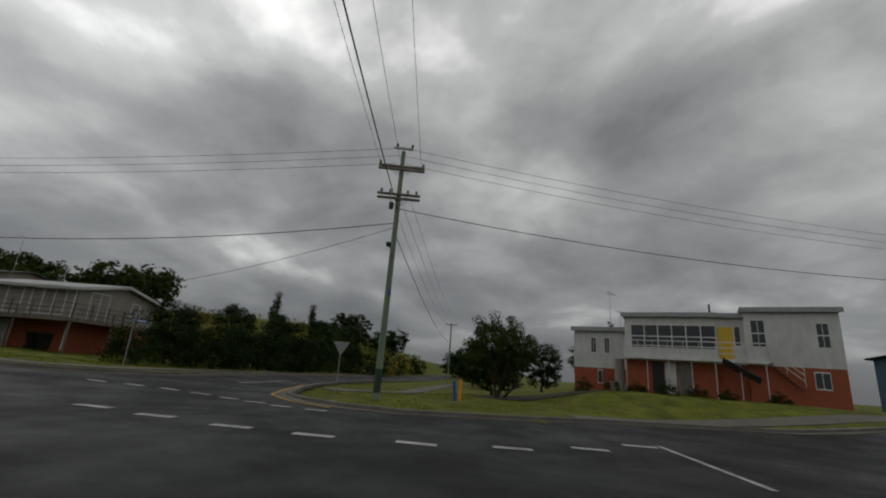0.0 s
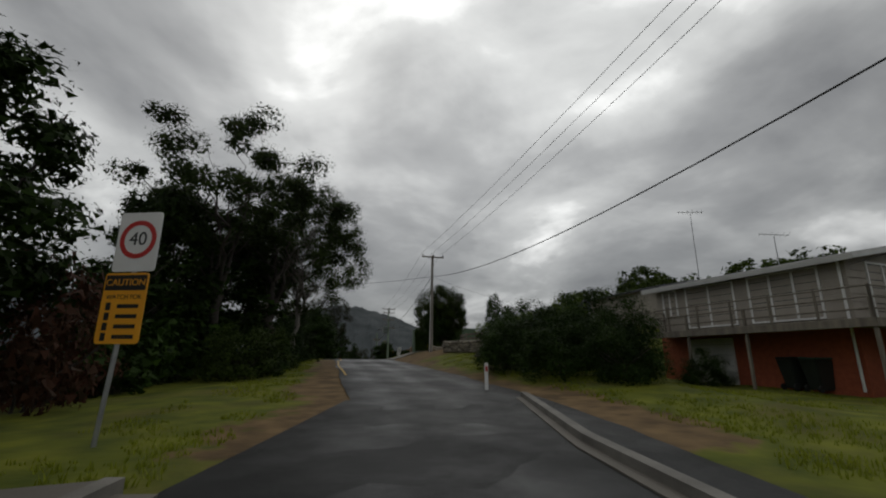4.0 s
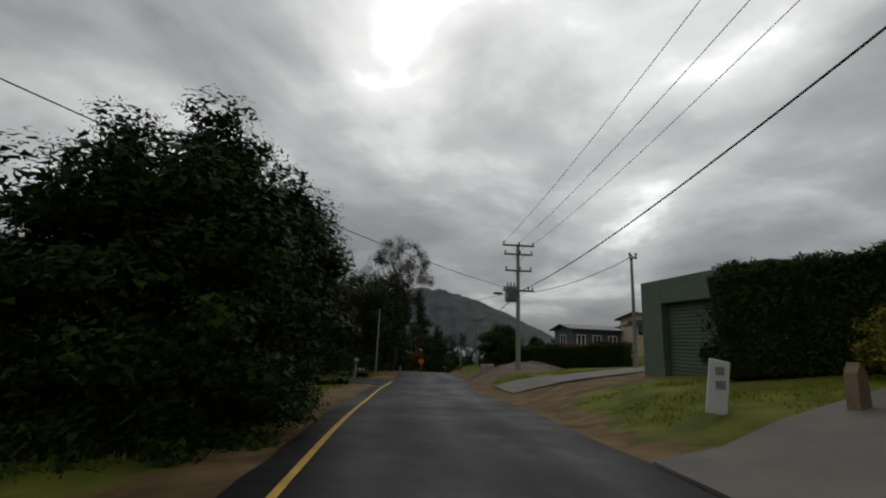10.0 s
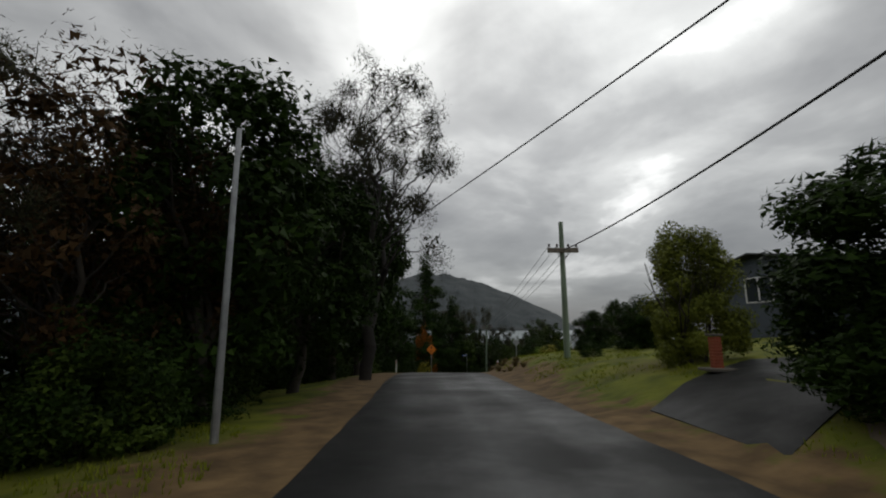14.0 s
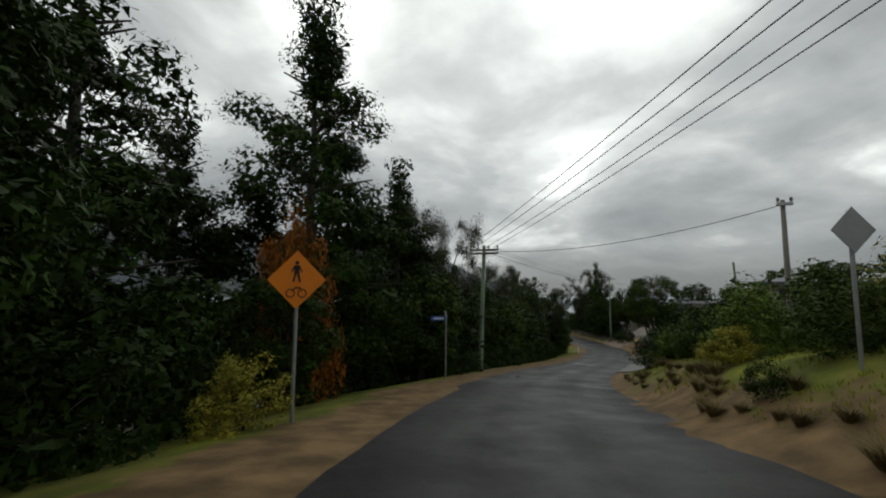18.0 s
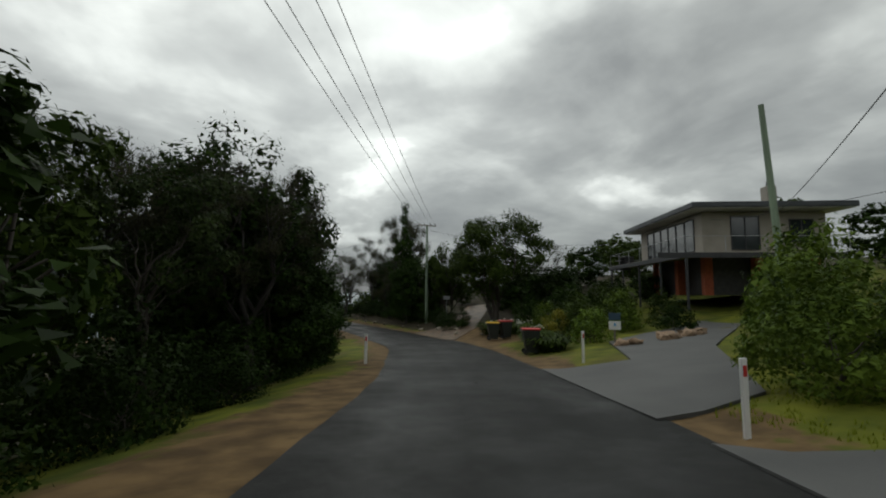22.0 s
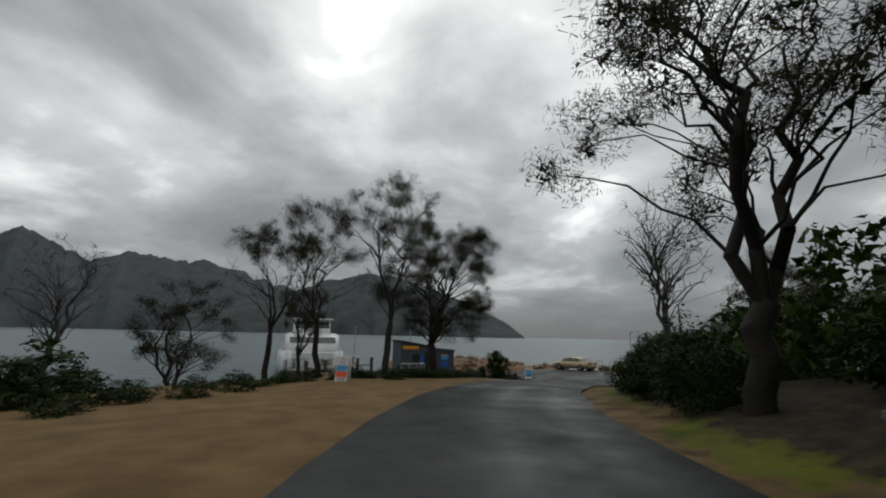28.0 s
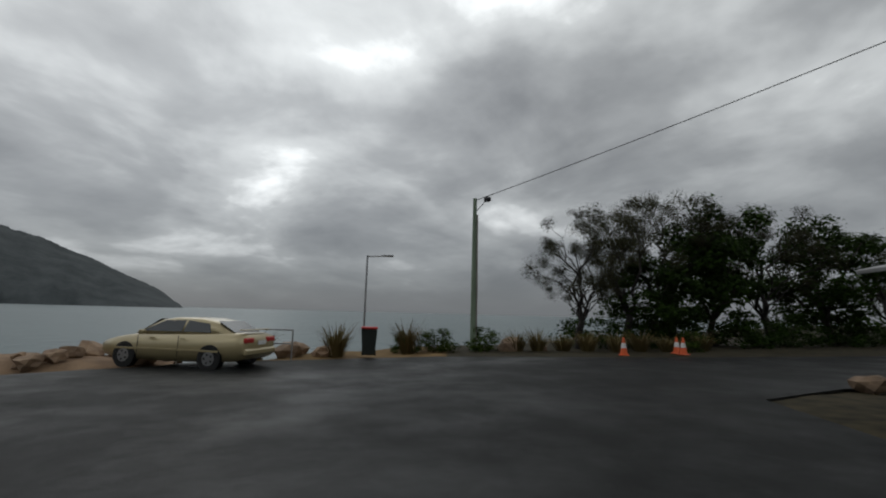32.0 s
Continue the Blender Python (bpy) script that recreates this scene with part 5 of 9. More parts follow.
row(("shrub", "bright_shrub", "dark_shrub"), 18.6, 20.6, 6.6, 6.0, 2.0, 8, 2.6, 0.9)
row(("shrub", "yellow_shrub", "dark_shrub"), 18.4, 20.4, 9.5, 9, 2.8, 6, 3.2, 1.0)
row(("dark_tree",), 18.6, 20.0, 16, 15, 4.5, 3, 4, 1.5)
# trees of the low side above the bay
plant("yellow_shrub", -11.0, 103.6, 1.5, 1.8)
plant("dark_shrub", -13.0, 102.4, 2.8, 3.2)
plant("rust_shrub", -11.5, 109.2, 7.0, 3.0, lush=0.5)
plant("dark_tree", -11.2, 107.0, 3.8, 2.6)
for x, y, h, w in ((-11.9, 112.4, 15.5, 8.0), (-15, 105, 11, 6), (-8.8, 117.5, 11.0, 5.6), (-12.5, 119, 12, 6), (-17, 113, 12, 7)):
    plant("pine", x, y, h, w, lush=0.8 if h > 15 else None)
plant("casuarina", -9.6, 122.5, 9.5, 6.0)
plant("casuarina", -17.5, 108, 11, 7)
for k, (t, o, h, w) in enumerate(((20.3, -5.4, 5.4, 5), (20.8, -5.6, 5.6, 5), (21.3, -5.8, 5.8, 5), (21.8, -6.0, 5.6, 5), (22.3, -5.4, 5.0, 4.4), (20.6, -9, 8, 6), (21.5, -9.5, 8.5, 6.5), (22.2, -9, 7.5, 6), (22.9, -6.4, 5.8, 3.8), (22.7, -8.8, 7.5, 6))):
    x, y = on_line(t, o)
    plant(("broad", "dark_tree", "high_gum")[k % 3], x, y, h, w)
row(("dark_shrub", "shrub", "dark_shrub"), 20.2, 23.0, -4.4, -4.4, 1.9, 10, 2.6, 0.4)
plant("casuarina", *on_line(23.15, -5.4), 6.6, 4.4)
for x, y, h, w, k in ((13.7, 161.2, 4.8, 3.6, "dark_tree"), (12.4, 163.0, 5.2, 4.0, "broad"), (11.6, 158.2, 1.6, 2.6, "dark_shrub"), (10.4, 160.6, 2.2, 3, "shrub"),
                      (8.4, 171.8, 9.4, 5.5, "casuarina"), (9.8, 171.4, 10.8, 5.6, "high_gum"), (11.6, 170.6, 11.4, 5.6, "sparse_casuarina"), (10.6, 174.0, 12.4, 6.0, "high_gum"), (9.4, 168.0, 7.4, 4.6, "sparse_casuarina")):
    plant(k, x, y, h, w, lush=0.45)
for k in range(9):
    plant(prng.choice(("dark_shrub", "dark_shrub", "shrub")), 12.9 + prng.uniform(-0.5, 0.5), 163.8 + 1.9 * k, prng.uniform(2.4, 3.6), prng.uniform(2.6, 3.2))
row(("dark_shrub", "shrub"), 23.6, 24.6, -5.2, -5.6, 1.3, 4, 2.4, 0.4)
# beyond the bend
plant("broad", 28.6, 160.0, 9.8, 9.8, variant=0, lush=0.8)
plant("dark_tree", 29.4, 157.6, 4.4, 4.4)
plant("dark_tree", 31.5, 156.0, 4.6, 4.4)
plant("pine", 26.0, 173.6, 13.2, 4.2, lush=0.5)
plant("broad", 28.2, 167.9, 8.0, 5.4, variant=1, lush=0.6)
plant("casuarina", 27.4, 177.0, 13.4, 6.6, variant=1, lush=0.9)
plant("casuarina", 26.2, 178.0, 6.6, 5.0, variant=2)
for x, y, h, w in ((25.4, 171.7, 7.2, 4), (26.9, 169.4, 7.0, 4), (28.4, 170.5, 6.2, 5), (27.4, 177, 5.6, 5), (29.4, 181, 8.6, 6), (29.4, 185.5, 7.5, 5), (31, 191, 8, 6)):
    plant("dark_tree", x, y, h, w)
plant("casuarina", 25.8, 193.6, 9.6, 8.0, variant=0)
plant("casuarina", 27.8, 187.7, 11.0, 7.4, variant=2)
row("dark_shrub", 25.2, 28.9, 6.4, 6.6, 1.9, 12, 2.8, 0.5)
for x, y, h, w, k in ((12.4, 178.2, 4.6, 3.6, "casuarina"), (14.2, 181.0, 5.2, 3.6, "casuarina"), (11.0, 176.6, 5.4, 4.4, "casuarina"), (9.0, 175, 6.0, 5, "casuarina")):
    plant(k, x, y, h, w)
for x, y, h, w, k in ((15.3, 184.8, 12.6, 7.0, "high_gum"), (12.0, 182.4, 13.2, 8.6, "casuarina"), (8.6, 178.5, 9.0, 6, "casuarina"), (11.6, 189.5, 7.2, 5.5, "casuarina"), (6.5, 183, 8.0, 6, "high_gum"), (14.4, 187.4, 9.5, 5.0, "high_gum")):
    plant(k, x, y, h, w)
row(("dark_shrub", "shrub"), 26.3, 28.6, -7.2, -6.6, 1.6, 10, 2.4, 0.6)
row(("dark_shrub", "shrub"), 25.4, 28.2, -8.2, -9.0, 2.4, 10, 3.2, 0.7)
# by the bay
plant("shore_casuarina", 21.3, 213.9, 9.8, 8.6, variant=0, rot=150, lush=1.0)
plant("sparse_casuarina", 18.5, 208.6, 10.8, 6.6, variant=0, lush=1.0)
plant("sparse_casuarina", 15.0, 208.8, 9.6, 6.0, variant=1, lush=1.0)
plant("sparse_casuarina", 12.7, 208.8, 8.4, 5.6, variant=2, lush=1.0)
plant("casuarina", 9.6, 206.4, 6.4, 5.0, variant=2)
plant("casuarina", 13.9, 210.2, 5.4, 3.2, variant=1)
plant("bare", 9.6, 199.5, 4.8, 3.4, variant=0)
plant("bare", 30.2, 203.9, 9.0, 5.4, variant=2)
row("dark_shrub", 28.9, 30.0, 5.2, 5.0, 1.9, 5, 2.6, 0.3)
plant("dark_shrub", 11.0, 197.5, 1.8, 3.6)
plant("dark_shrub", 9.0, 200.5, 1.6, 3.2)
plant("column", 27.2, 227.3, 2.9, 2.2, lush=1.0)
plant("column", 25.7, 226.2, 1.4, 1.0)
plant("casuarina", 42.8, 213.6, 9.6, 6.6, variant=0)
plant("casuarina", 46.6, 215.6, 8.4, 6.0, variant=2)
# wind-bent trees on the point
for x, y, h, w, k in ((53.6, 230.6, 7.4, 6.0, "casuarina"), (57.0, 229.6, 9.2, 7.0, "casuarina"), (60.5, 228.6, 10.2, 8.0, "casuarina"), (63.5, 227, 10.0, 8.0, "dark_tree"), (67.5, 225, 9.6, 8.5, "casuarina"), (72, 222.5, 9.2, 8.5, "dark_tree"), (78, 219.5, 8.6, 9, "casuarina"), (84, 216.5, 8, 9, "dark_tree"), (91, 212.5, 8, 9, "dark_tree"), (59, 229.0, 5.6, 6.0, "dark_tree")):
    plant(k, x, y, h, w, lush=0.4)
for x, y, h, w in ((46.2, 233.3, 1.2, 2.6), (48.2, 232.3, 1.3, 2.2), (45, 234, 1.0, 1.8), (56.5, 226.2, 1.2, 2)):
    plant("shrub", x, y, h, w)
for x, y, h in ((41.2, 233.3, 1.3), (44.6, 233.4, 1.4), (49.2, 231.2, 1.0), (50.0, 230.6, 1.1), (51.0, 229.9, 0.9), (52.0, 229.2, 1.1), (53.2, 228.4, 1.0), (54.4, 227.8, 1.1), (38.6, 234.2, 1.1), (55.6, 227.0, 0.9), (57.5, 226.0, 1.0)):
    plant("tussock", x, y, h * 1.15, 1.7)

# scrub that closes the low side above the bay
row(("dark_shrub", "shrub", "red_shrub"), 13.7, 18.9, -6.6, -6.8, 3.0, 22, 3.6, 0.8)
row(("dark_shrub", "shrub", "dark_shrub"), 18.9, 23.4, -6.4, -6.6, 3.0, 18, 3.6, 0.7)
inner = stretch(("dark_shrub", "shrub"), 11.2, 13.6, -7.6, -8.4, 2.2, 10, 3.2, 0.8) + stretch(("dark_tree", "dark_shrub"), 13.4, 19.4, -10, -10, 5.0, 18, 5.0, 1.2)
inner += stretch(("dark_tree", "broad"), 19.4, 22.6, -11, -11.5, 5.6, 10, 5.4, 1.2) + stretch(("dark_shrub", "shrub"), 23.2, 25.6, -7.6, -7.6, 1.5, 9, 2.6, 0.6)
inner += stretch(("dark_tree", "dark_shrub"), 25.2, 27.8, -14, -15, 4.0, 8, 4.4, 0.8) + stretch("dark_shrub", 6.2, 7.9, -8, -7.5, 3.4, 6, 4.0)
inner += stretch(("dark_shrub", "shrub"), 26.6, 29.6, 8.8, 8.6, 3.2, 9, 4.0, 0.6) + stretch(("shrub", "dark_shrub"), 19.6, 21.2, 13, 13.5, 3.0, 6, 4.0, 1.0)
thicket("inner_scrub", "tangled dark scrub behind the roadside bushes", inner, 0.06)
# gardens of the high side past the bend
row(("shrub", "bright_shrub", "dark_shrub", "yellow_shrub"), 20.3, 21.4, 5.4, 6.4, 1.8, 6, 2.6, 0.5)
row(("shrub", "bright_shrub", "dark_shrub"), 20.2, 21.3, 8.6, 9.4, 2.6, 6, 3.4, 0.8)
# overgrown bank before the shed
row(("dark_shrub", "shrub"), 29.6, 30.9, 6.4, 6.2, 2.4, 7, 3.0, 0.5)
row(("dark_shrub", "shrub"), 29.9, 31.2, 9.4, 8.8, 3.4, 6, 3.8, 0.6)
low = stretch("dark_shrub", 30.1, 31.2, -6.4, -6.4, 0.62, 26, 1.7, 2.0) + stretch("dark_shrub", 28.8, 30.2, -7.8, -7.8, 0.6, 9, 1.4, 0.4) + stretch("dark_shrub", 28.6, 30.4, -9.2, -9.2, 0.6, 8, 1.6, 0.6)
low += stretch("dark_shrub", 30.3, 31.0, -4.8, -4.8, 0.5, 16, 1.6, 0.8)
thicket("low_scrub", "low dark ground cover under the trees by the bay", low, 0.16)

# bushes between the two driveways, and under the gum
for x, y, h in ((14.2, 132.4, 2.6), (16.6, 133.6, 3.4), (19.4, 134.8, 3.6), (22.2, 136.2, 3.4), (25.4, 137.6, 3.2), (28.4, 139, 3.0)):
    plant(prng.choice(("shrub", "dark_shrub", "bright_shrub")), x, y, h, 3.0)
for x, y, h, w in ((-7.4, 20.6, 3.4, 3.6), (-6.8, 23.2, 3.2, 3.4), (-7.6, 26.0, 3.0, 3.4), (-9.8, 24, 4.2, 4.4), (-10.6, 28.4, 3.4, 4)):
    plant("dark_shrub", x, y, h, w)
# woods and gardens up the hillside
thicket("hillside_woods", "distant mixed woods and gardens up the hillside", stretch(("dark_tree", "broad", "shrub"), 9.5, 27.5, 30, 32, 5.0, 40, 6.0, 4) + stretch(("dark_tree", "broad"), 9.5, 28.5, 50, 52, 8.0, 40, 9.0, 6), 0.03)
# woods on the slope that falls to the bay
thicket("slope_woods", "low mixed woods on the slope above the bay", [(prng.choice(("dark_tree", "broad", "dark_shrub")), prng.uniform(-66, -19) + (y - 90) * 0.25, y + prng.uniform(-3, 3), prng.uniform(3.0, 4.8), prng.uniform(4.5, 7.5)) for y in np.arange(30, 128, 1.3)], 0.03)
# scrub under the trees on the point
thicket("point_scrub", "dark scrub under the trees on the point", [("dark_shrub", 55 + 2.7 * k, 230.3 - 1.3 * k + prng.uniform(-0.8, 0.8), 2.4, 4.0) for k in range(14)], 0.2)

# tall casuarinas before the last bend
for t, o, h, w, k in ((23.45, -5.8, 8.8, 4.8, "dark_tree"), (23.4, -7.6, 9.4, 5.0, "dark_tree"), (23.3, -7.4, 8.0, 5.4, "dark_tree"), (23.5, -9.4, 9.0, 6, "dark_tree"), (23.1, -9.8, 9.0, 6, "casuarina")):
    plant(k, *on_line(t, o), h, w)
for t, o, h, w in ((23.5, -4.9, 5.4, 3.6), (23.7, -5.4, 5.0, 3.8), (23.3, -5.2, 5.8, 4.0)):
    plant("dark_tree", *on_line(t, o), h, w, 0.8, lush=0.8)
# dry grass and garden clumps on the high bank
for k in range(70):
    t = 16.2 + 0.063 * k
    x, y = on_line(t, 4.2 + prng.uniform(-0.4, 0.9))
    plant("tussock", x, y, prng.uniform(0.2, 0.45), prng.uniform(0.35, 0.8), 0.05)
for t, o, h, w, k in ((17.9, 8.5, 1.0, 1.8, "yellow_shrub"), (18.2, 8.0, 1.1, 1.6, "bright_shrub"), (18.6, 9.0, 1.6, 2.2, "shrub"), (18.4, 6.2, 0.7, 0.9, "flax"), (17.6, 9.4, 1.3, 1.3, "flax"), (18.9, 4.6, 0.9, 0.9, "dark_shrub")):
    plant(k, *on_line(t, o), h, w)


# overgrown bank between the road and the slate shed
for x, y, h, w in ((31.8, 208.6, 2.0, 2.6), (33.2, 210.2, 2.4, 2.8), (34.8, 211.7, 2.4, 2.6), (36.8, 213.6, 2.2, 2.6), (33.8, 208.2, 3.4, 3.4), (35.8, 210.0, 3.6, 3.6), (37.6, 211.8, 3.2, 3.4), (31.6, 206.6, 3.0, 3.2)):
    plant(prng.choice(("dark_shrub", "shrub")), x, y, h, w)
# tall trees over the bend past the pines
for t, o, h, w in ((20.6, -7.6, 11.5, 6.0), (21.4, -8.2, 12.0, 6.4), (22.1, -8.0, 10.5, 5.6)):
    plant("casuarina", *on_line(t, o), h, w)
for t, o, h, w, k in ((20.75, -9.2, 11.5, 6.0, "high_gum"), (21.25, -9.0, 9.6, 5.0, "high_gum"), (21.75, -7.4, 7.6, 4.4, "dark_tree")):
    plant(k, *on_line(t, o), h, w)
for x, y, h, w in ((13.6, 180.6, 7.6, 3.2), (15.0, 185.4, 8.6, 3.6), (13.0, 188.8, 5.6, 3.6), (8.4, 181.0, 5.0, 4.4)):
    plant("dark_tree", x, y, h, w)
# hedgerow along the east street
for x, y, h in ((55, -1.0, 4.6), (61, 0.4, 5.0), (68, 1.6, 5.4), (76, 3.2, 5.0), (86, 4.6, 5.6), (98, 6.6, 5.4), (112, 8.6, 5.6)):
    plant(prng.choice(("dark_shrub", "yellow_shrub", "dark_shrub")), x, y, h, 7.0)

# ---- poles, wires, signs, street furniture ----
def insulator(parent, x, y, z, r=0.06):
    bm = bmesh.new()
    cyl(bm, 0.015, 0.015, (x, y, z - 0.02), (x, y, z + 0.1), 6)
    for k in range(3):
        cyl(bm, r, r * 0.6, (x, y, z + 0.05 + 0.045 * k), (x, y, z + 0.09 + 0.045 * k), 8)
    part("insulator", bm, M["porcelain"], parent, "brown porcelain insulator")


def power_pole(x, y, h, rz, arms, colour="pole_green", r=0.15, label="green treated timber power pole", z=None, lean=(0, 0), group="power poles along the road"):
    """A tapered pole; arms: (height, length, offset, insulator places), turned by rz so that they cross the line."""
    zz = ground(x, y) if z is None else z
    po = thing("power_pole", x, y, zz, rz, label, "power pole", group)
    bm = bmesh.new()
    n = 12
    for k in range(n):
        z0, z1 = -0.4 + (h + 0.4) * k / n, -0.4 + (h + 0.4) * (k + 1) / n
        w = lambda q: r * (1 - 0.35 * max(q, 0) / h)
        cyl(bm, w(z0), w(z1), (lean[0] * z0, lean[1] * z0, z0), (lean[0] * z1, lean[1] * z1, z1), 12)
    bmesh.ops.remove_doubles(bm, verts=bm.verts, dist=0.001)
    part("shaft", bm, M[colour], po)
    for az, ln, off, ins in arms:
        cx, cy = lean[0] * az, lean[1] * az
        arm = part("crossarm", a_box((ln, 0.09, 0.11), (cx + off, cy - 0.14, az), 0.012), M["timber" if ln > 1 else "steel"], po, "weathered timber crossarm")
        if ln > 1.2:
            for sgn in (-1, 1):
                part("brace", a_cyl(0.014, 0.014, (cx + sgn * ln * 0.22 + off, cy - 0.15, az - 0.03), (cx + sgn * 0.05, cy - 0.15, az - 0.4), 5), M["steel"], arm)
        for q in ins:
            insulator(arm, cx + q + off, cy - 0.14, az + 0.05)
    return po, zz


def wire(p0, p1, sag, r=0.009, material="alu_wire", label="thin overhead power line", group="overhead wires"):
    p0, p1 = Vector(p0), Vector(p1)
    n = 24
    pts = [p0.lerp(p1, k / n) - Vector((0, 0, sag * 4 * (k / n) * (1 - k / n))) for k in range(n + 1)]
    d = (p1 - p0).normalized()
    a = d.orthogonal().normalized()
    b = d.cross(a)
    v_ = [tuple(p + (a * math.cos(q) + b * math.sin(q)) * r) for p in pts for q in (0, 1.571, 3.142, 4.712)]
    f_ = [(4 * k + i, 4 * k + (i + 1) % 4, 4 * k + 4 + (i + 1) % 4, 4 * k + 4 + i) for k in range(n) for i in range(4)]
    tagged(link_mesh("overhead_wire", raw_mesh("overhead_wire", v_, f_, True), M[material]), label, "wire", group)


def spot(po, x, z, y=0.0):
    """A place on a pole: x across, y along, z up."""
    return po.matrix_basis @ Vector((x, y, z))


p1, _ = power_pole(8.6, -20.5, 11.2, -71, [(10.35, 2.15, 0, (-1.0, 1.0)), (10.2, 2.15, 0, ()), (8.95, 1.95, 0, (-0.8, -0.4, 0.4, 0.8)), (8.75, 1.95, 0, ()), (11.3, 0.9, 0.0, (-0.3, 0.4))], lean=(0.004, 0), label="pale green power pole with crossarms at the street corner")
part("painted_band", a_cyl(0.155, 0.152, (0, 0, 0.25), (0.008, 0, 1.2), 12), M["dark_green"], p1, "dark green painted band")
part("cable_box", a_box((0.2, 0.2, 0.3), (-0.25, -0.2, 8.35), 0.03), M["dark_steel"], p1)
lp = part("lamp_arm", a_cyl(0.025, 0.025, (0, -0.1, 6.1), (-0.1, -0.4, 6.4), 8), M["steel"], p1)
part("lamp_head", a_box((0.22, 0.42, 0.16), (-0.15, -0.55, 6.42), 0.05), M["dark_steel"], lp, "small dark street lamp head")
part("fuse_box", a_box((0.12, 0.1, 0.22), (0.1, -0.16, 4.4), 0.02), M["sign_blue"], p1)
p2, _ = power_pole(2.95, 27.7, 8.0, 8, [(7.85, 1.9, 0, (-0.88, 0.05, 0.88))], "pole_grey", label="grey weathered timber power pole", lean=(0.006, 0))
part("conduit", a_cyl(0.03, 0.03, (-0.14, -0.1, 0), (-0.10, -0.1, 4.6), 6), M["sign_white"], p2, "white cable conduit")
p3, _ = power_pole(-0.2, 57.1, 8.0, 6, z=0.4, arms= [(7.9, 1.95, 0, (-0.9, 0.05, 0.9)), (7.35, 1.75, 0, (-0.8, 0.1, 0.8)), (6.35, 1.6, 0, (-0.75, 0.1, 0.75)), (5.15, 1.9, 0, (-0.85, -0.4, 0.6, 0.85))], label="green power pole carrying a transformer", lean=(-0.008, 0))
tr = part("transformer", a_box((0.62, 0.6, 0.95), (-0.45, 0.1, 4.95), 0.05), M["trafo"], p3, "grey-green transformer tank")
for k in range(3):
    part("bushing", a_cyl(0.05, 0.03, (-0.65 + 0.2 * k, 0.1, 5.42), (-0.65 + 0.2 * k, 0.1, 5.68), 8), M["porcelain"], tr)
for k in range(5):
    part("cooling_fin", a_box((0.02, 0.12, 0.7), (-0.7 + 0.12 * k, -0.25, 4.95)), M["trafo"], tr)
lp = part("lamp_arm", a_cyl(0.025, 0.025, (0, -0.1, 4.6), (-1.1, -0.5, 4.85), 8), M["steel"], p3)
part("lamp_head", a_box((0.5, 0.24, 0.12), (-1.35, -0.55, 4.88), 0.04), M["dark_steel"], lp, "dark street lamp head")
p4, _ = power_pole(-2.1, 77.0, 6.4, 4, z=-0.36, arms= [(5.15, 1.35, 0, (-0.6, -0.25, 0.25, 0.6)), (5.05, 1.35, 0.0, ())], label="pale green timber power pole", lean=(0, 0))
p5, _ = power_pole(-4.2, 120.7, 6.9, -22, [(6.65, 1.7, 0, (-0.78, -0.3, 0.3, 0.78)), (6.45, 1.7, 0, ())], label="pale green timber power pole", lean=(0.035, 0))
p7, _ = power_pole(25.9, 168.2, 9.8, -12, [(9.7, 1.8, 0, (-0.8, -0.3, 0.3, 0.8))], label="pale green power pole with a street lamp")
lp = part("lamp_arm", a_cyl(0.03, 0.025, (0, -0.1, 7.9), (-1.5, -0.5, 8.25), 8), M["steel"], p7)
part("lamp_head", a_box((0.5, 0.22, 0.12), (-1.75, -0.55, 8.28), 0.04), M["dark_steel"], lp, "dark street lamp head")
p8, _ = power_pole(47.8, 232.6, 7.1, -43, [], label="pale green timber pole by the shore", r=0.14)
lp = part("lamp_arm", a_cyl(0.02, 0.02, (0.1, -0.05, 6.5), (0.45, -0.3, 6.9), 6), M["steel"], p8)
part("lamp_head", a_box((0.32, 0.3, 0.22), (0.55, -0.4, 6.98), 0.06), M["dark_steel"], lp, "dark floodlight head")
part("conduit", a_cyl(0.04, 0.04, (0.15, -0.06, 0), (0.12, -0.05, 6.3), 6), M["pole_grey"], p8)
pb, pbz = power_pole(4.7, 110.1, 2.26 - ground(4.7, 110.1), -20, [(2.1 - ground(4.7, 110.1), 0.5, 0, (-0.2, 0.2))], "pole_grey", 0.11, "slim grey timber service pole")
pg, _ = power_pole(4.4, 51.4, 5.2, 10, [(5.05, 0.4, 0, (-0.15, 0.15))], "pole_grey", 0.09, "slim grey timber service pole")
pd, _ = power_pole(24.6, 137.2, 2.3 - ground(24.6, 137.2), -40, [], "pole_green", 0.15, "pale green timber service pole", lean=(-0.05, 0))
pw, _ = power_pole(-9.84, 63.95, 4.6 - ground(-9.84, 63.95), 0, [], "steel", 0.06, "slim galvanised steel pole among trees")
pq, _ = power_pole(-14.5, 29.0, 6.8, 0, [(6.6, 0.6, 0, (-0.2, 0.2))], "pole_grey", 0.12, "grey service pole behind trees")
pz, _ = power_pole(-30, -31, 10.8, 105, [(9.8, 2.1, 0, (-0.95, 0.95)), (8.5, 1.9, 0, (-0.8, 0.8))], label="green power pole beside the street")
pe, _ = power_pole(62, -11.5, 9.5, 100, [(9.3, 1.9, 0, (-0.85, 0.85))], label="green power pole beside the street")
pf, _ = power_pole(26, -62, 10, 20, [(9.8, 1.9, 0, (-0.85, 0.85))], label="green power pole beside the street")
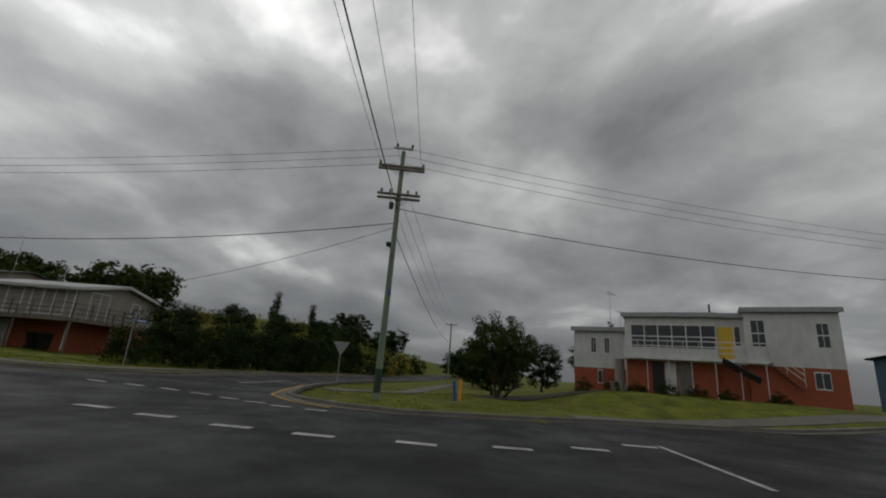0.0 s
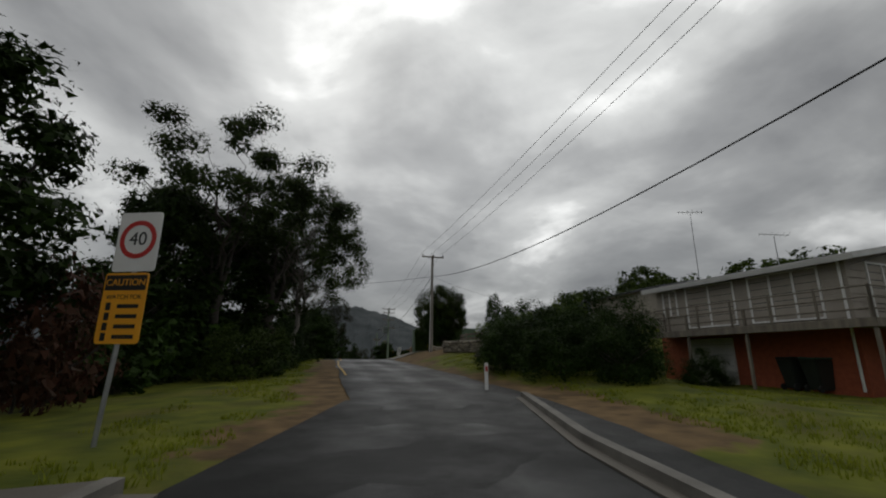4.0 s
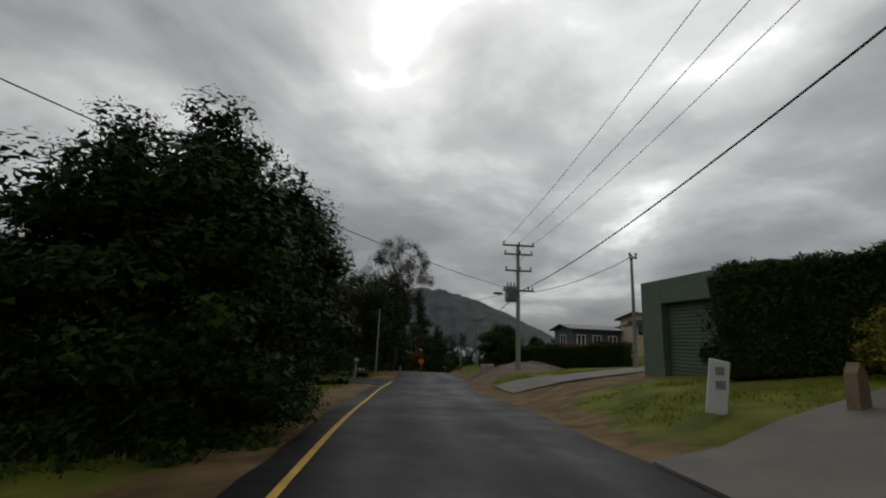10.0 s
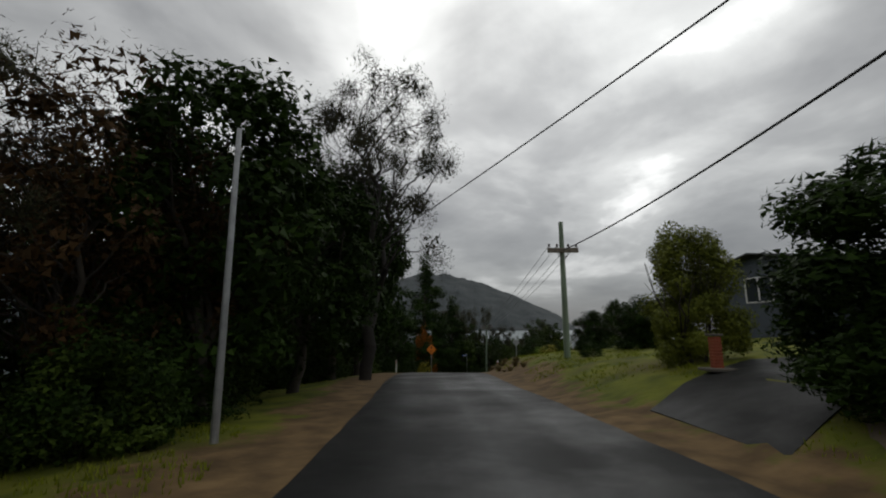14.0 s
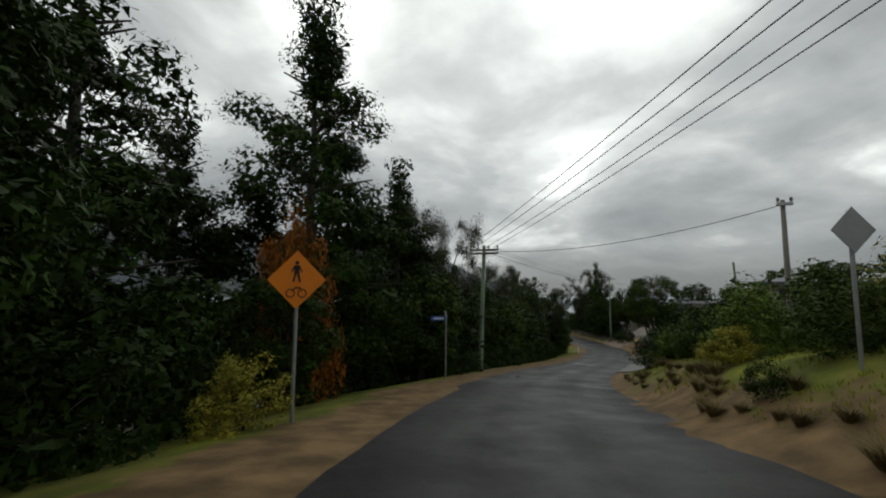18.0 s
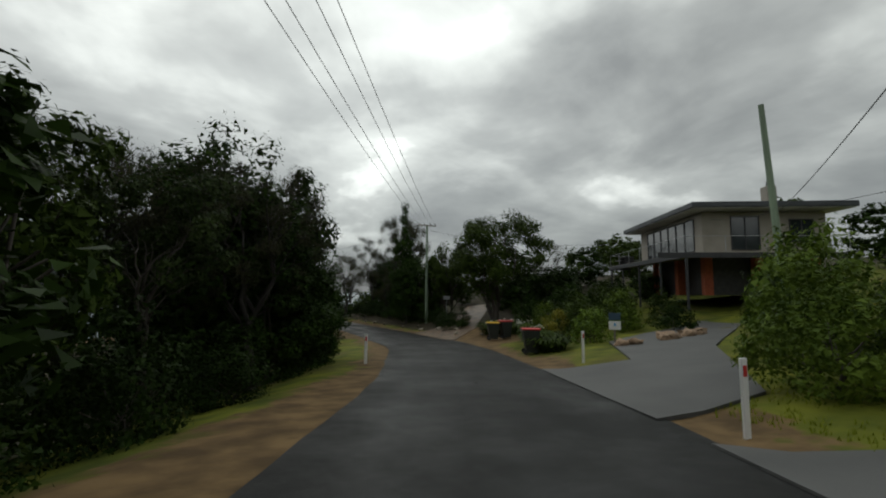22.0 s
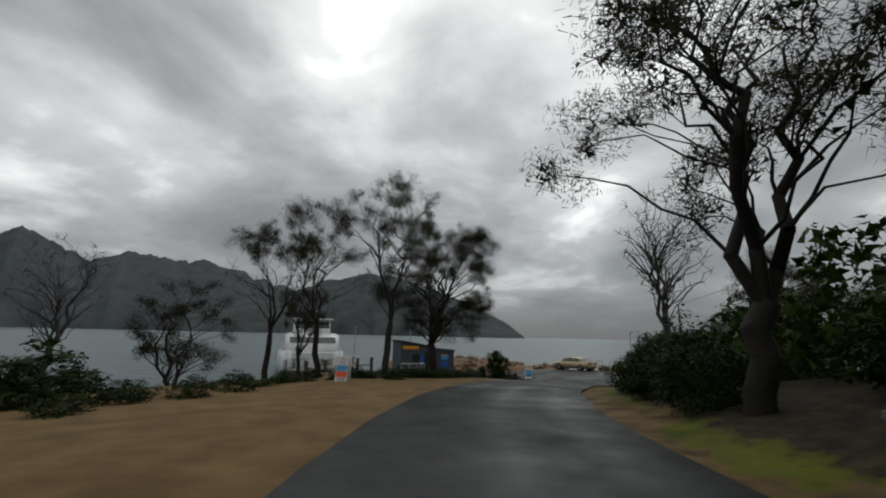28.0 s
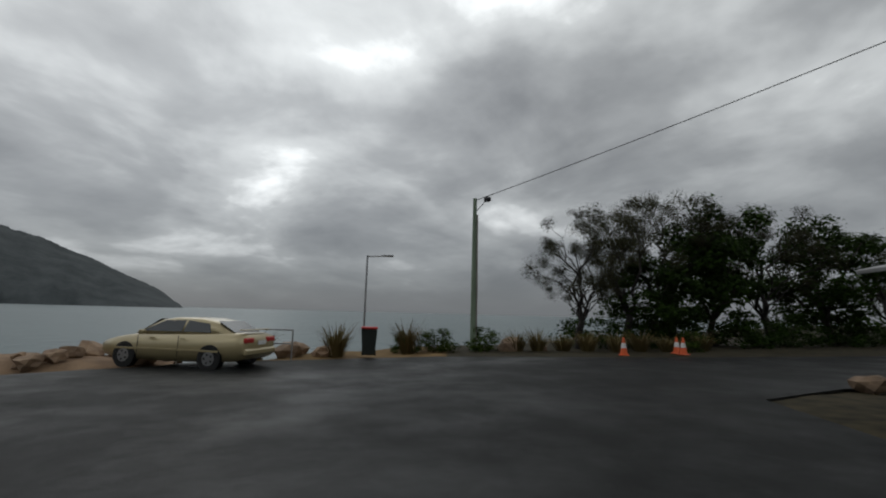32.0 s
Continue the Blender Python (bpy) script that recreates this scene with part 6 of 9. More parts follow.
for q in (-0.95, 0.0, 0.95):
    wire(spot(p1, -q, 10.5), spot(pz, q, 9.9), 0.9)
    wire(spot(p1, -0.2 * q, 11.0 - 0.45 * q), spot(p2, q * 0.93, 8.2), 0.7)
    wire(spot(p1, -q * 0.5, 9.1), spot(pe, q, 9.4), 0.8)
    wire(spot(p1, 0.2 * q, 11.0 - 0.45 * q), spot(pf, q, 9.9), 0.9)
    wire(spot(p2, q * 0.93, 8.25), spot(p3, q, 8.1), 0.55)
wire(spot(p1, 0.1, 8.2), spot(pz, 0.3, 8.2), 0.8, 0.02, "wire", "thick black bundled overhead cable")
wire(spot(p1, 0, 7.6), spot(p2, 0, 6.2), 1.9, 0.02, "wire", "thick black bundled overhead cable")
wire(spot(p1, 0.1, 7.0), spot(pe, 0, 6.4), 1.0, 0.018, "wire", "thick black bundled overhead cable")
wire(spot(p1, 0.1, 8.3), spot(pf, 0, 8.6), 1.2, 0.018, "wire", "black overhead service cable")
wire(spot(p1, 0.0, 7.4), (13.6, 3.4, 3.9), 0.6, 0.012, "wire", "black overhead service cable")
wire(spot(p2, 0, 6.2), spot(p3, 0, 5.1), 0.7, 0.02, "wire", "thick black bundled overhead cable")
wire(spot(p2, 0, 6.2), spot(pq, 0, 6.6), 0.5, 0.016, "wire", "black overhead service cable")
wire(spot(p2, 0, 6.2), (14, 33, 6.0), 0.3, 0.010, "wire", "thin overhead service line")
wire(spot(p3, 0, 5.15), spot(pq, 0, 6.5), 0.6, 0.014, "wire", "black overhead service cable")
wire(spot(p3, 0, 5.2), (-26, 104, 5.5), 0.9, 0.014, "wire", "black overhead service cable")
wire(spot(p3, 0, 5.0), spot(p4, 0, 5.1), 0.35, 0.024, "wire", "thick black bundled overhead cable")
wire(spot(p3, 0.8, 5.1), spot(pg, 0, 5.1), 0.25, 0.016, "wire", "black overhead service cable")
for q in (-0.6, -0.25, 0.25, 0.6):
    wire(spot(p4, q, 5.3), spot(p5, q * 1.3, 6.8), 0.55, 0.011)
    wire(spot(p5, q * 1.3, 6.8), spot(p7, q * 1.33, 9.85), 0.75, 0.011)
wire(spot(p5, 0.4, 6.6), spot(pb, 0, 2.1 - pbz), 0.55, 0.014, "wire", "black overhead service cable")
wire(spot(p5, 0.4, 6.5), spot(pd, 0, 4.6), 0.8, 0.011, "wire", "thin overhead service line")
wire(spot(pd, 0, 4.6), (36.5, 147, 0.4), 0.3, 0.011, "wire", "thin overhead service line")
wire(spot(pd, 0, 4.5), (27, 112, 2.5), 0.6, 0.011, "wire", "thin overhead service line")
wire(spot(p7, 0, 9.4), (4, 186, -3.2), 0.6, 0.014, "wire", "black overhead service cable")
wire(spot(p7, 0, 9.3), (38, 158, -0.5), 0.6, 0.011, "wire", "thin overhead service line")
wire(spot(p8, 0, 7.0), (49.5, 204, 1.2), 0.25, 0.016, "wire", "black overhead service cable")


def text(body, size, at, parent, material, name="lettering", rot=(90, 0, 0), align="CENTER", depth=0.002):
    cu = bpy.data.curves.new(name, "FONT")
    cu.body, cu.size, cu.extrude, cu.align_x, cu.align_y = body, size, depth, align, "CENTER"
    tmp = bpy.data.objects.new("tmp_text", cu)
    me = bpy.data.meshes.new_from_object(tmp)
    bpy.data.objects.remove(tmp)
    ob = link_mesh(name, me, material, parent)
    ob.matrix_basis = pose(*at, *rot)
    return ob


def bars(parent, x, y, z, w, rows, gap, h, material, name="line_of_text"):
    for k in range(rows):
        part(name, a_box((w * (0.75 + 0.25 * ((k * 7) % 3) / 2), 0.004, h), (x, y, z - gap * k)), material, parent)


def rounded_plate(w, h, th, r=0.04):
    pts = []
    for cx, cz, a0 in ((w / 2 - r, h / 2 - r, 0), (-w / 2 + r, h / 2 - r, 90), (-w / 2 + r, -h / 2 + r, 180), (w / 2 - r, -h / 2 + r, 270)):
        pts += [(cx + r * math.cos(radians(a0 + q)), cz + r * math.sin(radians(a0 + q))) for q in (0, 45, 90)]
    return prism(pts, th)


def ring(r0, r1, y, n=40):
    bm = bmesh.new()
    v = [[bm.verts.new((r * math.cos(2 * math.pi * i / n), yy, r * math.sin(2 * math.pi * i / n))) for i in range(n)] for r, yy in ((r0, y), (r1, y), (r1, y + 0.004), (r0, y + 0.004))]
    for i in range(n):
        for a in range(4):
            bm.faces.new((v[a][i], v[a][(i + 1) % n], v[(a + 1) % 4][(i + 1) % n], v[(a + 1) % 4][i]))
    bmesh.ops.recalc_face_normals(bm, faces=bm.faces)
    return bm


def moved(bm, at):
    bmesh.ops.translate(bm, verts=bm.verts, vec=at)
    return bm


# speed sign
s = thing("speed_sign", -4.35, -2.6, ground(-4.35, -2.6), -14, "speed limit sign over an amber caution plate on a steel post", "road sign")
part("post", a_cyl(0.03, 0.03, (-0.05, 0.04, -0.2), (0.12, 0.04, 2.85), 8), M["steel"], s)
pl = part("plate", moved(rounded_plate(0.62, 0.82, 0.012), (0.1, 0, 2.55)), M["sign_white"], s, "white speed plate with a red ring")
o = part("red_ring", ring(0.20, 0.265, -0.012), M["red"], pl)
o.location = (0.1, 0, 2.58)
text("40", 0.26, (0.1, -0.008, 2.58), pl, M["black"])
pl = part("caution_plate", moved(rounded_plate(0.62, 0.92, 0.012), (0.04, 0, 1.66)), M["sign_yellow"], s, "amber caution plate")
part("caution_band", a_box((0.58, 0.006, 0.2), (0.04, -0.009, 1.99)), M["black"], pl)
text("CAUTION", 0.125, (0.04, -0.014, 1.99), pl, M["sign_yellow"])
text("WATCH FOR", 0.085, (0.04, -0.008, 1.8), pl, M["black"])
for k in range(4):
    part("pictogram", a_box((0.07, 0.004, 0.1), (-0.16, -0.008, 1.68 - 0.13 * k), 0.001), M["black"], pl)
    part("line_of_text", a_box((0.3, 0.004, 0.05), (0.12, -0.008, 1.68 - 0.13 * k)), M["black"], pl)

# street name post at the corner
s = thing("street_name_sign", 9.4, -6.5, ground(9.4, -6.5), 30, "street name post with white and blue blades", "street sign")
part("post", a_cyl(0.03, 0.03, (0, 0, -0.2), (0, 0, 2.62), 8), M["steel"], s)
for nm, w_, z_, m_, r_ in (("name_blade", 0.95, 2.6, "sign_white", 20), ("name_blade", 0.9, 2.26, "sign_blue", -25)):
    b_ = part(nm, a_box((w_, 0.02, 0.16), (w_ / 2 - 0.05, 0, 0), 0.004), M[m_], s)
    b_.matrix_basis = pose(0, 0, z_, 0, 0, r_)
    part("line_of_text", a_box((w_ * 0.6, 0.03, 0.06), (w_ / 2, 0, 0)), M["black" if m_ == "sign_white" else "sign_white"], b_)
# give way sign seen from its back
s = thing("give_way_sign", 12.1, -16.95, ground(12.1, -16.95), -70, "give way sign seen from its grey back", "road sign")
part("post", a_cyl(0.03, 0.03, (0, 0, -0.2), (0, 0, 2.35), 8), M["steel"], s)
part("plate", prism([(-0.42, 2.42), (0.42, 2.42), (0.0, 1.72)], 0.01), M["sign_back"], s)
# orange bush walking sign
s = thing("warning_sign", -10.3, 104.0, ground(-10.3, 104.0), 4, "orange diamond sign warning of walkers and cyclists", "road sign")
part("post", a_cyl(0.035, 0.035, (0, 0.05, -0.2), (0, 0.05, 2.86), 8), M["steel"], s)
pl = part("plate", prism([(-0.5, 2.4), (0, 2.92), (0.5, 2.4), (0, 1.88)], 0.012), M["sign_orange"], s)
fig = bmesh.new()
cyl(fig, 0.035, 0.035, (0, -0.006, 2.7), (0, -0.012, 2.7), 12)
box(fig, (0.09, 0.006, 0.15), (0, -0.009, 2.58))
for q in (-1, 1):
    cyl(fig, 0.02, 0.016, (q * 0.02, -0.009, 2.51), (q * 0.06, -0.009, 2.36), 6)
    cyl(fig, 0.014, 0.012, (q * 0.04, -0.009, 2.64), (q * 0.09, -0.009, 2.54), 6)
part("walker_symbol", fig, M["black"], pl)
for q in (-1, 1):
    o = part("wheel_symbol", ring(0.06, 0.08, -0.012, 20), M["black"], pl)
    o.location = (q * 0.1, 0, 2.16)
part("frame_symbol", prism([(-0.1, 2.16), (-0.03, 2.27), (0.07, 2.27), (0.1, 2.16), (0.06, 2.24), (-0.02, 2.24)], 0.02), M["black"], pl)
# back of a diamond sign on the bank
s = thing("diamond_sign", -1.8, 101.9, ground(-1.8, 101.9), 176, "diamond road sign seen from its grey back", "road sign")
part("post", a_cyl(0.03, 0.03, (0, -0.05, -0.2), (0, -0.05, 2.25), 8), M["steel"], s)
part("plate", prism([(-0.34, 1.95), (0, 2.3), (0.34, 1.95), (0, 1.6)], 0.012), M["sign_back"], s)
# second street name post
s = thing("street_name_sign", -6.75, 113.8, ground(-6.75, 113.8), 0, "street name post with a blue blade", "street sign")
part("post", a_cyl(0.03, 0.03, (0, 0, -0.2), (0, 0, 2.45), 8), M["steel"], s)
b_ = part("name_blade", a_box((0.62, 0.02, 0.16), (-0.3, 0, 2.33), 0.004), M["sign_blue"], s)
part("line_of_text", a_box((0.4, 0.03, 0.06), (-0.3, 0, 2.33)), M["sign_white"], b_)
b_ = part("name_blade", a_box((0.02, 0.6, 0.16), (0, 0.25, 2.52), 0.004), M["sign_white"], s)
# small sign by the track
s = thing("track_sign", 26.5, 165.3, ground(26.5, 165.3), -25, "small white sign plate on a steel post", "sign")
part("post", a_cyl(0.025, 0.025, (0, 0.03, -0.2), (0, 0.03, 2.4), 6), M["steel"], s)
part("plate", a_box((0.62, 0.015, 0.32), (0, 0, 2.3), 0.004), M["sign_back"], s)


def guide_post(x, y, h=1.0, label="white roadside guide post with a red reflector", tilt=0.0):
    s = thing("guide_post", x, y, ground(x, y), prng.uniform(-15, 15), label, "guide post", "guide posts along the road")
    part("post", a_box((0.1, 0.045, h + 0.2), (0, 0, h / 2 - 0.1), 0.008), M["sign_white"], s)
    part("reflector", a_box((0.06, 0.012, 0.14), (0, -0.024, h - 0.16), 0.003), M["red"], s, "red reflector")


for x, y in ((1.95, 3.6), (-3.8, 98.95), (11.4, 132.4), (10.7, 144.1), (-12.2, 93.6), (16.4, 139.6)):
    guide_post(x, y, 0.72 if y < 10 else 0.98)
guide_post(3.4, 100.8, 0.7)


def wheelie_bin(x, y, lid, rz, label):
    s = thing("wheelie_bin", x, y, ground(x, y), rz, label, "bin", "wheelie bins")
    bm = bmesh.new()
    lo, hi = [(-0.22, -0.26), (0.22, -0.26), (0.22, 0.2), (-0.22, 0.2)], [(-0.29, -0.34), (0.29, -0.34), (0.29, 0.36), (-0.29, 0.36)]
    a, b = [bm.verts.new((u, v, 0.06)) for u, v in lo], [bm.verts.new((u, v, 0.98)) for u, v in hi]
    bm.faces.new(a[::-1])
    bm.faces.new(b)
    for k in range(4):
        bm.faces.new((a[k], a[(k + 1) % 4], b[(k + 1) % 4], b[k]))
    bmesh.ops.bevel(bm, geom=bm.edges[:], offset=0.025, segments=2, affect="EDGES")
    part("body", bm, M["bin_black"], s)
    part("lid", a_box((0.62, 0.76, 0.07), (0, 0, 1.02), 0.03), lid, s)
    part("handle", a_cyl(0.015, 0.015, (-0.22, 0.4, 0.96), (0.22, 0.4, 0.96), 6), M["bin_black"], s)
    for q in (-1, 1):
        part("wheel", a_cyl(0.1, 0.1, (q * 0.26, 0.26, 0.1), (q * 0.21, 0.26, 0.1), 12), M["rubber"], s)


wheelie_bin(17.8, 143.7, M["red"], 60, "black wheelie bin with a red lid on the verge")
wheelie_bin(21.2, 150.9, M["yellow_plastic"], 62, "black wheelie bin with a yellow lid on the verge")
wheelie_bin(21.9, 150.6, M["red"], 75, "black wheelie bin with a red lid beside the yellow-lidded one")
wheelie_bin(42.0, 232.4, M["red"], -35, "black wheelie bin with a red lid beside the parking ground")
wheelie_bin(-11.4, 39.0, M["yellow_plastic"], 10, "black wheelie bin with a yellow lid by the shed")
wheelie_bin(-10.7, 39.1, M["red"], 10, "black wheelie bin with a red lid by the shed")
wheelie_bin(12.6, 4.6, M["bin_black"], 90, "dark wheelie bin under the deck")
wheelie_bin(12.75, 3.9, M["dark_green"], 90, "dark wheelie bin with a green lid under the deck")


def road_sign_board(x, y, rz, panels, label, name="property_sign", post_h=1.3):
    """White boards with coloured bands on two posts."""
    s = thing(name, x, y, ground(x, y), rz, label, "sign")
    for q in (-0.5, 0.5):
        part("post", a_box((0.06, 0.06, post_h + 0.2), (q, 0.04, post_h / 2 - 0.1), 0.005), M["timber"], s)
    for z, h, w, band in panels:
        pl = part("panel", a_box((w, 0.02, h), (0, 0, z), 0.005), M["sign_white"], s)
        if band:
            part("colour_band", a_box((w * 0.98, 0.006, h * 0.3), (0, -0.012, z - 0.02)), M["sign_blue"], pl)
        bars(pl, 0, -0.012, z + h * 0.32, w * 0.6, 1, 0.1, 0.035, M["sign_blue"])
        bars(pl, 0, -0.012, z - h * 0.34, w * 0.7, 1, 0.1, 0.03, M["sign_back"])
    return s


road_sign_board(-6.3, 9.6, -20, [(0.95, 0.36, 0.95, True), (0.5, 0.16, 0.6, False)], "white and blue board on two posts under the gum tree")
s = thing("notice", -6.2, 11.4, ground(-6.2, 11.4), -18, "small white paper notice fixed to a stake", "notice")
part("stake", a_box((0.05, 0.05, 1.25), (0, 0.04, 0.5)), M["timber"], s)
n_ = part("paper", a_box((0.34, 0.012, 0.5), (0, 0, 0.95)), M["sign_white"], s)
bars(n_, 0, -0.008, 1.1, 0.22, 4, 0.09, 0.025, M["sign_back"])
road_sign_board(-12.2, 38.9, 12, [(1.45, 0.7, 1.0, True), (0.68, 0.72, 1.0, True)], "two white and navy boards stacked on posts", post_h=1.85)
s = thing("verge_plate", 0.75, 38.1, ground(0.75, 38.1), 8, "small leaning white marker plate on the verge", "sign")
pl = part("plate", a_box((0.36, 0.03, 0.85), (0, 0, 0.4), 0.01, pose(0, 0, 0, 0, 9, 0)), M["sign_white"], s)
bars(pl, 0.04, -0.02, 0.65, 0.2, 2, 0.22, 0.13, M["sign_back"], "unreadable_mark")
s = thing("stone_marker", 1.9, 36.9, ground(1.9, 36.9), 20, "upright reddish stone marker on the verge", "stone")
part("stone", prism([(-0.12, -0.1), (0.12, -0.1), (0.1, 0.5), (0.0, 0.62), (-0.09, 0.48)], 0.16), M["rock"], s)
s = thing("letterbox_post", -9.6, 56.6, ground(-9.6, 56.6), 10, "weathered timber letterbox post", "letterbox")
part("post", a_box((0.13, 0.13, 1.2), (0, 0, 0.42), 0.01), M["timber"], s)
part("box", a_box((0.24, 0.34, 0.16), (0.03, -0.05, 1.03), 0.015), M["sign_back"], s)
s = thing("brick_letterbox", -1.0, 67.4, ground(-1.0, 67.4), 8, "weathered brick letterbox pillar on a concrete pad", "letterbox", scale=(0.8, 0.8, 0.75))
part("pad", a_box((0.7, 0.6, 0.08), (0, 0, 0.02), 0.01), M["concrete"], s)
for k in range(10):
    for q in (0, 1):
        part("brick", a_box((0.21, 0.11, 0.076) if k % 2 else (0.105, 0.23, 0.076), ((0, -0.058 + q * 0.117, 0.1 + 0.086 * k) if k % 2 else (-0.055 + q * 0.112, 0, 0.1 + 0.086 * k)), 0.004), M["brick"], s)
part("cap", a_box((0.3, 0.3, 0.06), (0, 0, 0.97), 0.01), M["concrete"], s)
s = thing("stone_block", -1.75, 61.2, ground(-1.75, 61.2), 15, "squared grey stone block beside the driveway", "stone")
bm = a_box((0.8, 0.6, 0.75), (0, 0, 0.3), 0.06)
for v in bm.verts:
    v.co += Vector((noise.noise(v.co * 2.0), noise.noise(v.co * 2.0 + Vector((5, 0, 0))), noise.noise(v.co * 2.0 + Vector((0, 5, 0))))) * 0.06
part("stone", bm, M["grey_rock"], s)
s = thing("garden_sign", 21.2, 142.2, ground(21.2, 142.2), -34, "dark and white garden letterbox board", "sign", scale=(0.8, 0.8, 0.85))
part("post", a_box((0.08, 0.08, 1.3), (0, 0.05, 0.4)), M["timber"], s)
part("dark_panel", a_box((0.62, 0.05, 0.36), (0, 0, 1.3), 0.01), M["blue_wall"], s)
pl = part("white_panel", a_box((0.62, 0.05, 0.42), (0, 0, 0.86), 0.01), M["sign_white"], s)
part("blue_mark", a_box((0.1, 0.01, 0.16), (0, -0.03, 0.9)), M["sign_sky"], pl)


def cone(x, y):
    s = thing("traffic_cone", x, y, ground(x, y), prng.uniform(0, 90), "orange traffic cone with a white band", "traffic cone", "traffic cones by the point")
    part("base", a_box((0.38, 0.38, 0.04), (0, 0, 0.02), 0.01), M["orange_cone"], s)
    part("body", a_cyl(0.15, 0.035, (0, 0, 0.04), (0, 0, 0.72), 14), M["orange_cone"], s)
    part("band", a_cyl(0.112, 0.075, (0, 0, 0.30), (0, 0, 0.5), 14), M["sign_white"], s)


cone(50.7, 226.9)
cone(53.3, 225.5)
cone(53.7, 225.9)
# playful marker posts on the lawn
s = thing("marker_posts", 12.5, -23.1, ground(12.5, -23.1), -25, "blue and orange painted marker posts on the lawn", "post")
part("blue_post", a_box((0.12, 0.1, 1.0), (-0.25, 0, 0.42), 0.01, pose(0, 0, 0, 0, -9, 0)), M["sign_blue"], s, "blue painted post")
part("orange_post", a_box((0.14, 0.1, 1.0), (0.2, 0, 0.45), 0.01), M["sign_yellow"], s, "orange painted post")
s = thing("lawn_bench", 19.0, -31.2, ground(19.0, -31.2), -50, "rough timber trestle bench on the lawn", "bench")
part("plank", a_box((1.2, 0.3, 0.06), (0, 0, 0.55), 0.01), M["timber"], s)
for q in (-1, 1):
    part("leg", a_box((0.08, 0.26, 0.6), (q * 0.45, 0, 0.26), 0.01, pose(0, 0, 0, 0, q * 8, 0)), M["timber"], s)

# ---- buildings ----
def window(parent, at, w, h, cols=1, rows=1, rz=0, frame_m="sign_white", label="", deep=0.08):
    """A framed window, its face towards local -y of the turn rz; panes stand back in the frame."""
    wi = part("window", a_box((w, 0.02, h), (0, deep * 0.2, 0)), M["glass"], parent, label or "dark glass window in a white frame")
    wi.matrix_basis = pose(*at, 0, 0, rz)
    f = 0.06
    for k in range(cols + 1):
        part("frame", a_box((f, deep, h + f), (-w / 2 + w * k / cols, 0, 0), 0.006), M[frame_m], wi)
    for k in range(rows + 1):
        part("frame", a_box((w - f, deep * 0.9, f), (0, 0, -h / 2 + h * k / rows), 0.006), M[frame_m], wi)
    return wi


def boards(parent, x0, x1, y, z0, z1, step, material, rz=0, name="weatherboard", at=(0, 0, 0)):
    """Overlapping wall boards standing a little proud of the wall that faces local -y."""
    z = z0
    while z < z1 - 0.02:
        h = min(step, z1 - z)
        b_ = part(name, prism([(0, 0), (x1 - x0, 0), (x1 - x0, h), (0, h)], 0.018), material, parent)
        b_.matrix_basis = Matrix.Translation(at) @ pose(0, 0, 0, 0, 0, rz) @ pose(x0, y - 0.012, z, 2.5, 0, 0)
        z += step


def rail(parent, pts, h=1.0, bars_=3, material="timber", post_step=1.6, thick=0.05):
    """Posts and rails along a run of plan points at one height."""
    for (xa, ya, za), (xb, yb, zb) in zip(pts, pts[1:]):
        a, b = Vector((xa, ya, za)), Vector((xb, yb, zb))
        n = max(1, round((b - a).length / post_step))
        for k in range(n + 1):
            q = a.lerp(b, k / n)
            part("rail_post", a_box((thick, thick, h), (q.x, q.y, q.z + h / 2), 0.004), M[material], parent)
        for k in range(bars_):
            z = h * (k + 1) / bars_ - 0.03
            part("rail", a_cyl(thick * 0.45, thick * 0.45, a + Vector((0, 0, z)), b + Vector((0, 0, z)), 4), M[material], parent)


def aerial(x, y, z, h, label="thin rooftop television aerial"):
    s = thing("tv_aerial", x, y, z, prng.uniform(0, 180), label, "aerial")
    part("mast", a_cyl(0.02, 0.015, (0, 0, -0.3), (0, 0, h), 6), M["steel"], s)
    part("boom", a_cyl(0.012, 0.012, (-0.5, 0, h), (0.5, 0, h + 0.15), 5), M["steel"], s)
    for k in range(6):
        part("element", a_cyl(0.007, 0.007, (-0.45 + 0.18 * k, -0.35 + 0.03 * k, h + 0.02 + 0.025 * k), (-0.45 + 0.18 * k, 0.35 - 0.03 * k, h + 0.02 + 0.025 * k), 4), M["steel"], s)


